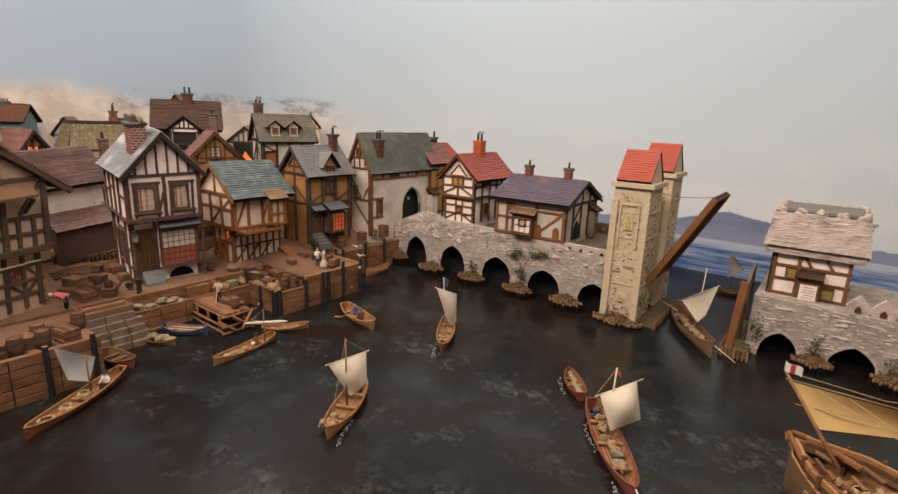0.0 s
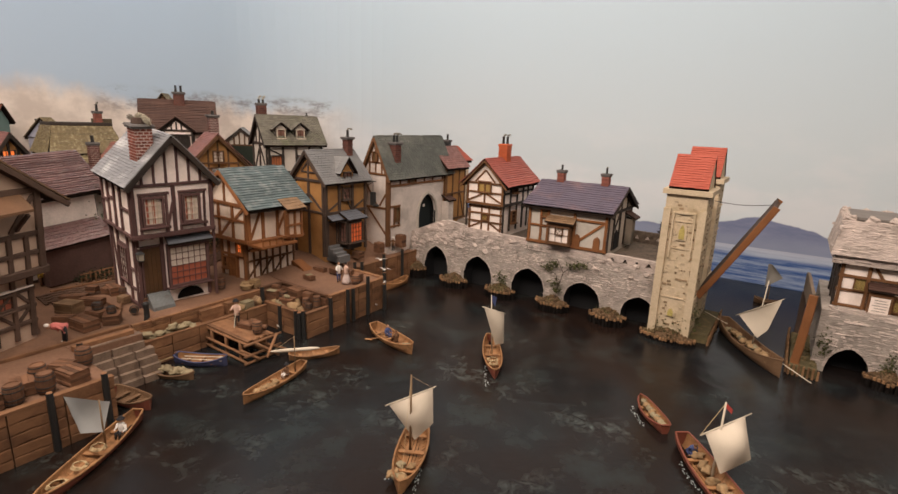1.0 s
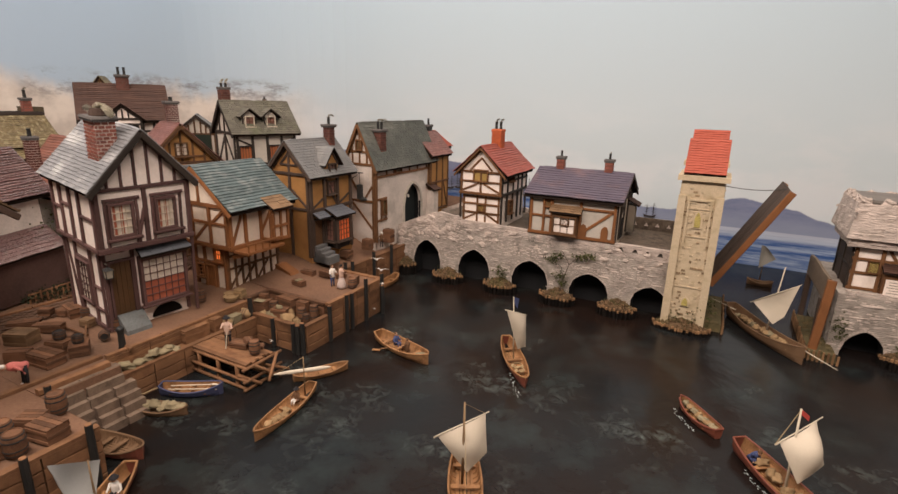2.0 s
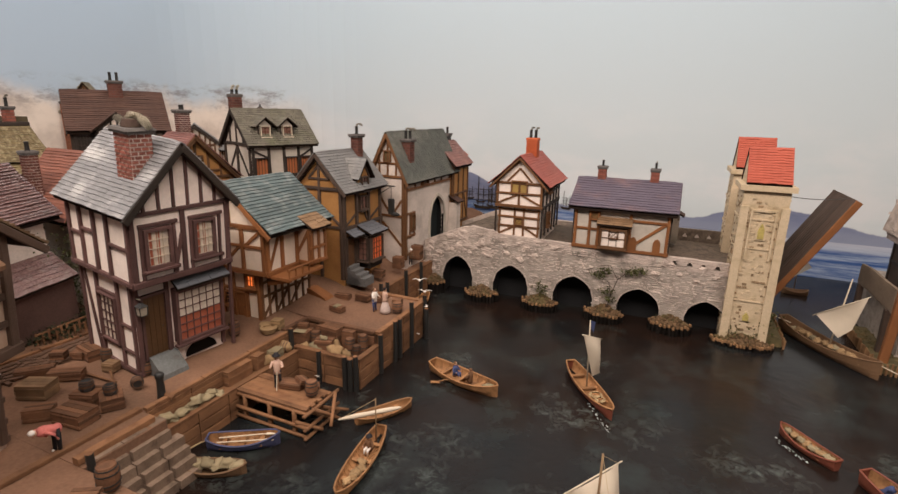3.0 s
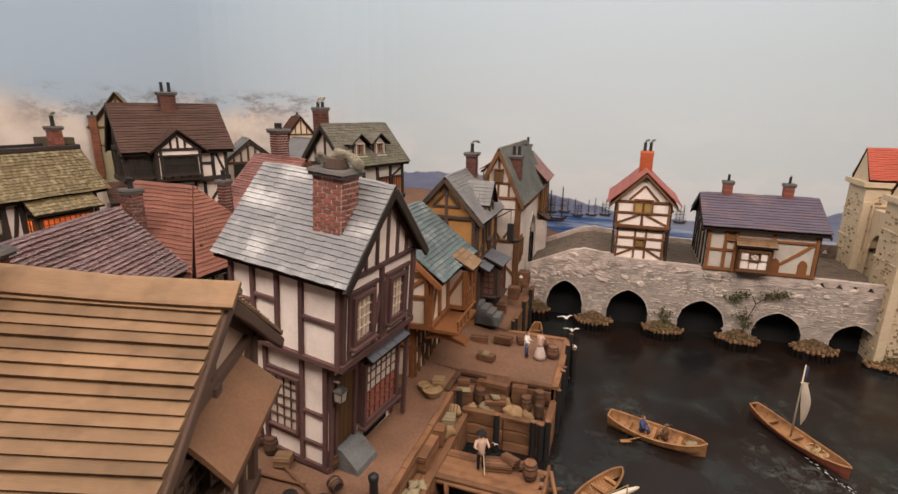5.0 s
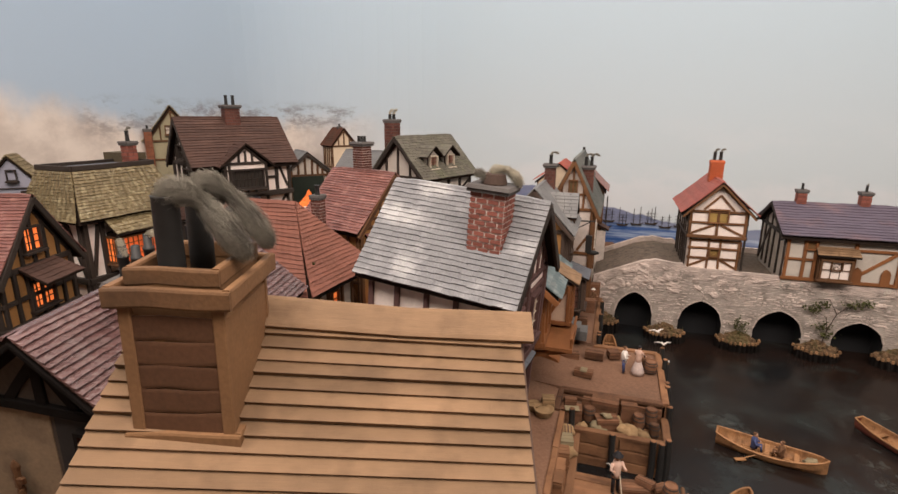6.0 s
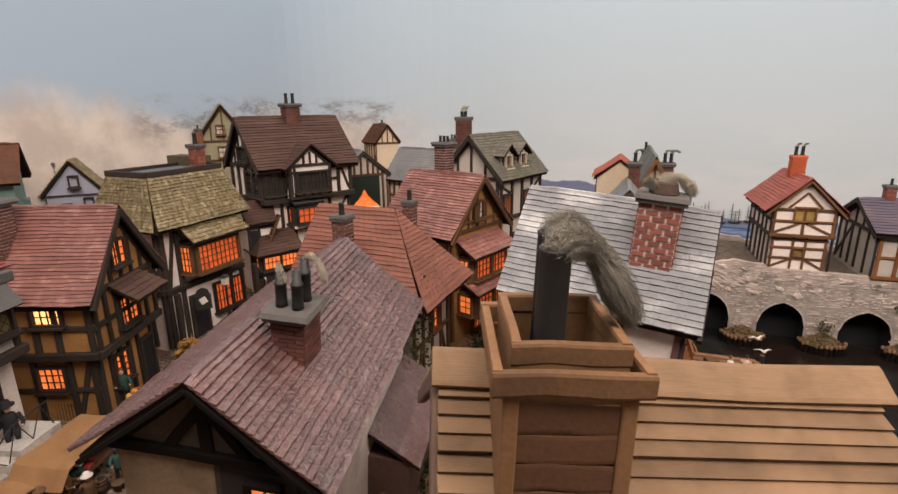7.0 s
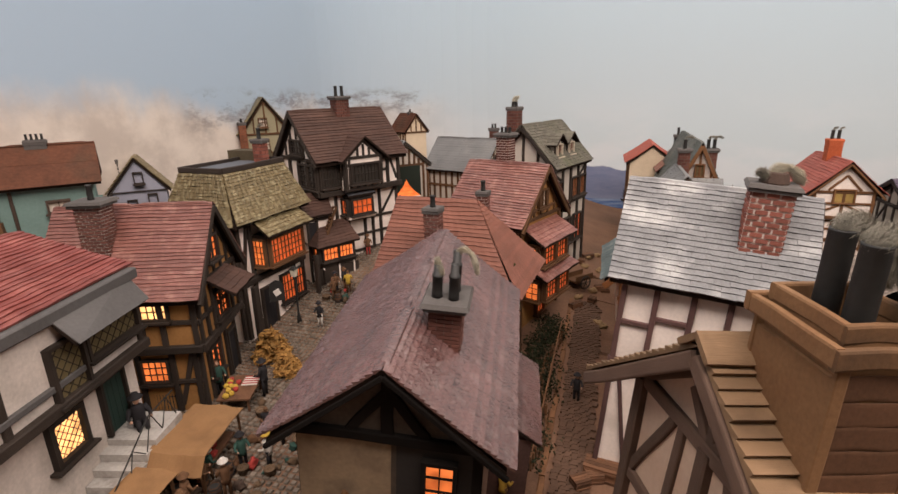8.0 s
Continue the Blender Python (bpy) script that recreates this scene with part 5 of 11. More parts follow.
def teal_house():
    h = House("half-timbered orange and cream house with a teal tiled roof", at(-1.424, 0.772, 0.087, -90), 0.172, 0.178, 0.212, 0.288, PL_PALE, RF_TEAL,
              over=0.024, end=0.012, jetty=0.016, jetty_z=0.112, jsides=0.036, rows=17, cols=15, th=0.0024)
    T = TB_ORANGE
    F, F0, R, R0 = h.F, h.F0, h.R, h.R0
    h.gable(F, T, 2, 0.007, 0.208)
    h.barge(T, 0.010)
    F.rail(0.115, 0.010, T, 0.007)
    F.posts((0.004, 0.06, 0.12, 0.174), 0.118, 0.208, 0.008, T, 0.006)
    F.bar(0.062, 0.120, 0.118, 0.172, 0.007, T)
    F.bar(0.122, 0.165, 0.172, 0.205, 0.007, T)
    F.rail(0.168, 0.006, T, 0.005)
    F0.posts((0.003, 0.034, 0.070, 0.103), 0.0, 0.112, 0.008, T, 0.006)
    F0.rail(0.066, 0.007, T)
    F0.window(0.076, 0.078, 0.020, 0.022, LIT, T, 3, 2, 0.003)
    F0.window(0.012, 0.030, 0.018, 0.026, GLASS_DK, T, 2, 3, 0.003)
    F0.door(0.042, 0.0, 0.024, 0.058, TB_ORANGE, T)
    R.rail(0.115, 0.010, T, 0.008)
    R.posts((0.004, 0.045, 0.09, 0.13, 0.168), 0.118, 0.208, 0.008, T, 0.006)
    R.bar(0.006, 0.12, 0.042, 0.20, 0.006, T)
    R.bar(0.134, 0.12, 0.166, 0.20, 0.006, T)
    R0.posts((0.003, 0.022, 0.042, 0.062, 0.082, 0.106, 0.13, 0.152), 0.0, 0.112, 0.005, TB_BROWN, 0.005)
    R0.rail(0.055, 0.005, TB_BROWN)
    R0.rail(0.085, 0.005, TB_BROWN)
    for a in (0.004, 0.043, 0.084):
        R0.bar(a, 0.01, a + 0.036, 0.052, 0.0045, TB_BROWN)
    # oriel with its own little boarded roof, on brackets
    g = Geo()
    g.box((-0.118, 0.102, 0.155), (0.050, 0.046, 0.075))
    part("oriel", g.mesh("oriel", PL_PEACH), h.ob, None, "timber oriel on brackets")
    f = Face(h.ob, (-0.093, 0.125, 0), (-1, 0, 0), (0, 1, 0), 0.05)
    f.posts((0.003, 0.025, 0.047), 0.118, 0.192, 0.006, T, 0.006)
    f.rail(0.120, 0.008, T)
    f.rail(0.152, 0.006, T)
    f.rail(0.190, 0.007, T)
    f2 = Face(h.ob, (-0.093, 0.079, 0), (0, 1, 0), (1, 0, 0), 0.046)
    f2.posts((0.003, 0.043), 0.118, 0.192, 0.006, T, 0.006)
    f2.rail(0.120, 0.008, T)
    f2.bar(0.004, 0.125, 0.042, 0.188, 0.006, T)
    lean_to(h.ob, (-0.086, 0.084, 0.222), (-0.150, 0.084, 0.222), (-0.086, 0.138, 0.192), (-0.150, 0.138, 0.192), WOOD_TAN, 5, 3, label="small boarded tan roof")
    g = Geo()
    g.box((-0.060, 0.108, 0.108), (0.110, 0.062, 0.006))
    for x in (-0.015, -0.06, -0.105):
        g.box((x, 0.106, 0.098), (0.006, 0.058, 0.008), Matrix.Rotation(0.25, 4, "X"))
    part("balcony", g.mesh("balcony", TB_ORANGE), h.ob, None, "narrow wooden balcony ledge")
    bar(h.ob, (-0.006, 0.137, 0.128), (-0.112, 0.137, 0.128), 0.004, 0.004, T, (0, 1, 0), "rail")
    for x in (-0.01, -0.03, -0.05, -0.07):
        bar(h.ob, (x, 0.137, 0.110), (x, 0.137, 0.128), 0.003, 0.003, T, (0, 1, 0), "baluster")
    chimney(h.ob, -0.030, -0.055, 0.225, 0.026, 0.024, 0.055, BRICK, MORTAR_DK, pots=0, cap=0.004)


def mustard_house():
    h = House("mustard plastered house with dark timbers and a weathered grey roof", at(-1.392, 1.022, 0.118, -90), 0.170, 0.130, 0.226, 0.300, PL_MUSTARD, RF_DKGREY,
              over=0.016, end=0.012, rows=15, cols=14)
    T = TB_SOOT
    F, R = h.F, h.R
    h.gable(F, T, 2, 0.006, 0.222)
    h.barge(T, 0.008)
    F.posts((0.004, 0.065, 0.126), 0.0, 0.222, 0.008, T, 0.006)
    F.rail(0.130, 0.007, T)
    F.bar(0.008, 0.136, 0.060, 0.180, 0.006, T)
    F.bar(0.122, 0.136, 0.070, 0.180, 0.006, T)
    F.bar(0.036, 0.245, 0.064, 0.275, 0.005, T)
    F.bar(0.094, 0.245, 0.066, 0.275, 0.005, T)
    F.bar(0.036, 0.245, 0.094, 0.245, 0.005, T)
    R.posts((0.004, 0.056, 0.11, 0.166), 0.0, 0.224, 0.009, T, 0.007)
    R.rail(0.126, 0.010, T, 0.007)
    R.rail(0.222, 0.008, T)
    R.window(0.070, 0.166, 0.026, 0.030, GLASS_DORMER, T, 2, 3, 0.003)
    R.bar(0.060, 0.218, 0.106, 0.132, 0.005, T)
    for a in (0.008, 0.115):
        R.bar(a, 0.132, a + 0.044, 0.156, 0.005, T)
    # wall dormer
    g = Geo()
    g.prism([(-0.026, 0.206), (0.026, 0.206), (0.026, 0.246), (0, 0.280), (-0.026, 0.246)], 0.060, m=Matrix(((1, 0, 0, -0.085), (0, 0, -1, 0.070), (0, 1, 0, 0), (0, 0, 0, 1))))
    part("dormer", g.mesh("dormer", PL_MUSTARD), h.ob)
    for s in (-1, 1):
        lean_to(h.ob, (-0.085, 0.082, 0.286), (-0.085, -0.004, 0.286), (-0.085 + s * 0.036, 0.082, 0.239), (-0.085 + s * 0.036, 0.020, 0.239), RF_DKGREY, 7, 5, name="dormer_roof")
    f = Face(h.ob, (-0.059, 0.070, 0), (-1, 0, 0), (0, 1, 0), 0.052)
    f.window(0.014, 0.214, 0.024, 0.030, GLASS_DORMER, T, 2, 3, 0.003)
    f.bar(0.0, 0.244, 0.026, 0.279, 0.005, T)
    f.bar(0.052, 0.244, 0.026, 0.279, 0.005, T)
    # shop front: door, steps, red window under a pent roof
    R.door(0.010, 0.030, 0.030, 0.070, TB_BROWN, T)
    lean_to(h.ob, R.p(0.052, 0.126, 0), R.p(0.124, 0.126, 0), R.p(0.048, 0.106, 0.050), R.p(0.128, 0.106, 0.050), LEAD, 4, 5, label="grey pent roof over a red lit shop window")
    lean_to(h.ob, R.p(0.004, 0.120, 0), R.p(0.048, 0.120, 0), R.p(0.002, 0.106, 0.030), R.p(0.046, 0.106, 0.030), LEAD, 3, 4)
    g = Geo()
    g.box(R.p(0.088, 0.060, 0.018), (0.056, 0.036, 0.086))
    part("shop_bay", g.mesh("shop_bay", TB_BLACK), h.ob)
    f = Face(h.ob, R.p(0.060, 0, 0.036), (-1, 0, 0), (0, 1, 0), 0.056)
    f.window(0.004, 0.040, 0.048, 0.056, LIT_LOW, T, 4, 4, 0.003)
    f2 = Face(h.ob, R.p(0.060, 0, 0.0), (0, 1, 0), (1, 0, 0), 0.036)
    f2.window(0.006, 0.040, 0.024, 0.056, GLASS_DORMER, T, 2, 4, 0.003)
    g = Geo()
    for d, z in ((0.056, 0.008), (0.042, 0.016), (0.028, 0.024), (0.014, 0.032)):
        g.box(R.p(0.025, z / 2 - 0.006, d / 2), (0.040, d, z + 0.012))
    part("doorstep", g.mesh("doorstep", mat("doorstep_grey", (0.125, 0.122, 0.12), 0.85, 0.3)), h.ob)
    chimney(h.ob, -0.150, 0.010, 0.275, 0.022, 0.022, 0.062, BRICK_DK, MORTAR_DK, pots=1, pot_h=0.020, smoke=4, radius=0.006, smoke_dir=(-0.2, 1, -0.4))
    g = Geo()
    g.tube([R.p(0.162, 0.215, 0), R.p(0.162, 0.216, 0.052)], 0.0016, 6)
    g.tube([R.p(0.162, 0.190, 0), R.p(0.162, 0.214, 0.040)], 0.0012, 6)
    part("sign_bracket", g.mesh("sign_bracket", IRON), h.ob)
    g = Geo()
    b = R.p(0.162, 0.150, 0.040)
    g.tube([b + Vector((0, 0, 0.062)), b + Vector((0, 0, 0.030))], 0.0008, 5)
    g.box(b + Vector((0, 0, 0.012)), (0.010, 0.014, 0.040))
    g.lump(b + Vector((0, 0.010, -0.008)), (0.006, 0.015, 0.006), n=8, rough=0.05)
    part("boot_sign", g.mesh("boot_sign", IRON), h.ob, None, "black boot-shaped hanging sign")


def gatehouse():
    """Long house over the way on to the bridge, with a pointed passage through it."""
    m = at(-1.335, 1.250, 0.135, -90)
    h = House("tall cream gatehouse with a pointed archway and a mossy grey roof", m, 0.350, 0.104, 0.216, 0.326, PL_CREAM, RF_GREY, over=0.012, end=0.010, rows=18, cols=24, body=False)
    ob = h.ob
    w2 = 0.052
    arch = arch_profile(-0.212, 0.052, 0.070, 0.136, 8)
    for s in (-1, 1):
        g = Geo()
        pts = [(-0.350, -0.05)] + [(x, max(z, -0.05) if z > 0 else -0.05) for x, z in arch] + [(0.0, -0.05)]
        for a, b in zip(pts, pts[1:]):
            if abs(a[0] - b[0]) < 1e-6:
                continue
            vs = [(a[0], s * w2, a[1]), (b[0], s * w2, b[1]), (b[0], s * w2, 0.216), (a[0], s * w2, 0.216)]
            vs += [(x, y - s * 0.008, z) for x, y, z in vs]
            g.add(vs, [(0, 1, 2, 3), (4, 7, 6, 5), (0, 4, 5, 1)])
        part("wall", g.mesh("wall", PL_LIME, weld=True), ob)
    for x in (0.0, -0.350):
        g = Geo()
        g.prism([(-w2, -0.05), (w2, -0.05), (w2, 0.216), (0, 0.326), (-w2, 0.216)], 0.008, m=Matrix(((0, 0, -1 if x == 0 else 1, x), (1, 0, 0, 0), (0, 1, 0, 0), (0, 0, 0, 1))))
        part("wall", g.mesh("wall", PL_LIME, weld=True), ob)
    # passage sides and ceiling are coloured near-black for the shade within
    for x in (-0.155, -0.270):
        g = Geo()
        g.box((x, 0, 0.08), (0.008, 0.095, 0.27))
        part("passage_wall", g.mesh("passage_wall", BLACKVOID), ob)
    g = Geo()
    g.box((-0.212, 0.026, 0.04), (0.106, 0.004, 0.20))
    gate = part("gate", g.mesh("gate", mat("gate_dark_teal", (0.014, 0.019, 0.020), 0.8, 0.4)), ob, None, "dark closed gate inside the archway")
    g = Geo()
    g.box((-0.222, 0.029, 0.090), (0.009, 0.002, 0.010))
    part("gate_plate", g.mesh("gate_plate", CL_WHITE), gate)
    g = Geo()
    g.box((-0.2125, 0, 0.148), (0.106, 0.095, 0.006))
    part("passage_ceiling", g.mesh("passage_ceiling", BLACKVOID), ob)
    T = TB_WARM
    F, R = h.F, h.R
    h.gable(F, T, 4, 0.005, 0.214)
    h.barge(T, 0.008)
    F.bar(0.020, 0.250, 0.084, 0.250, 0.005, T)
    F.window(0.044, 0.256, 0.016, 0.026, LATTICE, T, 2, 2, 0.003, lattice=True, sill=False)
    F.posts((0.004, 0.100), -0.02, 0.214, 0.008, T, 0.006)
    F.rail(0.105, 0.007, T)
    F.bar(0.096, 0.020, 0.020, 0.100, 0.006, T)
    F.bar(0.060, 0.110, 0.010, 0.180, 0.006, T)
    F.bar(0.070, 0.112, 0.094, 0.150, 0.006, T)
    R.posts((0.004,), -0.02, 0.214, 0.009, T, 0.007)
    R.rail(0.178, 0.007, T)
    R.rail(0.213, 0.006, T)
    R.posts((0.06, 0.10, 0.14, 0.19, 0.24, 0.30, 0.346), 0.180, 0.212, 0.005, T)
    R.window(0.104, 0.184, 0.032, 0.024, LATTICE, T, 3, 2, 0.003, lattice=True, sill=False)
    R.posts((0.03,), 0.04, 0.110, 0.005, T)
    R.posts((0.055,), 0.04, 0.110, 0.005, T)
    R.rail(0.110, 0.006, T, 0.005, 0.0, 0.06)
    R.rail(0.045, 0.006, T, 0.005, 0.0, 0.06)
    R.window(0.034, 0.060, 0.018, 0.044, LATTICE, T, 2, 3, 0.002, lattice=True, sill=False)
    voussoir_obs(ob, R)
    g = Geo()
    g.box((-0.322, 0.066, 0.030), (0.032, 0.028, 0.14))
    part("porch", g.mesh("porch", PL_LIME), ob)
    lean_to(ob, (-0.298, 0.050, 0.120), (-0.346, 0.050, 0.120), (-0.298, 0.088, 0.100), (-0.346, 0.088, 0.100), RF_BROWN, 5, 5)
    chimney(ob, -0.060, 0.030, 0.246, 0.028, 0.026, 0.060, BRICK_DK, MORTAR_DK, pots=2, pot_h=0.022, smoke=4, radius=0.0065, smoke_dir=(-0.1, 1, -0.5), flues_axis="y")


def voussoir_obs(ob, R):
    prof = arch_profile(0.212, 0.052, 0.070, 0.136, 6)
    prof = [(x, max(z, -0.02)) for x, z in prof]
    g = Geo()
    for a, b in zip(prof, prof[1:]):
        A, B = Vector((a[0], a[1], 0)), Vector((b[0], b[1], 0))
        d = B - A
        if d.length < 1e-5:
            continue
        nn = Vector((-d.y, d.x, 0)).normalized() * 0.008
        q = [A, B, B + nn, A + nn]
        g.add([R.p(p.x, p.y, 0.0) for p in q] + [R.p(p.x, p.y, 0.004) for p in q], [(4, 5, 6, 7), (0, 1, 5, 4), (1, 2, 6, 5), (2, 3, 7, 6), (3, 0, 4, 7)])
    part("arch_trim", g.mesh("arch_trim", PL_GREY), ob)


def red_bridge_house():
    h = House("cream half-timbered bridge house with a bright red tiled roof", at(-0.992, 1.364, 0.196, -90), 0.206, 0.128, 0.147, 0.212, PL_WHITE, RF_BRIDGE, over=0.016, end=0.012,
              jetty=0.008, jetty_z=0.078, jsides=0.006, rows=14, cols=13)
    T = TB_WARM
    F, F0, R, L = h.F, h.F0, h.R, h.Lf
    F.rail(0.146, 0.006, T)
    h.barge(TB_WARM, 0.0045)
    for s in (0, 1):
        F.bar(0.128 * s, 0.147, 0.064, 0.209, 0.005, T)
    F.bar(0.030, 0.150, 0.064, 0.186, 0.005, T)
    F.bar(0.098, 0.150, 0.064, 0.186, 0.005, T)
    F.rail(0.118, 0.005, T)
    F.rail(0.083, 0.008, T, 0.006)
    F.posts((0.003, 0.064, 0.125), 0.084, 0.146, 0.006, T)
    F.bar(0.006, 0.090, 0.058, 0.114, 0.005, T)
    F.bar(0.122, 0.090, 0.070, 0.114, 0.005, T)
    F.window(0.044, 0.120, 0.040, 0.030, PANE_OCHRE, T, 2, 1, 0.003, sill=False)
    F0.rail(0.052, 0.005, T)
    F0.rail(0.026, 0.005, T)
    F0.rail(0.072, 0.005, T)
    F0.posts((0.003, 0.046, 0.072, 0.113), 0.0, 0.076, 0.005, T)
    F0.bar(0.006, 0.004, 0.044, 0.024, 0.005, T)
    F0.bar(0.110, 0.004, 0.074, 0.024, 0.005, T)
    F0.window(0.050, 0.032, 0.018, 0.018, PANE_OCHRE, T, 2, 1, 0.002, lattice=True, sill=False)
    for fc in (R, L):
        fc.rail(0.083, 0.008, TB_BLACK, 0.006)
        fc.rail(0.118, 0.005, TB_BLACK)
        fc.posts((0.003, 0.045, 0.09, 0.13, 0.165, 0.203), 0.0, 0.147, 0.006, TB_BLACK)
    R.window(0.052, 0.120, 0.030, 0.020, GLASS_DK, T, 3, 2, 0.002)
    R.window(0.052, 0.025, 0.030, 0.035, GLASS_DK, T, 3, 3, 0.002)
    c = chimney(h.ob, -0.113, 0.0, 0.196, 0.030, 0.030, 0.058, BRICK_OR, BRICK_OR, pots=2, pot_h=0.022, smoke=3, radius=0.006, cap=0.002, smoke_mat=WOOL, flues_axis="y", smoke_dir=(0, 1, 0))
    for o in c.children:
        if o.name.startswith("chimney_cap"):
            o.data.materials[0] = BRICK_OR


def purple_bridge_house():
    h = House("low cream bridge house with orange timbers and a purple slate roof", at(-0.607, 1.472, 0.188, 0), 0.232, 0.220, 0.106, 0.164, PL_GREY, RF_PURPLE, over=0.014, end=0.014, rows=13, cols=22)
    T = TB_ORANGE
    L, F, B = h.Lf, h.F, h.B
    h.barge(TB_BLACK, 0.007, back=True)
    L.rail(0.104, 0.006, T)
    L.rail(0.052, 0.006, T, 0.005, 0.0, 0.062)
    L.rail(0.004, 0.008, T, 0.006)
    L.posts((0.004, 0.040, 0.062, 0.140, 0.228), 0.0, 0.104, 0.007, T, 0.006)
    L.bar(0.150, 0.020, 0.222, 0.080, 0.007, T)
    L.rail(0.082, 0.006, T, 0.005, 0.06, 0.228)
    L.window(0.042, 0.078, 0.018, 0.020, LATTICE, T, 3, 3, 0.002, lattice=True, sill=False)
    g = Geo()
    g.box(L.p(0.102, 0.036, 0.005), (0.070, 0.018, 0.056))
    part("shop_bay", g.mesh("shop_bay", TB_BROWN), h.ob)
    f = Face(h.ob, L.p(0.069, 0, 0.014), (1, 0, 0), (0, -1, 0), 0.066)
    f.window(0.005, 0.014, 0.056, 0.042, PL_WHITE, TB_BROWN, 3, 2, 0.004, bars=TB_BROWN)
    f.window(0.024, 0.036, 0.020, 0.018, LATTICE, TB_BROWN, 2, 1, 0.002, sill=False, lattice=True)
    lean_to(h.ob, L.p(0.060, 0.082, 0), L.p(0.146, 0.082, 0), L.p(0.060, 0.066, 0.024), L.p(0.146, 0.066, 0.024), WOOD_TAN, 4, 4)
    for s in (0.150, 0.206):
        g = Geo()
        g.prism([(-0.009, 0), (0.009, 0), (0.009, 0.026), (0.006, 0.034), (0, 0.038), (-0.006, 0.034), (-0.009, 0.026)], 0.005, m=L.mat4(s, 0.004))
        part("arched_door", g.mesh("arched_door", TB_ORANGE), h.ob)
    h.gable(F, TB_BLACK, 4, 0.006, 0.104)
    F.posts((0.004, 0.05, 0.105, 0.160, 0.216), 0.0, 0.104, 0.007, TB_BLACK)
    F.bar(0.054, 0.052, 0.102, 0.100, 0.006, TB_BLACK)
    g = Geo()
    g.prism([(-0.017, 0), (0.017, 0), (0.017, 0.030), (0.010, 0.046), (0, 0.054), (-0.010, 0.046), (-0.017, 0.030)], 0.004, m=F.mat4(0.078, 0.0))
    part("arched_door", g.mesh("arched_door", BLACKVOID), h.ob)
    g = Geo()
    g.box((0.010, 0.068, 0.038), (0.024, 0.034, 0.076))
    part("porch", g.mesh("porch", PL_DIRTY), h.ob)
    lean_to(h.ob, (-0.002, 0.044, 0.092), (-0.002, 0.092, 0.092), (0.032, 0.044, 0.074), (0.032, 0.092, 0.074), RF_BROWN, 5, 6)
    h.gable(B, TB_BLACK, 5, 0.006, 0.104)
    B.posts((0.004, 0.04, 0.08, 0.12, 0.17, 0.216), 0.0, 0.104, 0.007, TB_BLACK)
    B.bar(0.008, 0.010, 0.076, 0.098, 0.006, TB_BLACK)
    for x in (-0.186, -0.052):
        chimney(h.ob, x, 0.0, 0.150, 0.020, 0.020, 0.046, BRICK, MORTAR_DK, pots=1, pot_h=0.016, pot_r=0.0032, course=0.0055, smoke=2 if x > -0.1 else None, radius=0.004, cap=0.004)


def timber_side(face, z0, z1, T, n, rails=(), w=0.005, braces=True):
    face.rail(z1 - 0.002, w, T)
    face.rail(z0 + 0.003, w * 1.3, T)
    face.posts([face.length * i / n if 0 < i < n else (0.003 if i == 0 else face.length - 0.003) for i in range(n + 1)], z0, z1, w, T)
    for r in rails:
        face.rail(r, w, T)
    if braces and n > 1:
        d = face.length / n
        face.bar(0.005, z0 + 0.006, d - 0.003, z0 + (z1 - z0) * 0.55, w, T)
        face.bar(face.length - 0.005, z0 + 0.006, face.length - d + 0.003, z0 + (z1 - z0) * 0.55, w, T)


tudor_house()
teal_house()
mustard_house()
gatehouse()
red_bridge_house()
purple_bridge_house()


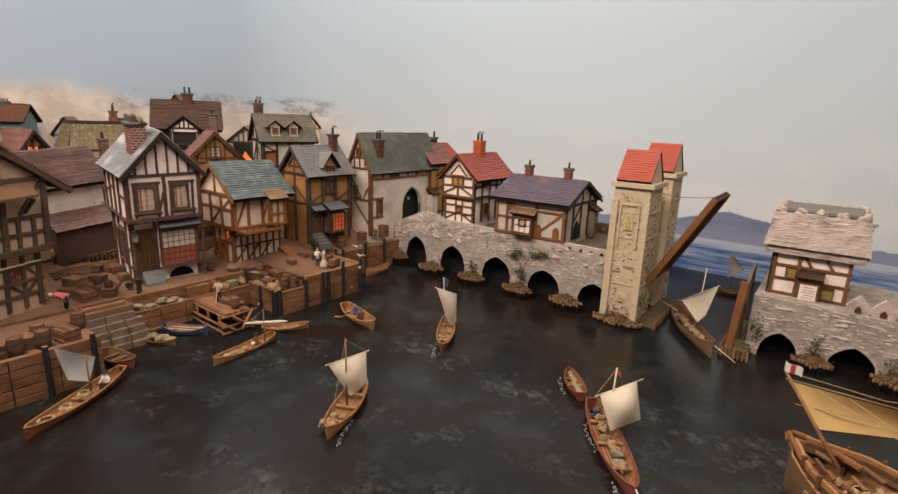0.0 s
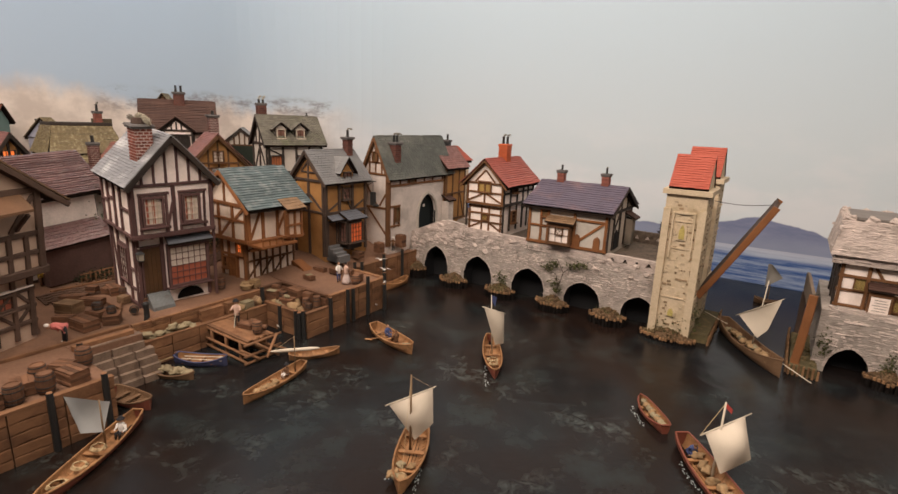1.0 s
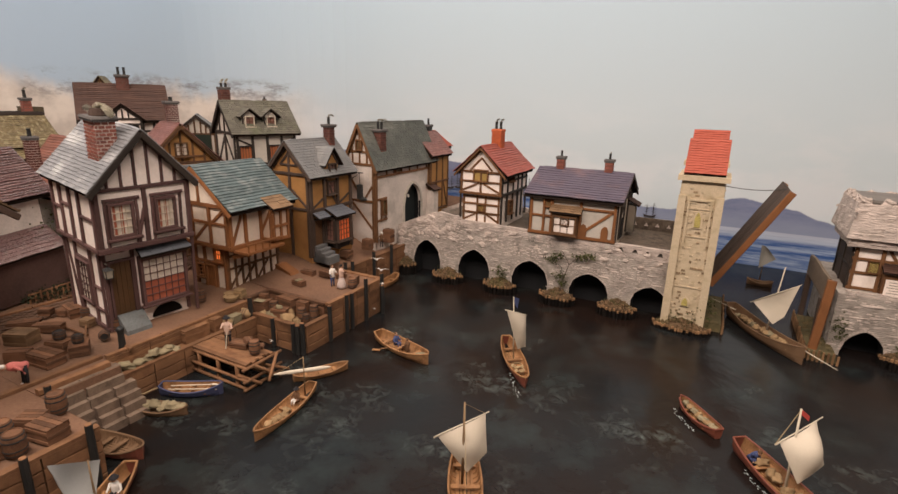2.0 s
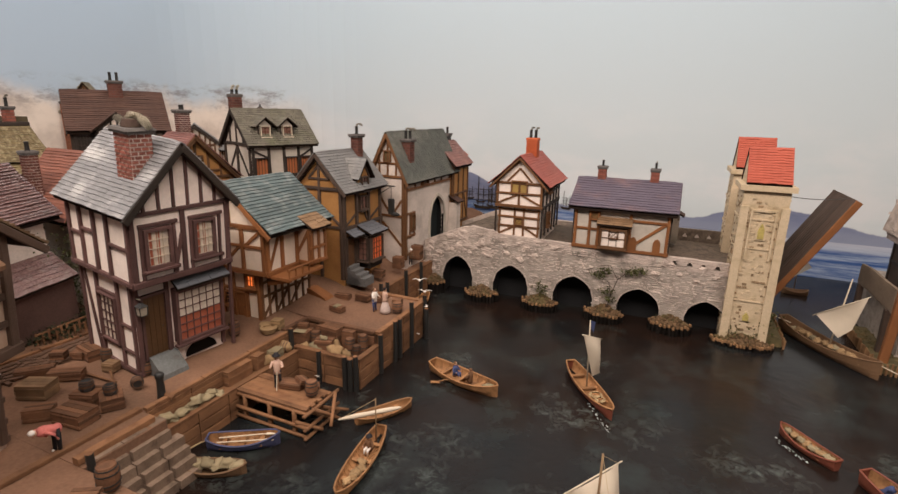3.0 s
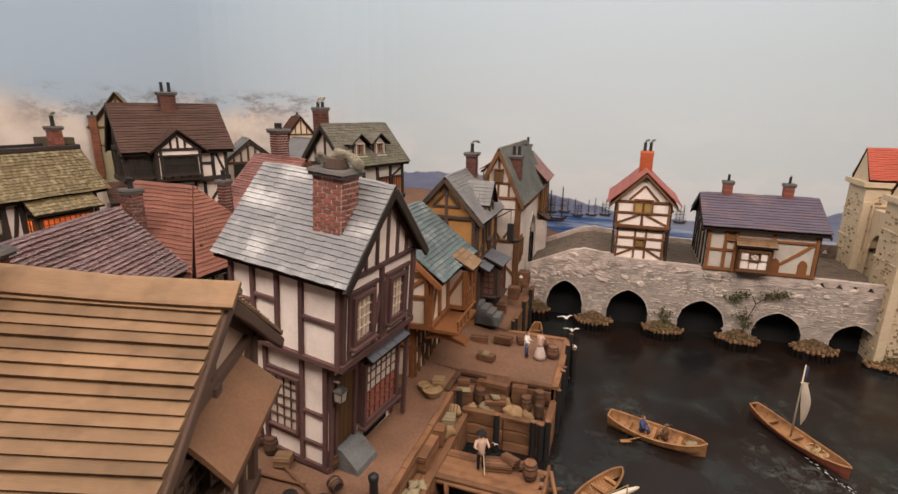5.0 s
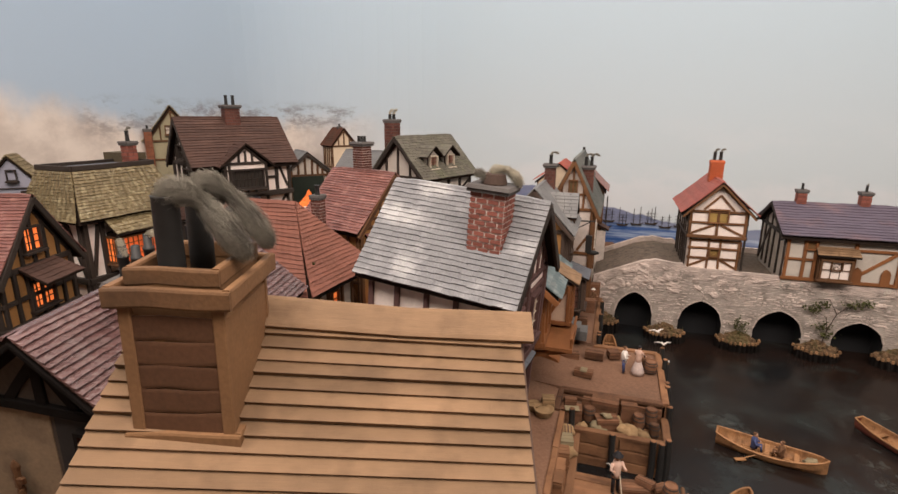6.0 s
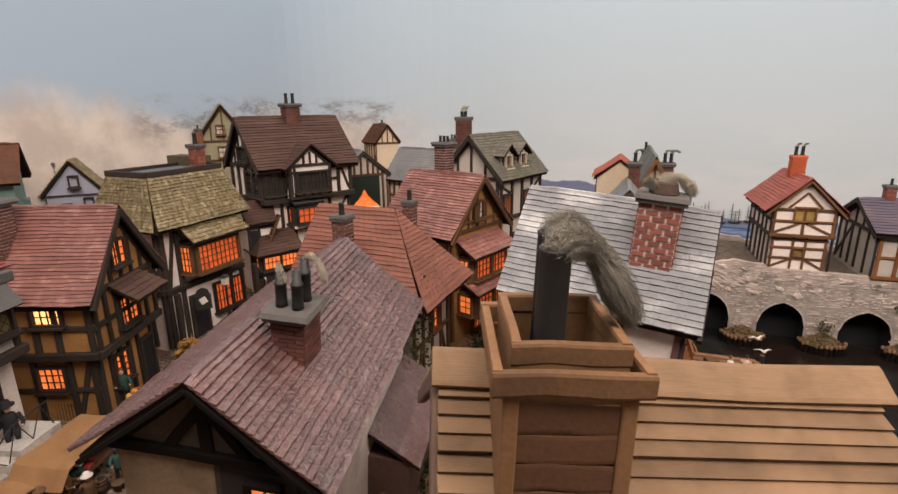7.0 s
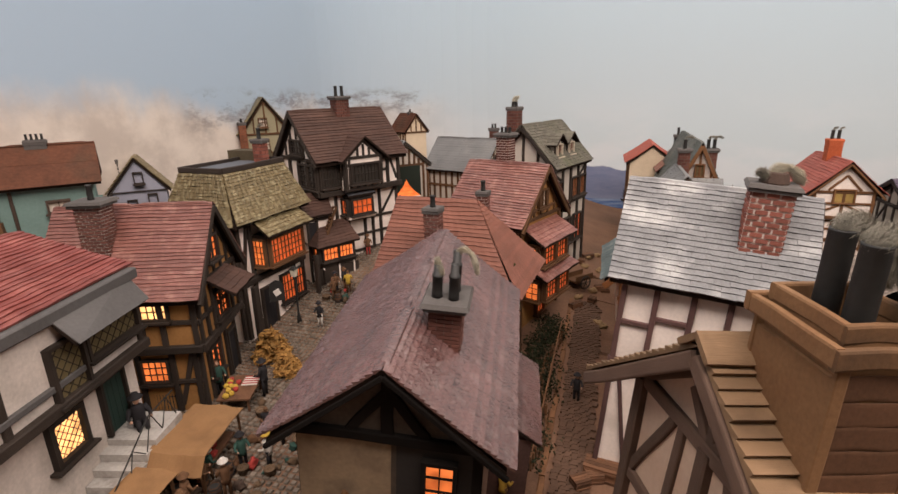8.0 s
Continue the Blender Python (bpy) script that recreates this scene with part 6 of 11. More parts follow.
# ---- drawbridge towers and the far bank ----
def tower_shaft(ob, u0, u1, v0, v1, top):
    g = Geo()
    w, d = u1 - u0, v1 - v0
    cu, cv = (u0 + u1) / 2, (v0 + v1) / 2
    g.box((cu, cv, top / 2 - 0.01), (w, d, top + 0.02))
    part("shaft", g.mesh("shaft", STONE_TAN), ob)
    # corner buttress strips and string courses
    for x in (u0 + 0.006, u1 - 0.006):
        g = Geo()
        g.box((x, v0 - 0.002, top * 0.45), (0.018, 0.010, top * 0.90), taper=0.9)
        part("buttress", g.mesh("buttress", STONE_TAN), ob)
    for z in (top * 0.30, top * 0.64, top * 0.82):
        g = Geo()
        g.box((cu, cv, z), (w + 0.005, d + 0.005, 0.003))
        part("string_course", g.mesh("string_course", STONE_TAN), ob)
    # blocks picked out in darker stone, and pale ones, uneven in their courses
    for material, name, n, seed in ((STONE_DK, "dark_block", 210, 5), (STONE_TAN, "pale_block", 260, 9)):
        g = Geo()
        r = random.Random(seed + int(v0 * 100))
        for _ in range(n):
            z = round(r.uniform(0.012, top - 0.02) / 0.008) * 0.008
            bw, bh = r.uniform(0.004, 0.010), r.uniform(0.0035, 0.0055)
            face = r.randrange(3)
            pr = r.uniform(0.001, 0.0024)
            if face == 0:
                g.box((r.uniform(u0 + 0.008, u1 - 0.008), v0, z), (bw, pr * 2, bh))
            elif face == 1:
                g.box((u1, r.uniform(v0 + 0.008, v1 - 0.008), z), (pr * 2, bw, bh))
            else:
                g.box((u0, r.uniform(v0 + 0.008, v1 - 0.008), z), (pr * 2, bw, bh))
        part(name, g.mesh(name, material), ob)["kind"] = "stuff"
    # recessed front panel with lancet windows
    for z, h in ((top * 0.70, 0.040), (top * 0.17, 0.022)):
        poly = [(-0.008, 0), (0.008, 0), (0.008, h * 0.55), (0.004, h * 0.85), (0, h), (-0.004, h * 0.85), (-0.008, h * 0.55)]
        g = Geo()
        g.prism([(x * 1.35, y * 1.12 - h * 0.05) for x, y in poly], 0.003, m=Matrix(((1, 0, 0, cu), (0, 0, -1, v0 - 0.0005), (0, 1, 0, z), (0, 0, 0, 1))))
        w1 = part("lancet", g.mesh("lancet", STONE_TAN), ob)
        g = Geo()
        g.prism([(x * 0.8, y * 0.9 + h * 0.04) for x, y in poly], 0.0045, m=Matrix(((1, 0, 0, cu), (0, 0, -1, v0 - 0.0005), (0, 1, 0, z), (0, 0, 0, 1))))
        part("pane", g.mesh("pane", PANE_YELLOW), w1)
    for x in (-0.024, 0.024):
        g = Geo()
        g.box((cu + x, v0 - 0.002, top * 0.72), (0.004, 0.006, top * 0.30))
        part("panel_edge", g.mesh("panel_edge", STONE_TAN), ob)
    g = Geo()
    g.box((cu, v0 - 0.002, top * 0.875), (0.052, 0.006, 0.004))
    part("panel_edge", g.mesh("panel_edge", STONE_TAN), ob)
    g = Geo()
    g.box((cu, cv, top + 0.004), (w + 0.018, d + 0.018, 0.012))
    part("cornice", g.mesh("cornice", STONE_TAN), ob)
    # steep red roof, its ridge along u, with stone gable ends
    zr = top + 0.010
    hgt = 0.078
    half = d / 2 - 0.004
    for s in (-1, 1):
        e = (cu - w / 2 + 0.002, cv + s * half, zr)
        lean_to(ob, (cu - w / 2 + 0.002, cv, zr + hgt), (cu + w / 2 - 0.002, cv, zr + hgt), (cu - w / 2 + 0.002, cv + s * half * 1.06, zr), (cu + w / 2 - 0.002, cv + s * half * 1.06, zr),
                RF_BRIGHT, 14, 13, th=0.0018, name="tower_roof", thick=0.003)
    for x in (u0 + 0.004, u1 - 0.008):
        g = Geo()
        g.prism([(cv - half, zr), (cv + half, zr), (cv, zr + hgt - 0.002)], 0.004, m=Matrix(((0, 0, 1, x), (1, 0, 0, 0), (0, 1, 0, 0), (0, 0, 0, 1))))
        part("gable", g.mesh("gable", STONE_TAN), ob)


def build_gate_towers():
    ob = thing("gate_tower", FRAME, "tan stone bridge tower with a steep bright red roof", "tower", "drawbridge towers")
    tower_shaft(ob, -0.466, -0.374, 1.338, 1.446, 0.372)
    ob = thing("gate_tower", FRAME, "tan stone bridge tower with a steep bright red roof", "tower", "drawbridge towers")
    tower_shaft(ob, -0.470, -0.378, 1.556, 1.662, 0.386)
    # the wall between them, with the way through
    ob = thing("gate_arch", FRAME, "tan stone wall with an archway between the two bridge towers", "archway")
    g = Geo()
    arch = arch_profile(1.501, 0.034, 0.235, 0.275, 8)
    pts = [(1.446, 0.0)] + [(x, max(z, 0.0)) for x, z in arch] + [(1.556, 0.0)]
    for a, b in zip(pts, pts[1:]):
        if abs(a[0] - b[0]) < 1e-6:
            continue
        vs = [(-0.445, a[0], a[1]), (-0.445, b[0], b[1]), (-0.445, b[0], 0.33), (-0.445, a[0], 0.33)]
        vs += [(-0.40, y, z) for x, y, z in vs]
        g.add(vs, [(0, 1, 2, 3), (7, 6, 5, 4), (0, 4, 5, 1), (3, 2, 6, 7)])
    part("wall", g.mesh("wall", STONE_TAN, weld=True), ob)
    # footing round the front tower
    island(-0.42, 1.338, 0.062, 0.030, 0.010, 30, "mossy tower footing ringed with wooden stakes")
    ob = thing("side_footing", FRAME, "mossy earth footing edged with stakes beside the tower", "pier footing", "pier footings")
    g = Geo()
    g.box((-0.352, 1.48, 0.004), (0.044, 0.24, 0.03), taper=0.9)
    part("earth", g.mesh("earth", MOSS), ob)
    one = Geo()
    one.tube([(0, 0, -0.02), (0, 0, 0.006)], [0.0024, 0.002], 6)
    me = one.mesh("stake", STAKE)
    for k in range(26):
        part("stake", me, ob, pose(-0.328, 1.355 + k * 0.0098, 0.016 + rnd.uniform(-0.003, 0.004), rnd.uniform(-6, 6), rnd.uniform(-6, 6), 0))


def build_drawbridge():
    """The raised leaf: planks on a frame, hinged at the tower's foot, with its cable."""
    a, tip = Vector((-0.3765, 0, 0.112)), Vector((-0.2425, 0, 0.357))
    ob = thing("drawbridge", FRAME, "half-raised brown wooden drawbridge leaf on a cable", "drawbridge")
    v0, v1 = 1.392, 1.579
    n = 12
    d = tip - a
    nrm = Vector((-d.z, 0, d.x)).normalized()
    for i in range(n):
        v = v0 + (v1 - v0) * (i + 0.5) / n
        bar(ob, (a.x, v, a.z), (tip.x, v, tip.z), (v1 - v0) / n - 0.0004, 0.005, TB_SOOT, nrm, "plank")
    for v in (v0 + 0.004, v1 - 0.004):
        o = nrm * -0.006
        bar(ob, (a.x + o.x, v, a.z + o.z), (tip.x + o.x, v, tip.z + o.z), 0.010, 0.016, TB_ORANGE, nrm, "side_beam")
    for q in (0.04, 0.5, 0.97):
        p = a + d * q - nrm * 0.006
        bar(ob, (p.x, v0, p.z), (p.x, v1, p.z), 0.010, 0.008, TB_BROWN, nrm, "cross_beam")
    g = Geo()
    path = [Vector((-0.372, 1.43, 0.352)).lerp(Vector((tip.x, 1.43, tip.z)), k / 8) - Vector((0, 0, 0.006 * math.sin(math.pi * k / 8))) for k in range(9)]
    g.tube(path, 0.0009, 5)
    part("cable", g.mesh("cable", IRON), ob)


def build_far_bank():
    v0 = 1.372
    arches = [(-0.052, 0.040, 0.012, 0.066), (0.085, 0.046, 0.012, 0.070), (0.235, 0.046, 0.012, 0.070), (0.385, 0.046, 0.012, 0.070)]
    ob = thing("far_bridge", FRAME, "rough white-grey stone bridge end with pointed arches on the far bank", "bridge")

    def top(u):
        return 0.158 if u < 0.02 else 0.146

    g = Geo()
    pierced_wall(-0.118, 0.75, v0, 1.66, lambda u: 0.145, arches, g)
    # arch linings near-black again, with the shade in their colour
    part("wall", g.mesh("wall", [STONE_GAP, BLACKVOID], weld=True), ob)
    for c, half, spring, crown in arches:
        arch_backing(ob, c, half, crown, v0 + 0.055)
    voussoirs(ob, v0, arches, STONE)
    grown = [(c, h + 0.002, s, cr + 0.002) for c, h, s, cr in arches]
    stone_face(ob, -0.118, 0.45, v0, 0.004, top, grown, STONE, course=0.0062, seed=8)
    # rough merlons and pierced parapet past the house
    for k in range(9):
        u = 0.075 + 0.043 * k
        g = Geo()
        prof = [(-0.020, 0), (0.020, 0), (0.022, 0.014), (0.010, 0.030), (0.0, 0.040), (-0.010, 0.030), (-0.022, 0.014)]
        g.prism(prof, 0.016, m=Matrix(((1, 0, 0, u), (0, 0, 1, v0 + 0.006), (0, 1, 0, 0.145), (0, 0, 0, 1))))
        part("merlon", g.mesh("merlon", STONE), ob)
        g = Geo()
        g.prism([(-0.006, 0), (0.006, 0), (0.006, 0.008), (0, 0.016), (-0.006, 0.008)], 0.020, m=Matrix(((1, 0, 0, u), (0, 0, 1, v0 + 0.004), (0, 1, 0, 0.148), (0, 0, 0, 1))))
        part("loophole", g.mesh("loophole", mat("loophole_red_brown", (0.10, 0.03, 0.02), 0.9, 0.4) if k == 0 else bpy.data.materials["loophole_red_brown"]), ob)
    for c in (0.016, 0.160, 0.310):
        island(c, v0, 0.036, 0.034, 0.018)
    # landing stage with its posts
    ob = thing("landing", FRAME, "mossy landing footing edged with dark stakes at the bridge end", "pier footing", "pier footings")
    g = Geo()
    g.box((-0.132, 1.44, 0.002), (0.056, 0.26, 0.03), taper=0.92)
    for k in range(40):
        g.lump((-0.132 + rnd.uniform(-0.024, 0.024), 1.315 + rnd.uniform(0, 0.22), 0.017), (0.006, 0.006, 0.005), rough=0.3, n=6, seed=k)
    part("earth", g.mesh("earth", MOSS), ob)
    one = Geo()
    one.tube([(0, 0, -0.02), (0, 0, 0.008)], [0.0026, 0.0022], 6)
    me = one.mesh("stake", STAKE)
    for k in range(26):
        part("stake", me, ob, pose(-0.163, 1.315 + k * 0.0098, 0.016 + rnd.uniform(-0.003, 0.004), 0, 0, 0))
    for k in range(7):
        part("stake", me, ob, pose(-0.158 + 0.009 * k, 1.307, 0.016 + rnd.uniform(-0.003, 0.004), 0, 0, 0))
    post = thing("timber_post", FRAME, "stout orange-brown timber gate post", "post", "bridge gate posts")
    bar(post, (-0.150, 1.338, 0.0), (-0.138, 1.352, 0.176), 0.017, 0.014, TB_ORANGE, (0, -1, 0), "post")
    board = thing("side_board", FRAME, "broad weathered grey plank side of the broken bridge end", "plank")
    bar(board, (-0.136, 1.385, 0.143), (-0.146, 1.590, 0.151), 0.054, 0.008, mat("wood_weathered", (0.19, 0.14, 0.10), 0.9, 0.5, grain="unit", fine=900, bump=0.6), (-1, 0, 0), "plank")
    bar(board, (-0.140, 1.400, 0.0), (-0.140, 1.400, 0.118), 0.014, 0.012, TB_SOOT, (-1, 0, 0), "prop")
    bar(board, (-0.146, 1.575, 0.0), (-0.146, 1.575, 0.126), 0.014, 0.012, TB_SOOT, (-1, 0, 0), "prop")

    # half-timbered gate chamber under a heavy ruined stone top
    h = thing("gate_chamber", at(-0.022, 1.500, 0.145), "white half-timbered chamber under a crumbling crenellated stone top", "gatehouse")
    g = Geo()
    g.box((0, 0, 0.05), (0.150, 0.150, 0.11))
    part("wall", g.mesh("wall", PL_WHITE), h)
    f = Face(h, (-0.075, -0.075, 0), (1, 0, 0), (0, -1, 0), 0.150)
    T = TB_WARM
    f.posts((0.004, 0.052, 0.146), 0.0, 0.100, 0.007, T, 0.006)
    for z in (0.004, 0.040, 0.072, 0.100):
        f.rail(z, 0.006, T)
    f.bar(0.060, 0.100, 0.078, 0.072, 0.006, T)
    f.bar(0.100, 0.100, 0.118, 0.072, 0.006, T)
    f.bar(0.100, 0.006, 0.100, 0.040, 0.005, T)
    f.window(0.030, 0.044, 0.018, 0.026, PANE_YELLOW, T, 3, 3, 0.002, lattice=True, sill=False)
    f.window(0.104, 0.008, 0.020, 0.026, PANE_YELLOW, T, 3, 3, 0.002, lattice=True, sill=False)
    g = Geo()
    g.box(f.p(0.078, 0.022, 0.010), (0.042, 0.022, 0.050))
    part("oriel", g.mesh("oriel", TB_WARM), h)
    g = Geo()
    g.box(f.p(0.078, 0.020, 0.0215), (0.033, 0.0014, 0.036))
    sign = part("sign_board", g.mesh("sign_board", PL_WHITE), h, None, "white board with lines of faded writing")
    for k in range(5):
        g = Geo()
        g.box(f.p(0.078 + 0.002 * (k % 2), 0.032 - 0.006 * k, 0.0226), (0.020 + 0.003 * (k % 3), 0.0008, 0.0012))
        part("text_line", g.mesh("text_line", PL_DIRTY), sign)
    lean_to(h, f.p(0.053, 0.062, 0), f.p(0.104, 0.062, 0), f.p(0.053, 0.050, 0.028), f.p(0.104, 0.050, 0.028), RF_BROWN, 4, 4)
    f = Face(h, (-0.075, 0.075, 0), (0, -1, 0), (-1, 0, 0), 0.150)
    f.posts((0.004, 0.075, 0.146), 0.0, 0.100, 0.008, TB_BLACK, 0.006)
    f.rail(0.100, 0.007, TB_BLACK)
    f.rail(0.050, 0.007, TB_BLACK)
    g = Geo()
    g.box((-0.0762, 0, 0.05), (0.0016, 0.138, 0.098))
    part("boarding", g.mesh("boarding", TB_SOOT), h, None, "dark weathered boarding")
    g = Geo()
    g.box((0, 0.0, 0.112), (0.182, 0.182, 0.022))
    part("stone_band", g.mesh("stone_band", STONE), h)
    g = Geo()
    g.box((0, 0, 0.158), (0.200, 0.200, 0.076), taper=0.88)
    part("stone_top", g.mesh("stone_top", STONE), h)
    g = Geo()
    g.box((0, 0, 0.2015), (0.160, 0.160, 0.006))
    part("flat_roof", g.mesh("flat_roof", mat("gate_roof_grey", (0.17, 0.15, 0.135), 0.9, 0.35)), h)
    kinds = stone_kinds(STONE)
    g = Geo()
    r = random.Random(4)
    for side in range(4):
        rot = Matrix.Rotation(side * math.pi / 2, 4, "Z")
        for _ in range(46):
            z = r.choice((0.105, 0.111, 0.117)) if r.random() < 0.2 else r.uniform(0.124, 0.194)
            x = r.uniform(-0.088, 0.088)
            y = -0.0915 if z < 0.122 else -0.0995 + (z - 0.12) * 0.155
            vs, fs = kinds[r.randrange(6)]
            m = rot @ Matrix.Translation((x, y, z)) @ Matrix.Diagonal((r.uniform(0.014, 0.045), r.uniform(0.0008, 0.0024), r.uniform(0.006, 0.014), 1))
            g.add([m @ Vector(p) for p in vs], fs)
    part("stonework", g.mesh("stonework", STONE), h)["kind"] = "stuff"
    for side in range(4):
        rot = Matrix.Rotation(side * math.pi / 2, 4, "Z")
        for k in range(5):
            g = Geo()
            g.lump((0, 0, 0), (0.0125, 0.007, 0.0095), rough=0.3, n=9, seed=side * 7 + k)
            part("merlon", g.mesh("merlon", STONE), h, rot @ Matrix.Translation((-0.076 + k * 0.038, -0.081, 0.199)))


build_gate_towers()
build_drawbridge()
build_far_bank()


# ---- the town behind ----
def near_house():
    h = House("large peach half-timbered house with a tan boarded roof", at(-1.3332, 0.2662, 0.0915, 21.7, 5.1, 0.4), 0.182, 0.176, 0.282, 0.344, PL_PEACH, WOOD_TAN,
              over=0.046, end=0.013, back_over=0.022, rows=20, cols=1, single=-1, piece="roof_board", th=0.0042, roof_th=0.006, ragged=0.06, jetty=0.018, jetty_z=0.130, jsides=0.012)
    T = mat("timber_umber", (0.098, 0.060, 0.043), 0.8, 0.5, grain="unit", fine=900, bump=0.5, obj=0.5)
    h.barge(T, 0.010, 0.005, back=True)
    bar(h.roof, (h.x0 + 0.008, -0.007, 0.3545), (h.x1 - 0.004, -0.007, 0.3545), 0.020, 0.004, WOOD_TAN, (0, -0.6, 0.8), "ridge_board")
    bar(h.roof, (h.x0 + 0.004, 0.008, 0.3535), (h.x1 - 0.004, 0.008, 0.3535), 0.018, 0.004, WOOD_TAN, (0, 0.6, 0.8), "ridge_board")
    F, B, F0, R, R0 = h.F, h.B, h.F0, h.R, h.R0
    for fc in (F, B):
        h.gable(fc, T, 2, 0.008, 0.284)
        fc.posts((0.005, 0.088, 0.171), 0.130, 0.284, 0.011, T, 0.008)
        fc.rail(0.134, 0.014, T, 0.010)
        fc.rail(0.205, 0.009, T)
    # the gable towards the lane: raking struts and a dark board leaning in the frame
    B.posts((0.005, 0.088, 0.171), 0.0, 0.130, 0.011, T, 0.008)
    for a, za, b, zb in ((0.010, 0.210, 0.050, 0.280), (0.110, 0.280, 0.135, 0.142), (0.140, 0.278, 0.168, 0.150), (0.055, 0.142, 0.060, 0.280), (0.088, 0.284, 0.062, 0.312), (0.088, 0.284, 0.114, 0.312)):
        B.bar(a, za, b, zb, 0.0075, T)
    B.bar(0.128, 0.150, 0.138, 0.232, 0.026, T, 0.006, "leaning_board")
    # the water side: storeys of small panels stepping out over one another
    F.posts((0.045, 0.115, 0.145), 0.140, 0.205, 0.008, T, 0.006)
    F.bar(0.120, 0.210, 0.165, 0.275, 0.008, T)
    F.bar(0.050, 0.142, 0.084, 0.200, 0.007, T)
    F.rail(0.170, 0.008, T)
    F.window(0.020, 0.218, 0.045, 0.040, GLASS_DK, T, 3, 3, 0.004)
    for q in (0.006, 0.045, 0.080, 0.115, 0.146):
        F0.bar(q, 0.0, q, 0.128, 0.008, T, 0.006)
    for z in (0.030, 0.062, 0.096):
        F0.rail(z, 0.008, T)
    for a, b in ((0.010, 0.042), (0.112, 0.084), (0.120, 0.144)):
        F0.bar(a, 0.034, b, 0.060, 0.006, T)
        F0.bar(b, 0.066, a, 0.094, 0.006, T)
    F0.bar(0.004, 0.101, 0.150, 0.101, 0.003, PL_WHITE, 0.009, "sill_board")
    F0.window(0.086, 0.068, 0.024, 0.024, GLASS_RED, T, 2, 2, 0.003)
    R.posts((0.005, 0.060, 0.120, 0.177), 0.130, 0.284, 0.009, T, 0.007)
    R.rail(0.134, 0.012, T, 0.009)
    R.rail(0.205, 0.008, T)
    R.bar(0.010, 0.142, 0.055, 0.200, 0.007, T)
    R.window(0.070, 0.215, 0.034, 0.045, GLASS_DK, T, 3, 3, 0.003)
    timber_side(R0, 0.0, 0.128, T, 5, (0.06,), 0.007)
    # the plain tan pent roof on the water side
    g = Geo()
    a = [(0.000, -0.052, 0.274), (0.000, 0.054, 0.276), (0.018, 0.052, 0.266), (0.036, 0.050, 0.254), (0.036, -0.060, 0.250), (0.018, -0.056, 0.263)]
    b = [(x, y, z + 0.005) for x, y, z in a]
    g.add(a + b, [(0, 5, 2, 1), (5, 4, 3, 2), (6, 7, 8, 11), (11, 8, 9, 10)] + [(i, (i + 1) % 6, 6 + (i + 1) % 6, 6 + i) for i in range(6)])
    part("canopy", g.mesh("canopy", mat("canopy_board", (0.175, 0.092, 0.050), 0.8, 0.35, fine=380, stain=(0.12, 0.07, 0.04), amount=0.5)), h.ob, None, "plain tan board canopy")
    for y in (-0.042, 0.042):
        bar(h.ob, (0.003, y, 0.215), (0.032, y, 0.249), 0.006, 0.006, T, (0, 1, 0), "bracket")
    # boxed wooden chimney astride the slope nearest the ridge
    cx, cy, w, d = -0.1435, -0.058, 0.047, 0.054
    g = Geo()
    g.box((cx, cy, 0.335), (w, d, 0.108))
    ch = part("chimney", g.mesh("chimney", WOOD_BOX), h.ob, h.ob.matrix_basis.inverted() @ at(-1.3319, 0.2863, 0.0845, 18.5, 1.7, 1.0), "square boarded chimney stack")
    for c, sz in (((cx - w / 2 + 0.004, cy, 0.399), (0.003, d - 0.005, 0.022)), ((cx + w / 2 - 0.004, cy, 0.399), (0.003, d - 0.005, 0.022)),
                  ((cx, cy - d / 2 + 0.004, 0.399), (w - 0.011, 0.003, 0.022)), ((cx, cy + d / 2 - 0.004, 0.399), (w - 0.011, 0.003, 0.022))):
        g = Geo()
        g.box(c, sz)
        part("rim_board", g.mesh("rim_board", WOOD_BOX), ch)
    for sx in (-1, 1):
        for sy in (-1, 1):
            bar(ch, (cx + sx * (w / 2 - 0.002), cy + sy * (d / 2 + 0.0005), 0.275), (cx + sx * (w / 2 - 0.002), cy + sy * (d / 2 + 0.0005), 0.397), 0.006, 0.003, WOOD_BOX, (0, sy, 0), "corner_strip")
    for z, e, t, m in ((0.326, 0.0020, 0.010, WOOD_BOX), (0.4005, 0.0030, 0.0095, WOOD_CHAR), (0.4085, -0.0040, 0.0085, WOOD_CHAR)):
        for sx in (-1, 1):
            bar(ch, (cx + sx * (w / 2 + e), cy - d / 2 - e, z), (cx + sx * (w / 2 + e), cy + d / 2 + e, z), t, 0.004, WOOD_BOX, (sx, 0, 0), "band")
            bar(ch, (cx - w / 2 - e - 0.002, cy + sx * (d / 2 + e), z), (cx + w / 2 + e + 0.002, cy + sx * (d / 2 + e), z), t, 0.004, m if sx < 0 else WOOD_BOX, (0, sx, 0), "band")
    bar(ch, (cx - w / 2 - 0.003, cy - d / 2 - 0.002, 0.2850), (cx + w / 2 + 0.003, cy - d / 2 - 0.002, 0.2850), 0.010, 0.006, WOOD_BOX, (0, -1, 0), "base_board")
    # front boards take the darker wood, with the face's shade in its colour
    for k in range(9):
        z = 0.285 + 0.0125 * k
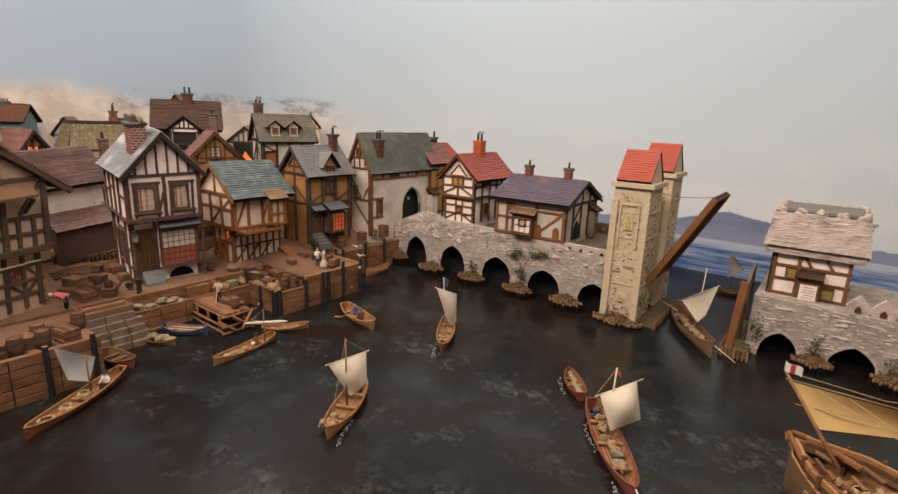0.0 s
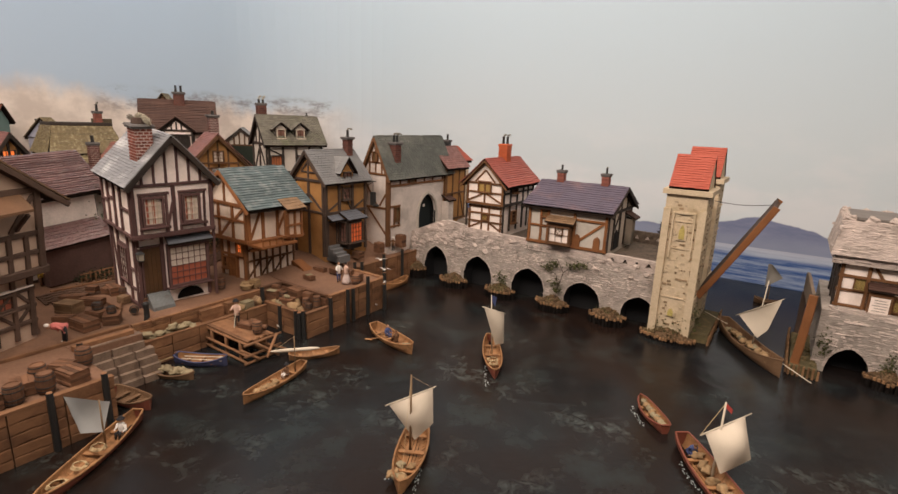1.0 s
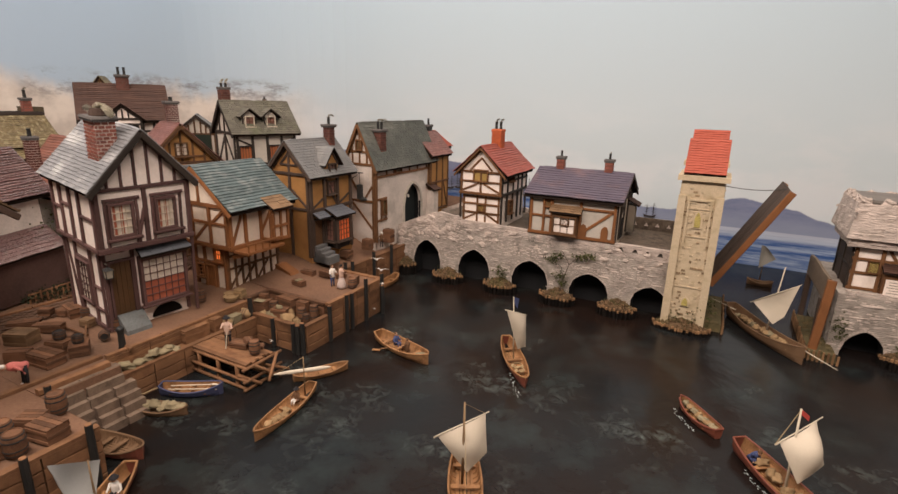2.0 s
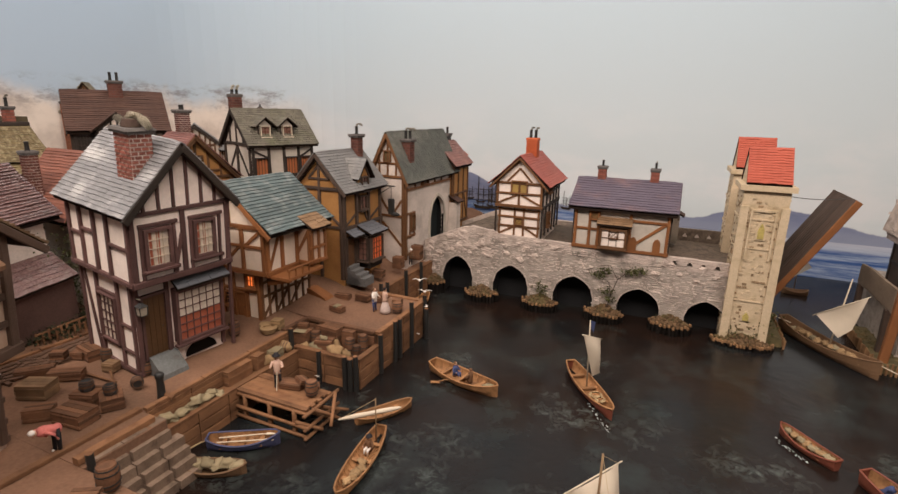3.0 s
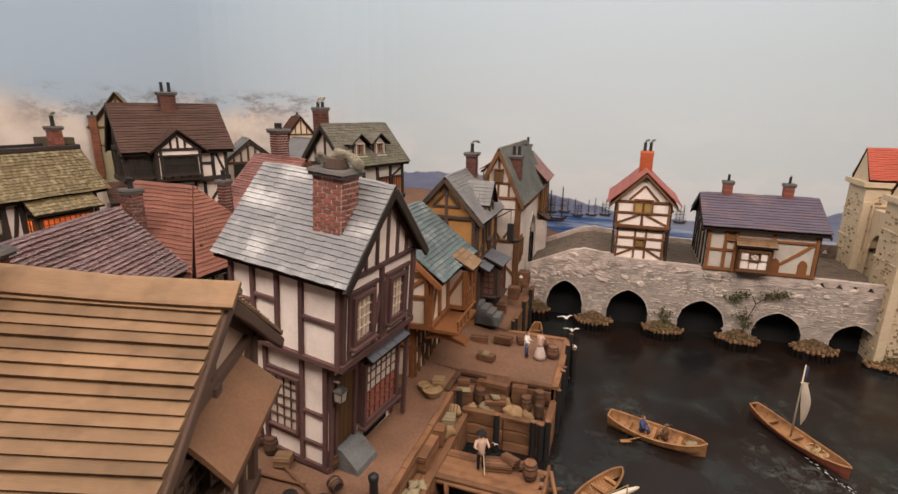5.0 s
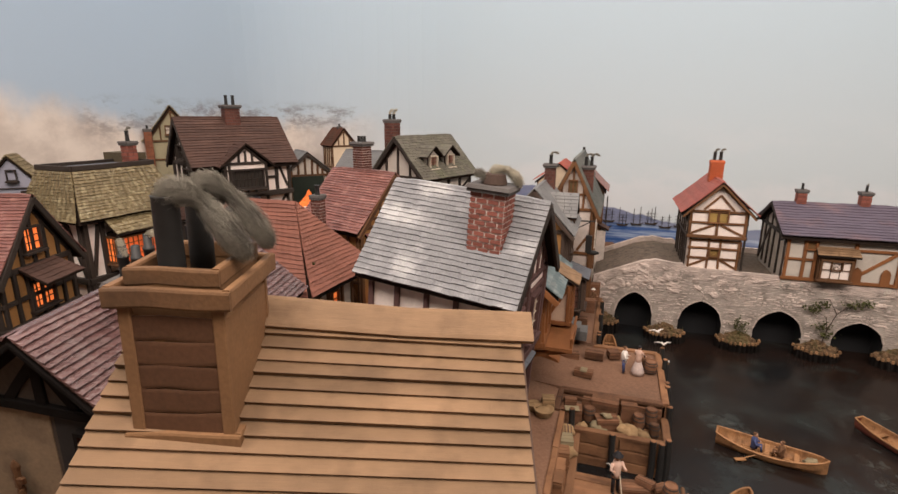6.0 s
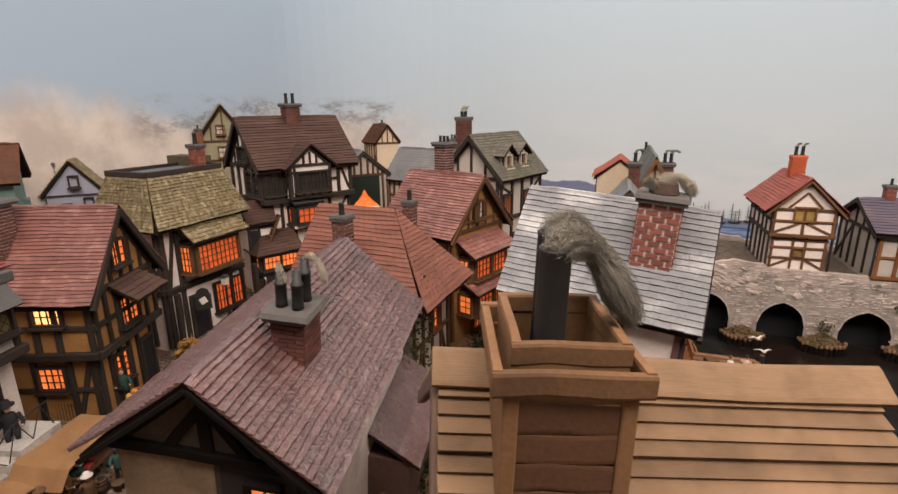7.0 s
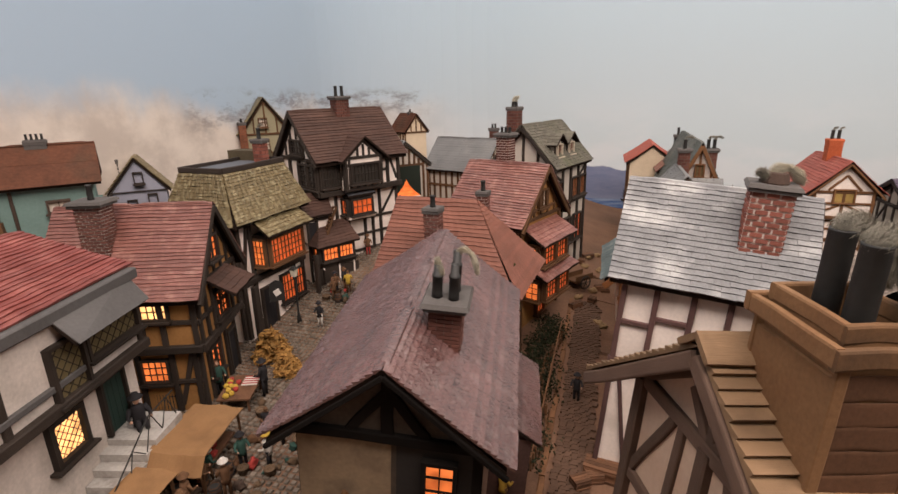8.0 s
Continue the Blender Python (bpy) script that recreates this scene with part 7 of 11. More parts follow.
        bar(ch, (cx - w / 2 + 0.005, cy - d / 2 - 0.0004, z), (cx + w / 2 - 0.005, cy - d / 2 - 0.0004, z), 0.0118, 0.0016, WOOD_BOX_SHADED, (0, -1, 0), "weatherboard")
    g = Geo()
    g.box((cx, cy, 0.390), (w - 0.010, d - 0.010, 0.002))
    part("chimney_floor", g.mesh("chimney_floor", CAP), ch)
    for k, q in enumerate((-0.0118, 0.0118)):
        px, py = cx - 0.0042 + 0.15 * q, cy + 0.98 * q
        g = Geo()
        g.lathe([(0.0061, 0), (0.0060, 0.020), (0.0059, 0.052), (0.0062, 0.053), (0.0046, 0.053), (0.0042, 0.015)], 16)
        part("chimney_pot", g.mesh("chimney_pot", IRON, True), ch, Matrix.Translation((px, py, 0.391)))
        p0 = Vector((px, py, 0.4425))
        wool(ch, [p0, p0 + Vector((0.004, 0.001, 0.004)), p0 + Vector((0.012, 0.002, 0.002)), p0 + Vector((0.020, 0.004, -0.007)), p0 + Vector((0.027, 0.005, -0.018)), p0 + Vector((0.033, 0.006, -0.028))], 0.0078, WOOL, 31 + k, 420)


def mauve_house():
    h = House("dark timbered house with a glossy mauve tiled roof", at(-1.7295, 0.2770, 0.1270, -81.0, 4.2, -4.5), 0.300, 0.168, 0.188, 0.258, PL_SOOT, RF_MAUVE, over=0.020, end=0.016,
              rows=20, cols=34, th=0.0037)
    T = TB_PITCH
    F, R = h.F, h.R
    h.barge(T, 0.0045)
    F.rail(0.186, 0.010, T, 0.007)
    for a, b in ((0.050, 0.084), (0.118, 0.084)):
        F.bar(a, 0.190, b, 0.235, 0.009, T)
    F.bar(0.084, 0.186, 0.084, 0.256, 0.011, T)
    F.bar(0.002, 0.188, 0.084, 0.257, 0.010, T)
    F.bar(0.166, 0.188, 0.084, 0.257, 0.010, T)
    F.posts((0.164,), 0.0, 0.186, 0.009, T, 0.006)
    g = Geo()
    g.box((0.0003, -0.040, 0.09), (0.0014, 0.086, 0.178))
    part("plaster_panel", g.mesh("plaster_panel", PL_PANEL), h.ob, None, "stained pale plaster panel")
    F.window(0.119, 0.118, 0.024, 0.047, LIT, T, 2, 3, 0.004)
    g = Geo()
    g.box((0.0003, 0.044, 0.09), (0.0014, 0.072, 0.178))
    part("dark_panel", g.mesh("dark_panel", mat("tarred_board", (0.02, 0.018, 0.017), 0.8, 0.3)), h.ob)
    g = Geo()
    for k in range(5):
        g.lump(F.p(0.046, 0.060 + k * 0.014, 0.008), (0.003, 0.005 + 0.002 * (k % 2), 0.009), rough=0.3, n=7, seed=k)
    part("figurehead", g.mesh("figurehead", TB_BROWN), h.ob, None, "weathered carved wooden ornament on the gable wall")
    g = Geo()
    g.box((-0.15, 0.086, 0.09), (0.290, 0.006, 0.20))
    part("side_wall", g.mesh("side_wall", PL_LIME), h.ob)
    g = Geo()
    g.box((-0.216, 0.112, 0.030), (0.156, 0.050, 0.098))
    part("lean_to_shed", g.mesh("lean_to_shed", mat("boards_mauve", (0.10, 0.056, 0.047), 0.85, 0.4)), h.ob)
    lean_to(h.ob, (-0.135, 0.090, 0.108), (-0.297, 0.090, 0.108), (-0.135, 0.148, 0.072), (-0.297, 0.148, 0.072), RF_MAUVE, 7, 10, label="low mauve lean-to roof")
    c = chimney(h.ob, -0.090, 0.036, 0.214, 0.036, 0.030, 0.060, BRICK_DK, MORTAR_DK, pots=0, cap=0.008, course=0.0042, length=0.018)
    for k, (x, y, zz) in enumerate(((0.006, -0.0095, 0.034), (-0.010, 0.006, 0.042), (0.008, 0.0065, 0.036))):
        g = Geo()
        g.lathe([(0.0054, 0), (0.0050, 0.005), (0.0048, zz * 0.62), (0.0054, zz * 0.63), (0.0054, zz * 0.69), (0.0040, zz * 0.70), (0.0038, zz), (0.0028, zz), (0.0028, zz * 0.6)], 12)
        part("chimney_pot", g.mesh("chimney_pot", IRON, True), c, Matrix.Translation((x, y, 0.068)))
    wool(c, [(-0.010, 0.006, 0.108), (-0.009, 0.012, 0.113), (-0.008, 0.019, 0.110), (-0.007, 0.024, 0.100), (-0.006, 0.026, 0.090)], 0.0042, WOOL_LT, 4, 130)
    wool(c, [(0.006, -0.0095, 0.101), (0.006, -0.011, 0.107), (0.007, -0.009, 0.103), (0.008, -0.005, 0.092)], 0.0042, WOOL_LT, 9, 130)


def hip_house():
    h = thing("house", at(-1.818, 0.712, 0.137, -4), "low house with a steep burnt-red hipped roof", "house", "houses of the harbour town")
    g = Geo()
    g.box((0.035, 0, 0.075), (0.200, 0.135, 0.19))
    g.prism([(-0.0675, 0.165), (0.0675, 0.165), (0, 0.270)], 0.012, m=Matrix(((0, 0, 1, -0.060), (1, 0, 0, 0), (0, 1, 0, 0), (0, 0, 0, 1))))
    part("wall", g.mesh("wall", PL_GREY), h)
    zr, ze = 0.292, 0.166
    ey = 0.096
    A, B = (-0.064, 0, zr), (0.076, 0, zr)
    c = [(-0.074, -ey, ze), (0.168, -ey, ze), (0.168, ey, ze), (-0.074, ey, ze)]
    g = Geo()
    lo = [Vector(p) - Vector((0, 0, 0.006)) for p in (A, B, *c)]
    g.add(lo, [(0, 2, 3, 1), (1, 3, 4), (1, 4, 5, 0), (0, 5, 2), (2, 5, 4, 3)])
    r = part("roof", g.mesh("roof", RF_UNDER), h)
    slope(r, A, B, c[0], c[1], 22, 18, RF_BURNT)
    slope(r, B, A, c[2], c[3], 22, 18, RF_BURNT)
    slope(r, B, (B[0], 0.0001, B[2]), c[1], c[2], 22, 10, RF_BURNT)
    f = Face(h, (0.135, -0.0675, 0), (0, 1, 0), (1, 0, 0), 0.135)
    timber_side(f, 0.0, 0.160, TB_BROWN, 4, (0.09,), 0.006)
    f.window(0.06, 0.10, 0.024, 0.040, LIT, TB_BROWN, 2, 3, 0.003)
    chimney(h, 0.034, -0.081, 0.175, 0.022, 0.022, 0.112, BRICK_DK, MORTAR, pots=1, pot_h=0.018, cap=0.003, course=0.0055, length=0.010)
    chimney(h, 0.062, 0.081, 0.175, 0.018, 0.018, 0.108, BRICK_DK, MORTAR, pots=1, pot_h=0.018, cap=0.003, course=0.0055, length=0.010)


def red_gable_house():
    h = House("mustard gabled house with a red tiled roof and stacked bay windows", at(-1.6643, 0.9110, 0.152, -20), 0.148, 0.170, 0.208, 0.300, PL_MUSTARD, RF_RED, over=0.014, end=0.016, rows=24, cols=15)
    T = TB_BROWN
    F = h.F
    h.barge(T, 0.009)
    h.gable(F, T, 6, 0.005, 0.206)
    F.window(0.072, 0.226, 0.026, 0.030, GLASS_CURTAIN, T, 3, 3, 0.003)
    F.rail(0.222, 0.005, T, 0.005, 0.030, 0.140)
    F.posts((0.004, 0.166), 0.0, 0.206, 0.008, T, 0.006)
    for z0, dp in ((0.118, 0.034), (0.050, 0.040)):
        g = Geo()
        g.box(F.p(0.085, z0 + 0.022, dp / 2 - 0.004), (dp, 0.112, 0.048))
        part("bay", g.mesh("bay", T), h.ob)
        f = Face(h.ob, F.p(0.030, 0, dp - 0.004), (0, 1, 0), (1, 0, 0), 0.110)
        f.window(0.006, z0 + 0.004, 0.046, 0.034, LIT_DIM, T, 4, 3, 0.003)
        f.window(0.060, z0 + 0.004, 0.044, 0.034, LIT_DIM, T, 4, 3, 0.003)
        f = Face(h.ob, F.p(0.029, 0, 0.0), (1, 0, 0), (0, -1, 0), dp - 0.004)
        f.window(0.004, z0 + 0.004, dp - 0.014, 0.034, LIT, T, 2, 3, 0.003)
        lean_to(h.ob, F.p(0.015, z0 + 0.074, -0.002), F.p(0.155, z0 + 0.074, -0.002), F.p(0.012, z0 + 0.046, dp + 0.014), F.p(0.158, z0 + 0.046, dp + 0.014), RF_RED, 6, 9, label="red tiled bay roof")
    F.window(0.070, 0.004, 0.030, 0.040, LIT_DIM, T, 3, 3, 0.003)
    timber_side(h.Lf, 0.0, 0.208, T, 5, (0.1,), 0.006)
    h.barge(T, 0.007, back=True)
    h.gable(h.B, T, 4, 0.006, 0.206)
    timber_side(h.B, 0.10, 0.206, T, 4, (0.15,), 0.006)
    h.B.window(0.070, 0.222, 0.030, 0.034, GLASS_CURTAIN, T, 3, 3, 0.003)
    chimney(h.ob, -0.086, 0.010, 0.285, 0.028, 0.026, 0.070, BRICK_DK, MORTAR, course=0.005, length=0.010, pots=3, pot_h=0.012, cap=0.006, pot_r=0.003)


def green_house():
    h = House("white half-timbered house with a mossy roof and dormers", at(-1.730, 1.108, 0.165, -109), 0.190, 0.150, 0.265, 0.348, PL_GREY, RF_MOSS, over=0.012, end=0.012, rows=17, cols=18)
    T = TB_BLACK
    F, R = h.F, h.R
    h.barge(T, 0.008)
    h.gable(F, T, 4, 0.006, 0.262)
    F.posts((0.004, 0.075, 0.146), 0.0, 0.262, 0.008, T, 0.006)
    F.rail(0.160, 0.008, T)
    F.bar(0.01, 0.168, 0.07, 0.250, 0.006, T)
    F.bar(0.14, 0.168, 0.08, 0.250, 0.006, T)
    R.rail(0.262, 0.007, T)
    R.rail(0.170, 0.009, T, 0.007)
    R.posts((0.004, 0.050, 0.096, 0.142, 0.186), 0.0, 0.262, 0.007, T, 0.006)
    R.bar(0.008, 0.245, 0.050, 0.225, 0.005, T)
    R.bar(0.146, 0.225, 0.182, 0.245, 0.005, T)
    for s in (0.010, 0.101, 0.147):
        R.window(s, 0.180, 0.034, 0.044, mat("shutter_orange", (0.33, 0.105, 0.04), 0.7, 0.2) if s == 0.010 else bpy.data.materials["shutter_orange"], T, 4, 1, 0.003, TB_BROWN)
    R.window(0.06, 0.07, 0.04, 0.06, GLASS_DK, T, 4, 4, 0.003)
    R.window(0.122, 0.07, 0.04, 0.06, LIT_DIM, T, 4, 4, 0.003)
    for x in (-0.050, -0.116):
        g = Geo()
        g.prism([(-0.021, 0.278), (0.021, 0.278), (0.021, 0.310), (0, 0.328), (-0.021, 0.310)], 0.050, m=Matrix(((1, 0, 0, x), (0, 0, -1, 0.062), (0, 1, 0, 0), (0, 0, 0, 1))))
        part("dormer", g.mesh("dormer", PL_GREY), h.ob)
        f = Face(h.ob, (x + 0.021, 0.062, 0), (-1, 0, 0), (0, 1, 0), 0.042)
        f.window(0.009, 0.284, 0.024, 0.025, GLASS_DORMER, CREAM_BAR, 2, 2, 0.0022, TB_BROWN)
        f.bar(0.002, 0.279, 0.002, 0.311, 0.004, T)
        f.bar(0.040, 0.279, 0.040, 0.311, 0.004, T)
        for s in (-1, 1):
            lean_to(h.ob, (x, 0.074, 0.331), (x, 0.002, 0.331), (x + s * 0.031, 0.074, 0.306), (x + s * 0.031, 0.020, 0.306), RF_MOSS, 4, 5, name="dormer_roof", thick=0.003)
    chimney(h.ob, -0.020, -0.036, 0.300, 0.028, 0.026, 0.086, BRICK_DK, MORTAR_DK, pots=2, pot_h=0.012, smoke=3, radius=0.008, smoke_mat=WOOL_LT, cap=0.003, smoke_dir=(-0.5, 0.3, 0.6))


def grey_house():
    h = House("small striped timber house with a plain grey roof", at(-1.845, 1.345, 0.148, -19), 0.190, 0.130, 0.240, 0.312, PL_GREY, RF_DKGREY, over=0.012, end=0.010, rows=14, cols=2, th=0.0008)
    T = TB_BROWN
    timber_side(h.Lf, 0.0, 0.240, T, 9, (0.12, 0.19), 0.006)
    h.gable(h.F, T, 5, 0.006, 0.238)
    timber_side(h.F, 0.0, 0.238, T, 4, (0.12,), 0.006)
    h.Lf.window(0.120, 0.195, 0.034, 0.036, GLASS_DK, T, 3, 3, 0.003)
    chimney(h.ob, -0.012, 0.01, 0.295, 0.020, 0.018, 0.045, BRICK_DK, MORTAR_DK, pots=2, pot_h=0.012, cap=0.003, pot_r=0.003)
    # a striped gable wing beside the inn, with a great window curtained like a tent
    w = House("striped timber gable wing with a lit window between dark curtains", at(-2.0945, 1.2830, 0.166, -41), 0.110, 0.186, 0.214, 0.292, PL_GREY, RF_DKGREY, over=0.010, end=0.008, rows=10, cols=1, th=0.0008)
    F = w.F
    w.barge(TB_BLACK, 0.006)
    F.rail(0.232, 0.007, T, 0.006, 0.02, 0.15)
    F.rail(0.137, 0.010, PL_WHITE, 0.012, 0.040, 0.136)
    for q in (0.046, 0.136, 0.150, 0.164, 0.180):
        F.bar(q, 0.02, q, min(0.290 - abs(q - 0.093) * 0.84, 0.290) - 0.004, 0.0055, T, 0.006)
    for q in (0.066, 0.086, 0.106, 0.122):
        F.bar(q, 0.234, q, 0.286 - abs(q - 0.093) * 0.84, 0.0055, T, 0.006)
    g = Geo()
    g.prism([(-0.044, 0), (0.044, 0), (0.044, 0.088), (-0.044, 0.088)], 0.004, m=F.mat4(0.091, 0.142))
    win = part("window", g.mesh("window", LIT), w.ob, None, "window lit orange from within")
    for sg in (-1, 1):
        g = Geo()
        edge = [(0.046, 0.0), (0.040, 0.004), (0.022, 0.020), (0.010, 0.034), (0.0, 0.052)]
        poly = [(sg * x, z) for x, z in edge] + [(0.0, 0.088), (sg * 0.046, 0.088)]
        g.prism(poly if sg > 0 else poly[::-1], 0.003, m=F.mat4(0.091, 0.142, 0.0045))
        part("curtain", g.mesh("curtain", CURTAIN), win, None, "dark green curtain drawn aside")
    for k in range(7):
        F.bar(0.055 + 0.012 * k, 0.142, 0.055 + 0.012 * k, 0.142 + 0.050 * max(0.08, 1 - abs(k - 3) / 3.0) ** 1.4, 0.0009, T, 0.0052, "glazing_bar")
    for z in (0.150, 0.160, 0.172):
        F.bar(0.091 - (0.196 - z) * 0.5, z, 0.091 + (0.196 - z) * 0.5, z, 0.0009, T, 0.0052, "glazing_bar")


def brown_house():
    h = House("large black-and-white half-timbered inn with a dark brown roof", at(-2.2466, 0.988, 0.189, -120), 0.229, 0.175, 0.268, 0.366, PL_WHITE, RF_BROWN, over=0.016, end=0.014, rows=19, cols=22, jetty=0.010, jetty_z=0.182, jsides=0.012)
    T = TB_BLACK
    F, R, R0, F0 = h.F, h.R, h.R0, h.F0
    h.barge(T, 0.009)
    h.gable(F, T, 6, 0.007, 0.262)
    F.rail(0.186, 0.012, T, 0.009)
    F.posts((0.004, 0.045, 0.09, 0.13, 0.171), 0.188, 0.262, 0.009, T, 0.007)
    F.window(0.092, 0.200, 0.076, 0.050, GLASS_DK, T, 5, 4, 0.004)
    F.window(0.060, 0.275, 0.056, 0.030, GLASS_DK, T, 4, 2, 0.003)
    timber_side(F0, -0.02, 0.182, T, 4, (0.075, 0.13), 0.007)
    R.rail(0.264, 0.008, T)
    R.rail(0.186, 0.013, T, 0.010)
    R.posts((0.004, 0.056, 0.160, 0.192, 0.225), 0.188, 0.264, 0.008, T, 0.007)
    R.bar(0.200, 0.256, 0.220, 0.200, 0.006, T)
    R.rail(0.226, 0.006, T, 0.006, 0.160, 0.192)
    R.window(0.008, 0.204, 0.044, 0.050, GLASS_DK, T, 6, 3, 0.004)
    # cross gable and the bay under it
    g = Geo()
    g.prism([(-0.052, 0.190), (0.052, 0.190), (0.052, 0.262), (0, 0.305), (-0.052, 0.262)], 0.100, m=Matrix(((1, 0, 0, -0.106), (0, 0, -1, 0.114), (0, 1, 0, 0), (0, 0, 0, 1))))
    part("cross_gable", g.mesh("cross_gable", PL_WHITE), h.ob)
    f = Face(h.ob, (-0.054, 0.114, 0), (-1, 0, 0), (0, 1, 0), 0.104)
    f.rail(0.266, 0.006, T)
    f.rail(0.250, 0.005, T)
    f.rail(0.192, 0.007, T, 0.006)
    f.posts((0.036, 0.052, 0.068), 0.266, 0.296, 0.005, T)
    f.bar(0, 0.260, 0.052, 0.304, 0.007, T)
    f.bar(0.104, 0.260, 0.052, 0.304, 0.007, T)
    f.window(0.016, 0.208, 0.074, 0.040, GLASS_DK, T, 8, 2, 0.004)
    f.posts((0.003, 0.012, 0.101), 0.190, 0.262, 0.006, T)
    f.posts((0.032, 0.052, 0.072), 0.192, 0.206, 0.004, T)
    fl = Face(h.ob, (-0.054, 0.086, 0), (0, 1, 0), (1, 0, 0), 0.028)
    fl.posts((0.003, 0.025), 0.190, 0.258, 0.006, T)
    fl.bar(0.006, 0.200, 0.022, 0.250, 0.006, T)
    for sg in (-1, 1):
        lean_to(h.ob, (-0.106, 0.128, 0.310), (-0.106, 0.030, 0.310), (-0.106 + sg * 0.066, 0.128, 0.256), (-0.106 + sg * 0.066, 0.080, 0.256), RF_BROWN, 9, 7, name="gable_roof")
    # ground floor: plain panels, a lit oriel, an outside stair under its own roof
    R0.posts((0.004, 0.034, 0.064, 0.112, 0.136, 0.160, 0.214), -0.03, 0.182, 0.007, T, 0.007)
    for z in (0.030, 0.070, 0.110):
        R0.rail(z, 0.006, T)
    R0.bar(0.166, 0.116, 0.210, 0.176, 0.006, T)
    g = Geo()
    g.box((-0.098, 0.087, 0.146), (0.066, 0.036, 0.056))
    part("oriel", g.mesh("oriel", T), h.ob)
    f = Face(h.ob, (-0.065, 0.105, 0), (-1, 0, 0), (0, 1, 0), 0.066)
    f.window(0.006, 0.132, 0.054, 0.032, LIT_DIM, T, 4, 2, 0.004)
    f.rail(0.122, 0.007, PL_WHITE, 0.006)
    f2 = Face(h.ob, (-0.065, 0.070, 0), (0, 1, 0), (1, 0, 0), 0.034)
    f2.window(0.006, 0.132, 0.022, 0.032, LIT_DIM, T, 2, 2, 0.004)
    f2.rail(0.122, 0.007, PL_WHITE, 0.006)
    lean_to(h.ob, (-0.060, 0.084, 0.184), (-0.136, 0.084, 0.184), (-0.059, 0.111, 0.173), (-0.137, 0.111, 0.173), LEAD, 2, 1, name="oriel_roof")
    lean_to(h.ob, (0.052, 0.060, 0.186), (-0.030, 0.060, 0.186), (0.052, 0.112, 0.142), (-0.014, 0.112, 0.142), RF_BROWN, 8, 8, label="small brown roof over the outside stair")
    g = Geo()
    g.box((0.016, 0.070, 0.050), (0.068, 0.060, 0.180))
    part("stair_porch", g.mesh("stair_porch", PL_WHITE), h.ob)
    fp = Face(h.ob, (0.050, 0.100, 0), (-1, 0, 0), (0, 1, 0), 0.068)
    fp.posts((0.003, 0.026, 0.065), -0.03, 0.138, 0.006, T)
    fp.rail(0.136, 0.006, T)
    g = Geo()
    g.prism([(0.006, 0.06), (0.024, 0.06), (0.024, 0.130), (0.006, 0.130)], 0.002, m=Matrix(((-1, 0, 0, 0.050), (0, 0, 1, 0.1005), (0, 1, 0, 0), (0, 0, 0, 1))))
    part("doorway", g.mesh("doorway", CL_BLACK), h.ob, None, "dark doorway at the stair's head")
    p, q = Vector((-0.022, 0.110, 0.160)), Vector((0.016, 0.114, 0.086))
    for dy in (-0.006, 0.006):
        bar(h.ob, p + Vector((0, dy, 0)), q + Vector((0, dy, 0)), 0.005, 0.003, TB_BROWN, (0, 1, 0), "stringer")
    for k in range(10):
        c = p.lerp(q, (k + 0.5) / 10)
        bar(h.ob, c + Vector((0, -0.007, 0.002)), c + Vector((0, 0.007, 0.002)), 0.006, 0.0016, TB_BROWN, (0, 0, 1), "tread")
    # the low shop before it, lit windows on two sides
    g = Geo()
    g.box((-0.006, 0.104, 0.026), (0.084, 0.056, 0.112))
    part("shop", g.mesh("shop", PL_DIRTY), h.ob)
    f = Face(h.ob, (0.036, 0.132, 0), (-1, 0, 0), (0, 1, 0), 0.084)
    f.window(0.004, 0.046, 0.036, 0.026, LIT, T, 4, 2, 0.004)
    f.window(0.045, 0.046, 0.036, 0.026, LIT, T, 4, 2, 0.004)
    f.posts((0.002, 0.042, 0.082), -0.03, 0.080, 0.004, PL_WHITE)
    f.rail(0.034, 0.010, T)
    f.rail(0.010, 0.036, T, 0.003)
    f2 = Face(h.ob, (0.036, 0.078, 0), (0, 1, 0), (1, 0, 0), 0.054)
    f2.window(0.004, 0.046, 0.020, 0.026, LIT, T, 2, 2, 0.003)
    f2.window(0.029, 0.046, 0.022, 0.026, LIT, T, 2, 2, 0.003)
    f2.rail(0.010, 0.036, T, 0.003)
    a, b, c, d, e, k = (0.014, 0.088, 0.118), (-0.060, 0.088, 0.118), (0.050, 0.146, 0.076), (-0.060, 0.146, 0.078), (0.050, 0.066, 0.078), (0.014, 0.0879, 0.118)
    lean_to(h.ob, a, b, c, d, RF_BROWN, 8, 9, label="dark brown pent roof over lit shop windows")
    lean_to(h.ob, k, a, e, c, RF_BROWN, 8, 6, label="dark brown hip of the shop roof")
    chimney(h.ob, -0.220, -0.050, 0.280, 0.020, 0.020, 0.060, BRICK_DK, MORTAR_DK, pots=1, pot_h=0.016, smoke=4, radius=0.006, cap=0.004)
    chimney(h.ob, -0.120, 0.006, 0.340, 0.036, 0.028, 0.055, BRICK_DK, MORTAR_DK, pots=2, pot_h=0.024, cap=0.006)


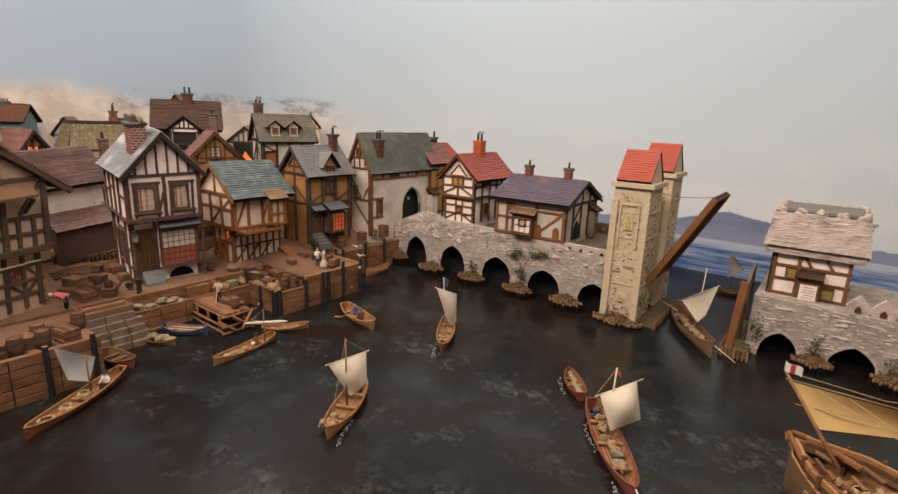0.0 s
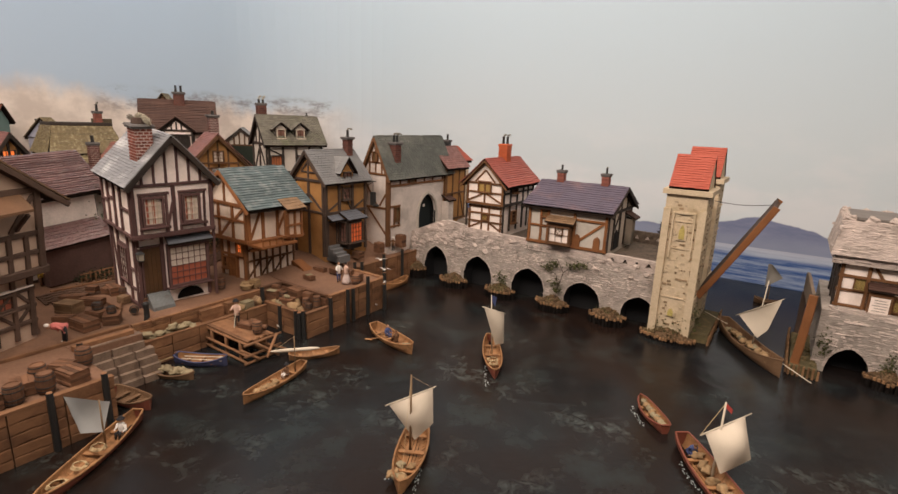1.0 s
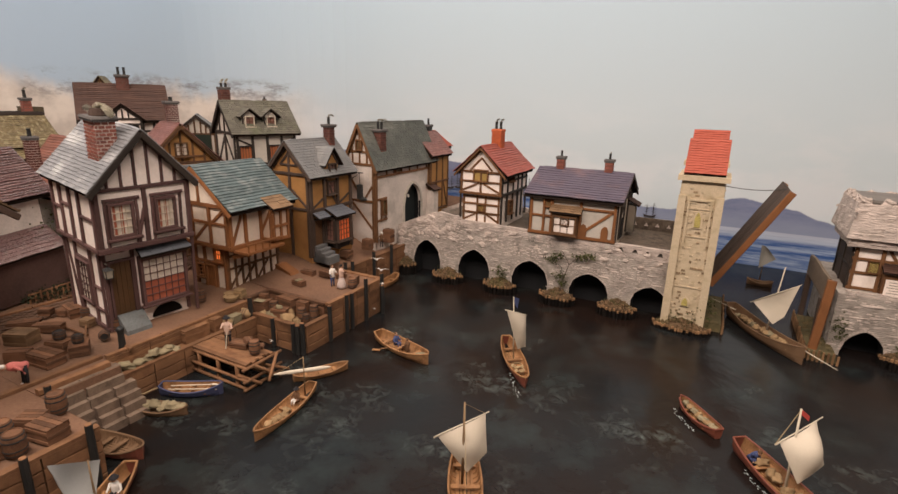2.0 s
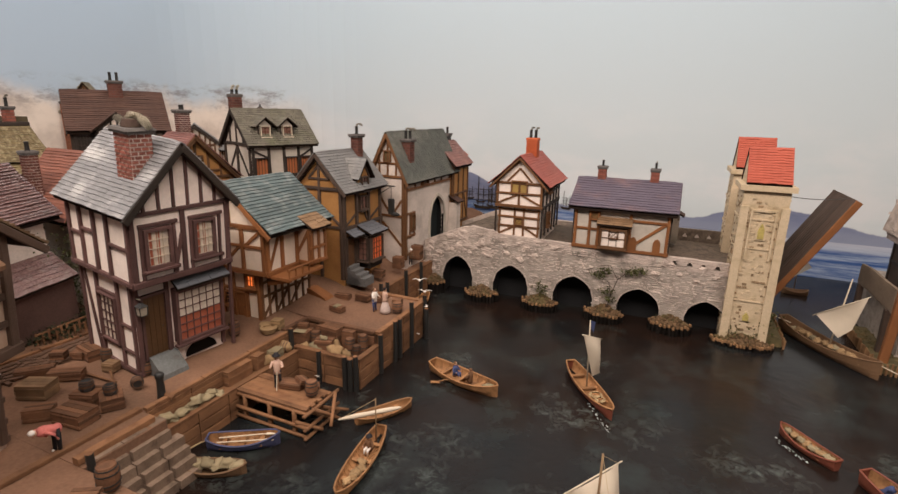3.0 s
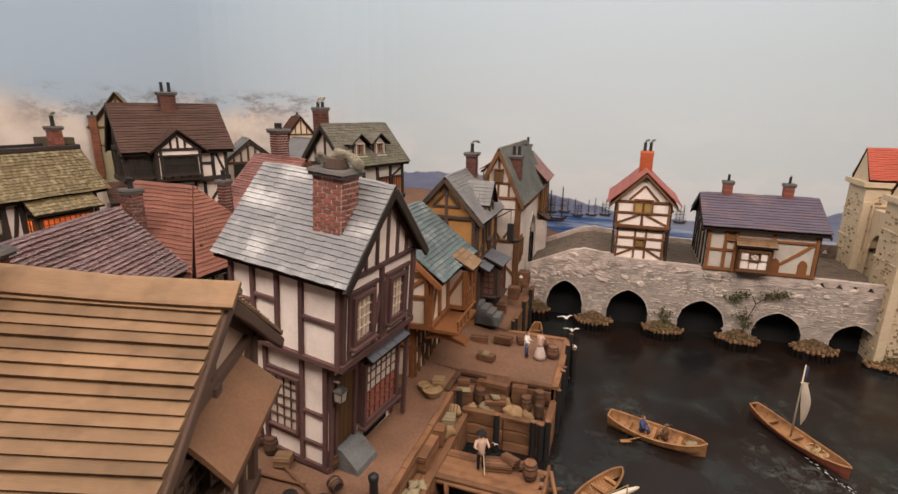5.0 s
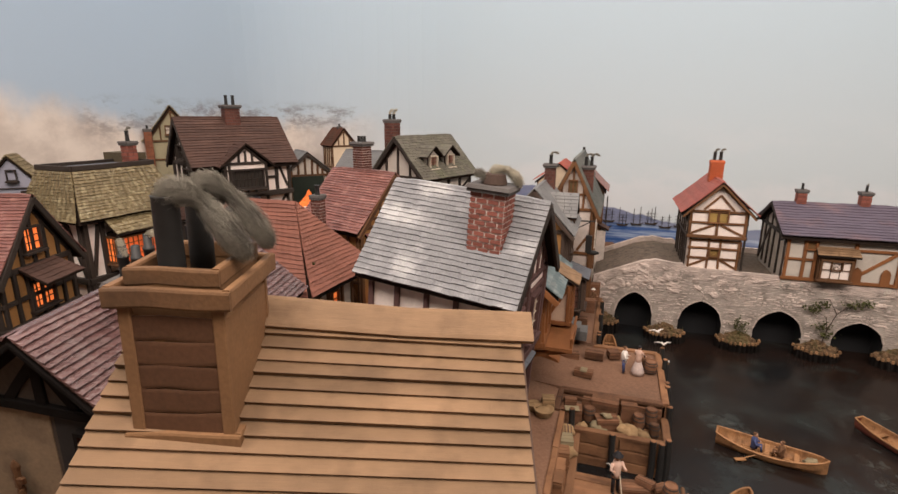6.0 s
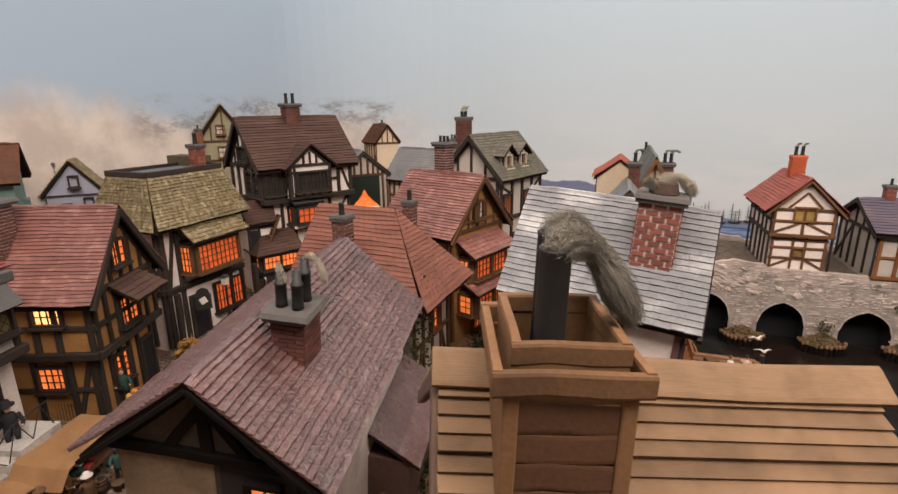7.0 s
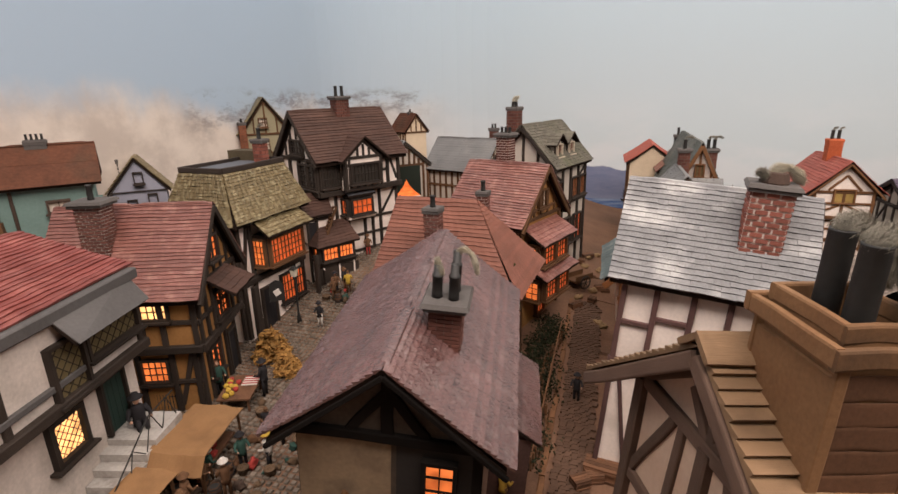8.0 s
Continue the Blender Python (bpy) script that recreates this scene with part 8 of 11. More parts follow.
def yellow_house():
    h = thing("house", at(-2.250, 0.768, 0.142, -3), "half-timbered corner shop with a mossy yellow-green mansard roof", "house", "houses of the harbour town")
    g = Geo()
    g.box((0, 0, 0.115), (0.128, 0.190, 0.27))
    part("wall", g.mesh("wall", PL_WHITE), h)
    zt, ze = 0.322, 0.232
    tx, ty, ex, ey = 0.050, 0.086, 0.086, 0.112
    t = [(-tx, -ty, zt), (tx, -ty, zt), (tx, ty, zt), (-tx, ty, zt)]
    e = [(-ex, -ey, ze), (ex, -ey, ze), (ex, ey, ze), (-ex, ey, ze)]
    g = Geo()
    g.add([Vector(p) - Vector((0, 0, 0.005)) for p in t + e], [(0, 1, 2, 3), (4, 5, 1, 0), (5, 6, 2, 1), (6, 7, 3, 2), (7, 4, 0, 3), (7, 6, 5, 4)])
    r = part("roof", g.mesh("roof", RF_UNDER), h)
    for i in range(4):
        j = (i + 1) % 4
        slope(r, t[i], t[j], e[i], e[j], 16, 14, RF_YELLOW, th=0.0028)
    g = Geo()
    g.box((0, 0, zt + 0.001), (tx * 2, ty * 2, 0.004))
    part("flat_top", g.mesh("flat_top", LEAD), h)
    for a, b in zip(t, t[1:] + t[:1]):
        bar(h, (a[0], a[1], zt + 0.005), (b[0], b[1], zt + 0.005), 0.006, 0.010, TB_BLACK, (0, 0, 1), "parapet")
    T = TB_BLACK
    f = Face(h, (0.064, -0.095, 0), (0, 1, 0), (1, 0, 0), 0.190)
    f.rail(0.228, 0.010, T)
    f.rail(0.112, 0.012, T, 0.010)
    f.posts((0.004, 0.036, 0.155, 0.186), 0.0, 0.228, 0.009, T, 0.007)
    for a in (0.010, 0.160):
        f.bar(a, 0.120, a + 0.020, 0.220, 0.007, T)
    g = Geo()
    g.box((0.077, 0.005, 0.167), (0.040, 0.110, 0.066))
    part("bay", g.mesh("bay", T), h)
    fb = Face(h, (0.097, -0.050, 0), (0, 1, 0), (1, 0, 0), 0.110)
    fb.window(0.006, 0.142, 0.098, 0.048, LIT_DIM, TB_BROWN, 9, 4, 0.004)
    fc = Face(h, (0.059, -0.050, 0), (1, 0, 0), (0, -1, 0), 0.038)
    fc.window(0.005, 0.142, 0.028, 0.048, LIT, TB_BROWN, 3, 4, 0.003)
    lean_to(h, (0.073, -0.062, 0.232), (0.073, 0.072, 0.232), (0.117, -0.066, 0.200), (0.117, 0.076, 0.200), RF_YELLOW, 6, 10, label="mossy bay roof")
    f.window(0.110, 0.036, 0.040, 0.056, LIT_DIM, T, 4, 3, 0.004)
    f.door(0.050, 0.0, 0.034, 0.085, CL_BLACK, T)
    f.window(0.156, 0.036, 0.026, 0.056, LIT_DIM, T, 3, 3, 0.003)
    fs = Face(h, (-0.064, -0.095, 0), (1, 0, 0), (0, -1, 0), 0.128)
    fs.rail(0.228, 0.010, T)
    fs.rail(0.112, 0.012, T, 0.010)
    fs.posts((0.004, 0.045, 0.085, 0.124), 0.0, 0.228, 0.009, T, 0.007)
    fs.bar(0.050, 0.120, 0.081, 0.220, 0.007, T)
    fs.bar(0.090, 0.220, 0.120, 0.120, 0.007, T)
    for y in (-0.10, 0.10):
        bar(h, (0.097, y, -0.01), (0.097, y, 0.115), 0.010, 0.010, T, (1, 0, 0), "post")
    g = Geo()
    g.prism([(-0.014, 0), (0.014, 0), (0.014, 0.026), (0.009, 0.038), (0, 0.042), (-0.009, 0.038), (-0.014, 0.026)], 0.004, m=Matrix.Translation((0.114, -0.060, 0.075)) @ Matrix.Rotation(math.pi / 2, 4, "X") @ Matrix.Rotation(0.9, 4, "Y"))
    s = part("hanging_sign", g.mesh("hanging_sign", IRON), h, None, "dark arched hanging sign with a white square")
    g = Geo()
    g.box((0, 0, 0), (0.012, 0.012, 0.0015), Matrix.Rotation(0.4, 4, "Z"))
    part("sign_mark", g.mesh("sign_mark", CL_WHITE), s, Matrix.Translation((0.114, -0.060, 0.075)) @ Matrix.Rotation(math.pi / 2, 4, "X") @ Matrix.Rotation(0.9, 4, "Y") @ Matrix.Translation((0, 0.018, 0.0048)))
    chimney(h, 0.020, 0.058, 0.318, 0.022, 0.020, 0.045, BRICK, MORTAR_DK, pots=1, pot_h=0.022, smoke=3, radius=0.006, cap=0.004)
    g = Geo()
    g.box((-0.035, 0.088, 0.333), (0.085, 0.036, 0.024))
    part("roof_hut", g.mesh("roof_hut", mat("hut_boards", (0.085, 0.066, 0.040), 0.9, 0.5)), h)


def orange_house():
    h = House("mustard timbered house with a red tiled roof, windows lit", at(-2.128, 0.540, 0.135, 20), 0.200, 0.160, 0.198, 0.302, PL_MUSTARD, RF_RED, over=0.014, end=0.014, rows=27, cols=15,
              jetty=0.012, jetty_z=0.105, jsides=0.008)
    T = TB_BLACK
    F, F0, L, L0 = h.F, h.F0, h.Lf, h.L0
    h.barge(T, 0.010, 0.005)
    h.gable(F, T, 6, 0.007, 0.196)
    F.rail(0.108, 0.012, T, 0.009)
    F.posts((0.004, 0.03, 0.055, 0.08, 0.105, 0.13, 0.156), 0.110, 0.196, 0.007, T, 0.006)
    F.rail(0.150, 0.007, T)
    F.window(0.060, 0.222, 0.034, 0.034, LIT, T, 3, 3, 0.003)
    F.window(0.058, 0.128, 0.044, 0.040, LIT, T, 4, 4, 0.004)
    lean_to(h.ob, F.p(0.040, 0.196, 0), F.p(0.120, 0.196, 0), F.p(0.036, 0.172, 0.046), F.p(0.124, 0.172, 0.046), RF_BROWN, 5, 6)
    F0.posts((0.004, 0.028, 0.052, 0.076, 0.100, 0.14), 0.0, 0.105, 0.007, T, 0.006)
    F0.window(0.030, 0.038, 0.036, 0.044, LIT, T, 4, 4, 0.003)
    F0.door(0.104, 0.0, 0.030, 0.075, CL_BLACK, T)
    L.rail(0.108, 0.012, T, 0.009)
    L.posts((0.004, 0.06, 0.12, 0.150, 0.196), 0.110, 0.198, 0.008, T, 0.006)
    L.rail(0.150, 0.007, T)
    L.window(0.124, 0.158, 0.036, 0.032, LIT_HOT, T, 4, 3, 0.003)
    L0.posts((0.004, 0.06, 0.10, 0.15, 0.184), 0.0, 0.105, 0.008, T, 0.006)
    L0.rail(0.050, 0.007, T)
    L0.bar(0.154, 0.010, 0.180, 0.095, 0.007, T)
    L0.window(0.106, 0.052, 0.036, 0.034, LIT, T, 4, 3, 0.003)
    chimney(h.ob, -0.135, -0.040, 0.236, 0.036, 0.032, 0.082, BRICK_DK, MORTAR, pots=1, pot_h=0.022, cap=0.008, course=0.0046, length=0.009)


def white_house():
    h = House("whitewashed house with a red tiled roof and an outside stone stair", at(-2.115, -0.107, 0.130, -75), 0.462, 0.236, 0.262, 0.305, PL_LIME, RF_DEEP, over=0.014, end=0.012, rows=20, cols=18)
    R = h.R
    g = Geo()
    g.box((-0.231, 0.124, 0.214), (0.462, 0.024, 0.096))
    part("upper_wall", g.mesh("upper_wall", PL_LIME), h.ob)
    f = Face(h.ob, (0, 0.136, 0), (-1, 0, 0), (0, 1, 0), 0.462)
    T = TB_BLACK
    D = mat("fascia_grey", (0.095, 0.088, 0.086), 0.7, 0.3)
    f.rail(0.167, 0.012, T, 0.010)
    f.rail(0.262, 0.014, D, 0.012)
    f.posts((0.10, 0.262, 0.458), 0.166, 0.258, 0.008, T)
    f.rail(0.189, 0.007, D, 0.006)
    f.window(0.372, 0.196, 0.082, 0.032, LATTICE, T, 6, 3, 0.004, lattice=True)
    f.window(0.322, 0.172, 0.040, 0.056, LATTICE, T, 3, 4, 0.004, lattice=True)
    lean_to(h.ob, f.p(0.330, 0.260, 0), f.p(0.456, 0.260, 0), f.p(0.328, 0.232, 0.030), f.p(0.456, 0.228, 0.022), D, 1, 1, th=0.001, label="grey board awning")
    R.window(0.320, 0.099, 0.038, 0.042, LIT_HOT, T, 4, 5, 0.006, lattice=True)
    R.door(0.396, 0.076, 0.036, 0.070, mat("door_dark_green", (0.016, 0.034, 0.028), 0.6, 0.3), T)
    # landing, stair and a thin zigzag railing
    g = Geo()
    g.box(R.p(0.419, 0.022, 0.030), (0.058, 0.060, 0.104))
    st = mat("whitewashed_stair", (0.42, 0.39, 0.36), 0.9, 0.4, stain=(0.15, 0.125, 0.105), amount=0.75, stain_scale=38, bump=0.5)
    stair = part("stair", g.mesh("stair", st), h.ob)
    for k in range(7):
        g = Geo()
        g.box(R.p(0.382 - k * 0.015, 0.018 - k * 0.0050, 0.029), (0.017, 0.056 + rnd.uniform(-0.002, 0.002), 0.096 - k * 0.0100))
        part("step", g.mesh("step", st), stair)
    top = [R.p(0.444, 0.108, 0.056), R.p(0.392, 0.106, 0.056), R.p(0.288, 0.044, 0.055)]
    g = Geo()
    g.tube(top, 0.0009, 5)
    rail = part("railing", g.mesh("railing", IRON), h.ob)
    zig = [(0.444, 0.074), (0.430, 0.107), (0.413, 0.074), (0.396, 0.106), (0.378, 0.064), (0.356, 0.084), (0.338, 0.038), (0.320, 0.062), (0.304, 0.018), (0.288, 0.044)]
    for a, b in zip(zig, zig[1:]):
        g = Geo()
        g.tube([R.p(a[0], a[1], 0.0555), R.p(b[0], b[1], 0.0555)], 0.0007, 5)
        part("brace", g.mesh("brace", IRON), rail)


def back_houses():
    h = House("small blue-grey gabled house in the back row", at(-2.472, 0.741, 0.239, -47), 0.055, 0.098, 0.176, 0.236, PL_BLUE, RF_YELLOW, over=0.008, end=0.006, rows=9, cols=8)
    for s, z in ((0.026, 0.136), (0.064, 0.146), (0.044, 0.192)):
        h.F.window(s, z, 0.014, 0.020, PL_BLUE, TB_BLACK, 1, 1, 0.002)
    h.F.rail(0.174, 0.002, TB_BLACK)
    chimney(h.ob, -0.040, -0.041, 0.18, 0.014, 0.014, 0.05, CAP, CAP, pots=1, pot_h=0.012, cap=0.003)
    h = House("weathered teal house with a rusty brown roof", at(-2.435, 0.618, 0.220, 50), 0.240, 0.100, 0.248, 0.298, PL_TEAL, RF_RUST, over=0.012, end=0.012, rows=2, cols=1, th=0.0006)
    h.Lf.window(0.056, 0.192, 0.046, 0.022, GLASS_CURTAIN, TB_BROWN, 3, 1, 0.003)
    h.Lf.window(0.172, 0.198, 0.028, 0.016, GLASS_CURTAIN, TB_SOOT, 2, 1, 0.003)
    g = Geo()
    g.box(h.Lf.p(0.078, 0.168, 0.010), (0.066, 0.026, 0.040), taper=0.9)
    part("oriel", g.mesh("oriel", TB_BROWN), h.ob, None, "brown boarded oriel under the window")
    h.Lf.posts((0.125,), 0.13, 0.236, 0.005, TB_SOOT)
    h.F.window(0.060, 0.190, 0.020, 0.012, PL_WHITE, PL_TEAL, 1, 1, 0.003)
    chimney(h.ob, -0.070, 0.0, 0.290, 0.030, 0.018, 0.016, CAP, CAP, pots=4, pot_h=0.010, cap=0.002, pot_r=0.002)
    h = House("narrow olive timbered gable house with a mossy roof", at(-2.466, 1.176, 0.253, -46), 0.055, 0.124, 0.245, 0.332, PL_OLIVE, RF_YELLOW, over=0.010, end=0.010, rows=11, cols=8)
    chimney(h.ob, 0.004, -0.062, 0.10, 0.020, 0.018, 0.168, BRICK_BROWN, MORTAR_DK, pots=3, pot_h=0.010, cap=0.003, pot_r=0.0024, course=0.005)
    h.gable(h.F, TB_BROWN, 4, 0.004, 0.242)
    h.F.rail(0.19, 0.004, TB_BROWN)
    h.F.window(0.046, 0.198, 0.020, 0.028, GLASS_CURTAIN, TB_BROWN, 2, 2, 0.002)
    h.F.window(0.046, 0.262, 0.020, 0.022, GLASS_CURTAIN, TB_BROWN, 2, 2, 0.002)
    h = House("tiny timbered cottage with a rusty orange roof far behind", at(-2.228, 1.738, 0.294, -40), 0.11, 0.085, 0.165, 0.220, PL_CREAM, RF_RUST, over=0.008, end=0.006, rows=8, cols=8)
    h.gable(h.F, TB_BROWN, 4, 0.004, 0.162)
    timber_side(h.Lf, 0.08, 0.165, TB_BROWN, 5, (), 0.004)
    chimney(h.ob, -0.04, 0.0, 0.205, 0.014, 0.014, 0.02, BRICK_DK, MORTAR_DK, pots=1, pot_h=0.010, cap=0.002)
    h = House("yellow timbered house with a red roof beyond the gate", at(-1.330, 1.690, 0.160, 90), 0.13, 0.115, 0.195, 0.262, PL_MUSTARD, RF_RED, over=0.010, end=0.010, rows=11, cols=9)
    for fc in (h.F, h.B):
        h.gable(fc, TB_BROWN, 4, 0.005, 0.192)
        timber_side(fc, 0.0, 0.192, TB_BROWN, 3, (0.1,), 0.005)
    timber_side(h.Lf, 0.0, 0.195, TB_BROWN, 3, (0.1,), 0.005)
    timber_side(h.R, 0.0, 0.195, TB_BROWN, 3, (0.1,), 0.005)
    chimney(h.ob, -0.03, 0.01, 0.240, 0.020, 0.020, 0.045, IRON, IRON, pots=1, pot_h=0.022, cap=0.004)
    h = House("red-roofed low house beyond the gate", at(-1.410, 1.640, 0.170, -90), 0.19, 0.130, 0.195, 0.246, PL_CREAM, RF_BRIGHT, over=0.010, end=0.006, rows=11, cols=12)
    timber_side(h.Lf, 0.0, 0.195, TB_BROWN, 4, (0.1,), 0.005)


near_house()
mauve_house()
hip_house()
red_gable_house()
green_house()
grey_house()
brown_house()
yellow_house()
orange_house()
white_house()
back_houses()


# ---- boats ----
def boat(label, bow, stern, beam, height, outer, inner, name="rowing_boat", blunt=0.35, thwarts=3, sheer=0.5, rim=None, z=-0.004):
    """An open clinker boat from stern to bow; returns the thing, whose frame has x forward, the keel at z = 0, and its length."""
    (ub, vb), (us, vs_) = bow, stern
    ln = math.hypot(ub - us, vb - vs_)
    yaw = math.degrees(math.atan2(vb - vs_, ub - us))
    ob = thing(name, at((ub + us) / 2, (vb + vs_) / 2, z, yaw), label, "boat", "boats in the harbour")
    n, rows = 18, 6

    def half(t):
        a = max(0.0, 1 - ((t - 0.46) / (0.54 if t > 0.46 else 0.46 / (1 - blunt * 0.75) ** 0.5)) ** 2)
        return beam / 2 * a ** 0.62

    def top(t):
        return height * (1 + sheer * (2 * t - 0.95) ** 2)

    def shell(shrink, base):
        rings = []
        for i in range(n + 1):
            t = i / n
            b, h = max(half(t) - shrink, 0.0002), top(t)
            row = []
            for j in range(-rows, rows + 1):
                a = abs(j) / rows
                y = b * math.sin(a * math.pi / 2) ** 0.8
                zz = base + (h - base) * a ** 1.7
                zz += (0.0006 if (abs(j) % 2 and shrink == 0) else 0)
                row.append(Vector((ln * (t - 0.5), y if j >= 0 else -y, zz)))
            rings.append(row)
        return rings

    w = 2 * rows + 1
    for nm, shrink, base, m, flip in (("hull", 0.0, 0.0, outer, False), ("lining", 0.0022, 0.003, inner, True)):
        rings = shell(shrink, base)
        vs = [p for r in rings for p in r]
        fs = []
        for i in range(n):
            for j in range(w - 1):
                f = (i * w + j, (i + 1) * w + j, (i + 1) * w + j + 1, i * w + j + 1)
                fs.append(f if flip else f[::-1])
        if not flip:
            fs.append(tuple(range(w)))
        part(nm, mesh(nm, vs, fs, m), ob)
    g = Geo()
    for s in (-1, 1):
        g.tube([(ln * (i / n - 0.5), s * half(i / n) * 0.985, top(i / n)) for i in range(n + 1)], 0.0017, 6)
    g.tube([(-ln / 2, y, top(0)) for y in (-half(0), 0, half(0))], 0.0017, 6)
    part("gunwale", g.mesh("gunwale", rim or inner), ob)
    g = Geo()
    g.box((0, 0, 0), (ln * 0.62, beam * 0.085, 0.0012))
    plank = g.mesh("floor_board", inner)
    for i in range(-2, 3):
        part("floor_board", plank, ob, Matrix.Translation((0, i * beam * 0.11, height * 0.34)))
    for k in range(thwarts):
        t = 0.22 + 0.52 * k / max(1, thwarts - 1)
        g = Geo()
        g.box((ln * (t - 0.5), 0, height * 0.72), (0.007, half(t) * 1.86, 0.0018))
        part("thwart", g.mesh("thwart", inner), ob)
    g = Geo()
    for i in range(2, n - 1):
        t = i / n
        for s in (-1, 1):
            b = half(t) - 0.0025
            g.tube([(ln * (t - 0.5), s * b * math.sin(a * math.pi / 2) ** 0.8, 0.004 + (top(t) - 0.004) * a ** 1.7) for a in (0.25, 0.5, 0.75, 0.98)], 0.0007, 4)
    part("ribs", g.mesh("ribs", inner), ob)["kind"] = "stuff"
    return ob, ln


def spar(ob, p, q, r, material=None, name="mast", taper=0.6):
    g = Geo()
    g.tube([p, Vector(p).lerp(Vector(q), 0.5), q], [r, r * (1 + taper) / 2, r * taper], 8)
    return part(name, g.mesh(name, material or SPAR, True), ob)


def sail(ob, corners, bulge, material, name="sail", n=10):
    """A cloth through four corners (top left, top right, bottom right, bottom left) that bellies along its normal."""
    a, b, c, d = (Vector(p) for p in corners)
    nrm = (b - a).cross(d - a).normalized()
    vs = []
    for layer in (0.0, 0.0006):
        for i in range(n + 1):
            for j in range(n + 1):
                s, t = j / n, i / n
                p = a.lerp(b, s).lerp(d.lerp(c, s), t)
                k = math.sin(math.pi * s) ** 0.8 * math.sin(math.pi * min(t * 0.9 + 0.08, 1))
                vs.append(p + nrm * (bulge * k + layer + 0.0007 * noise.noise(p * 120)))
    m = (n + 1) ** 2
    fs = [(i * (n + 1) + j, i * (n + 1) + j + 1, (i + 1) * (n + 1) + j + 1, (i + 1) * (n + 1) + j) for i in range(n) for j in range(n)]
    fs += [tuple(m + q for q in f[::-1]) for f in list(fs)]
    return part(name, mesh(name, vs, fs, material, smooth=True), ob)


def local(ob, u, v, z):
    return ob.matrix_basis.inverted() @ (FRAME @ Vector((u, v, z)))


def cord(ob, pts, r=0.0005, name="rope", material=None):
    g = Geo()
    g.tube(pts, r, 4)
    return part(name, g.mesh(name, material or ROPE), ob)


def coil(u, v, z, r, label="coil of pale rope lying in the boat", turns=3, seed=1):
    g = Geo()
    rr = random.Random(seed)
    pts = []
    for k in range(turns * 14):
        a = 2 * math.pi * k / 14
        q = r * (1 - 0.12 * (k // 14)) * (1 + rr.uniform(-0.06, 0.06))
        pts.append((q * math.cos(a), q * 0.8 * math.sin(a), 0.0012 + 0.0012 * (k // 14) + rr.uniform(0, 0.0005)))
    g.tube(pts, 0.0011, 5)
    return thing("rope_coil", at(u, v, z, rr.uniform(0, 90)), label, "rope", "coils of rope", me=g.mesh("rope_coil", ROPE, True))


def sack_thing(u, v, z, s=0.010, pale=False, yaw=0.0, label="", seed=0, flat=0.6):
    g = Geo()
    g.lump((0, 0, s * flat * 0.72), (s, s * 0.72, s * flat), rough=0.42, n=11, seed=seed)
    for p in g.v:
        p.z = max(p.z + s * 0.12 * noise.noise(Vector((p.x, p.y, seed)) * 160), 0.0)
    return thing("sack", at(u, v, z, yaw), label or ("lumpy pale canvas sack" if pale else "lumpy brown canvas sack"), "sack", "sacks of cargo", me=g.mesh("sack", SACK_PALE if pale else SACK, True))


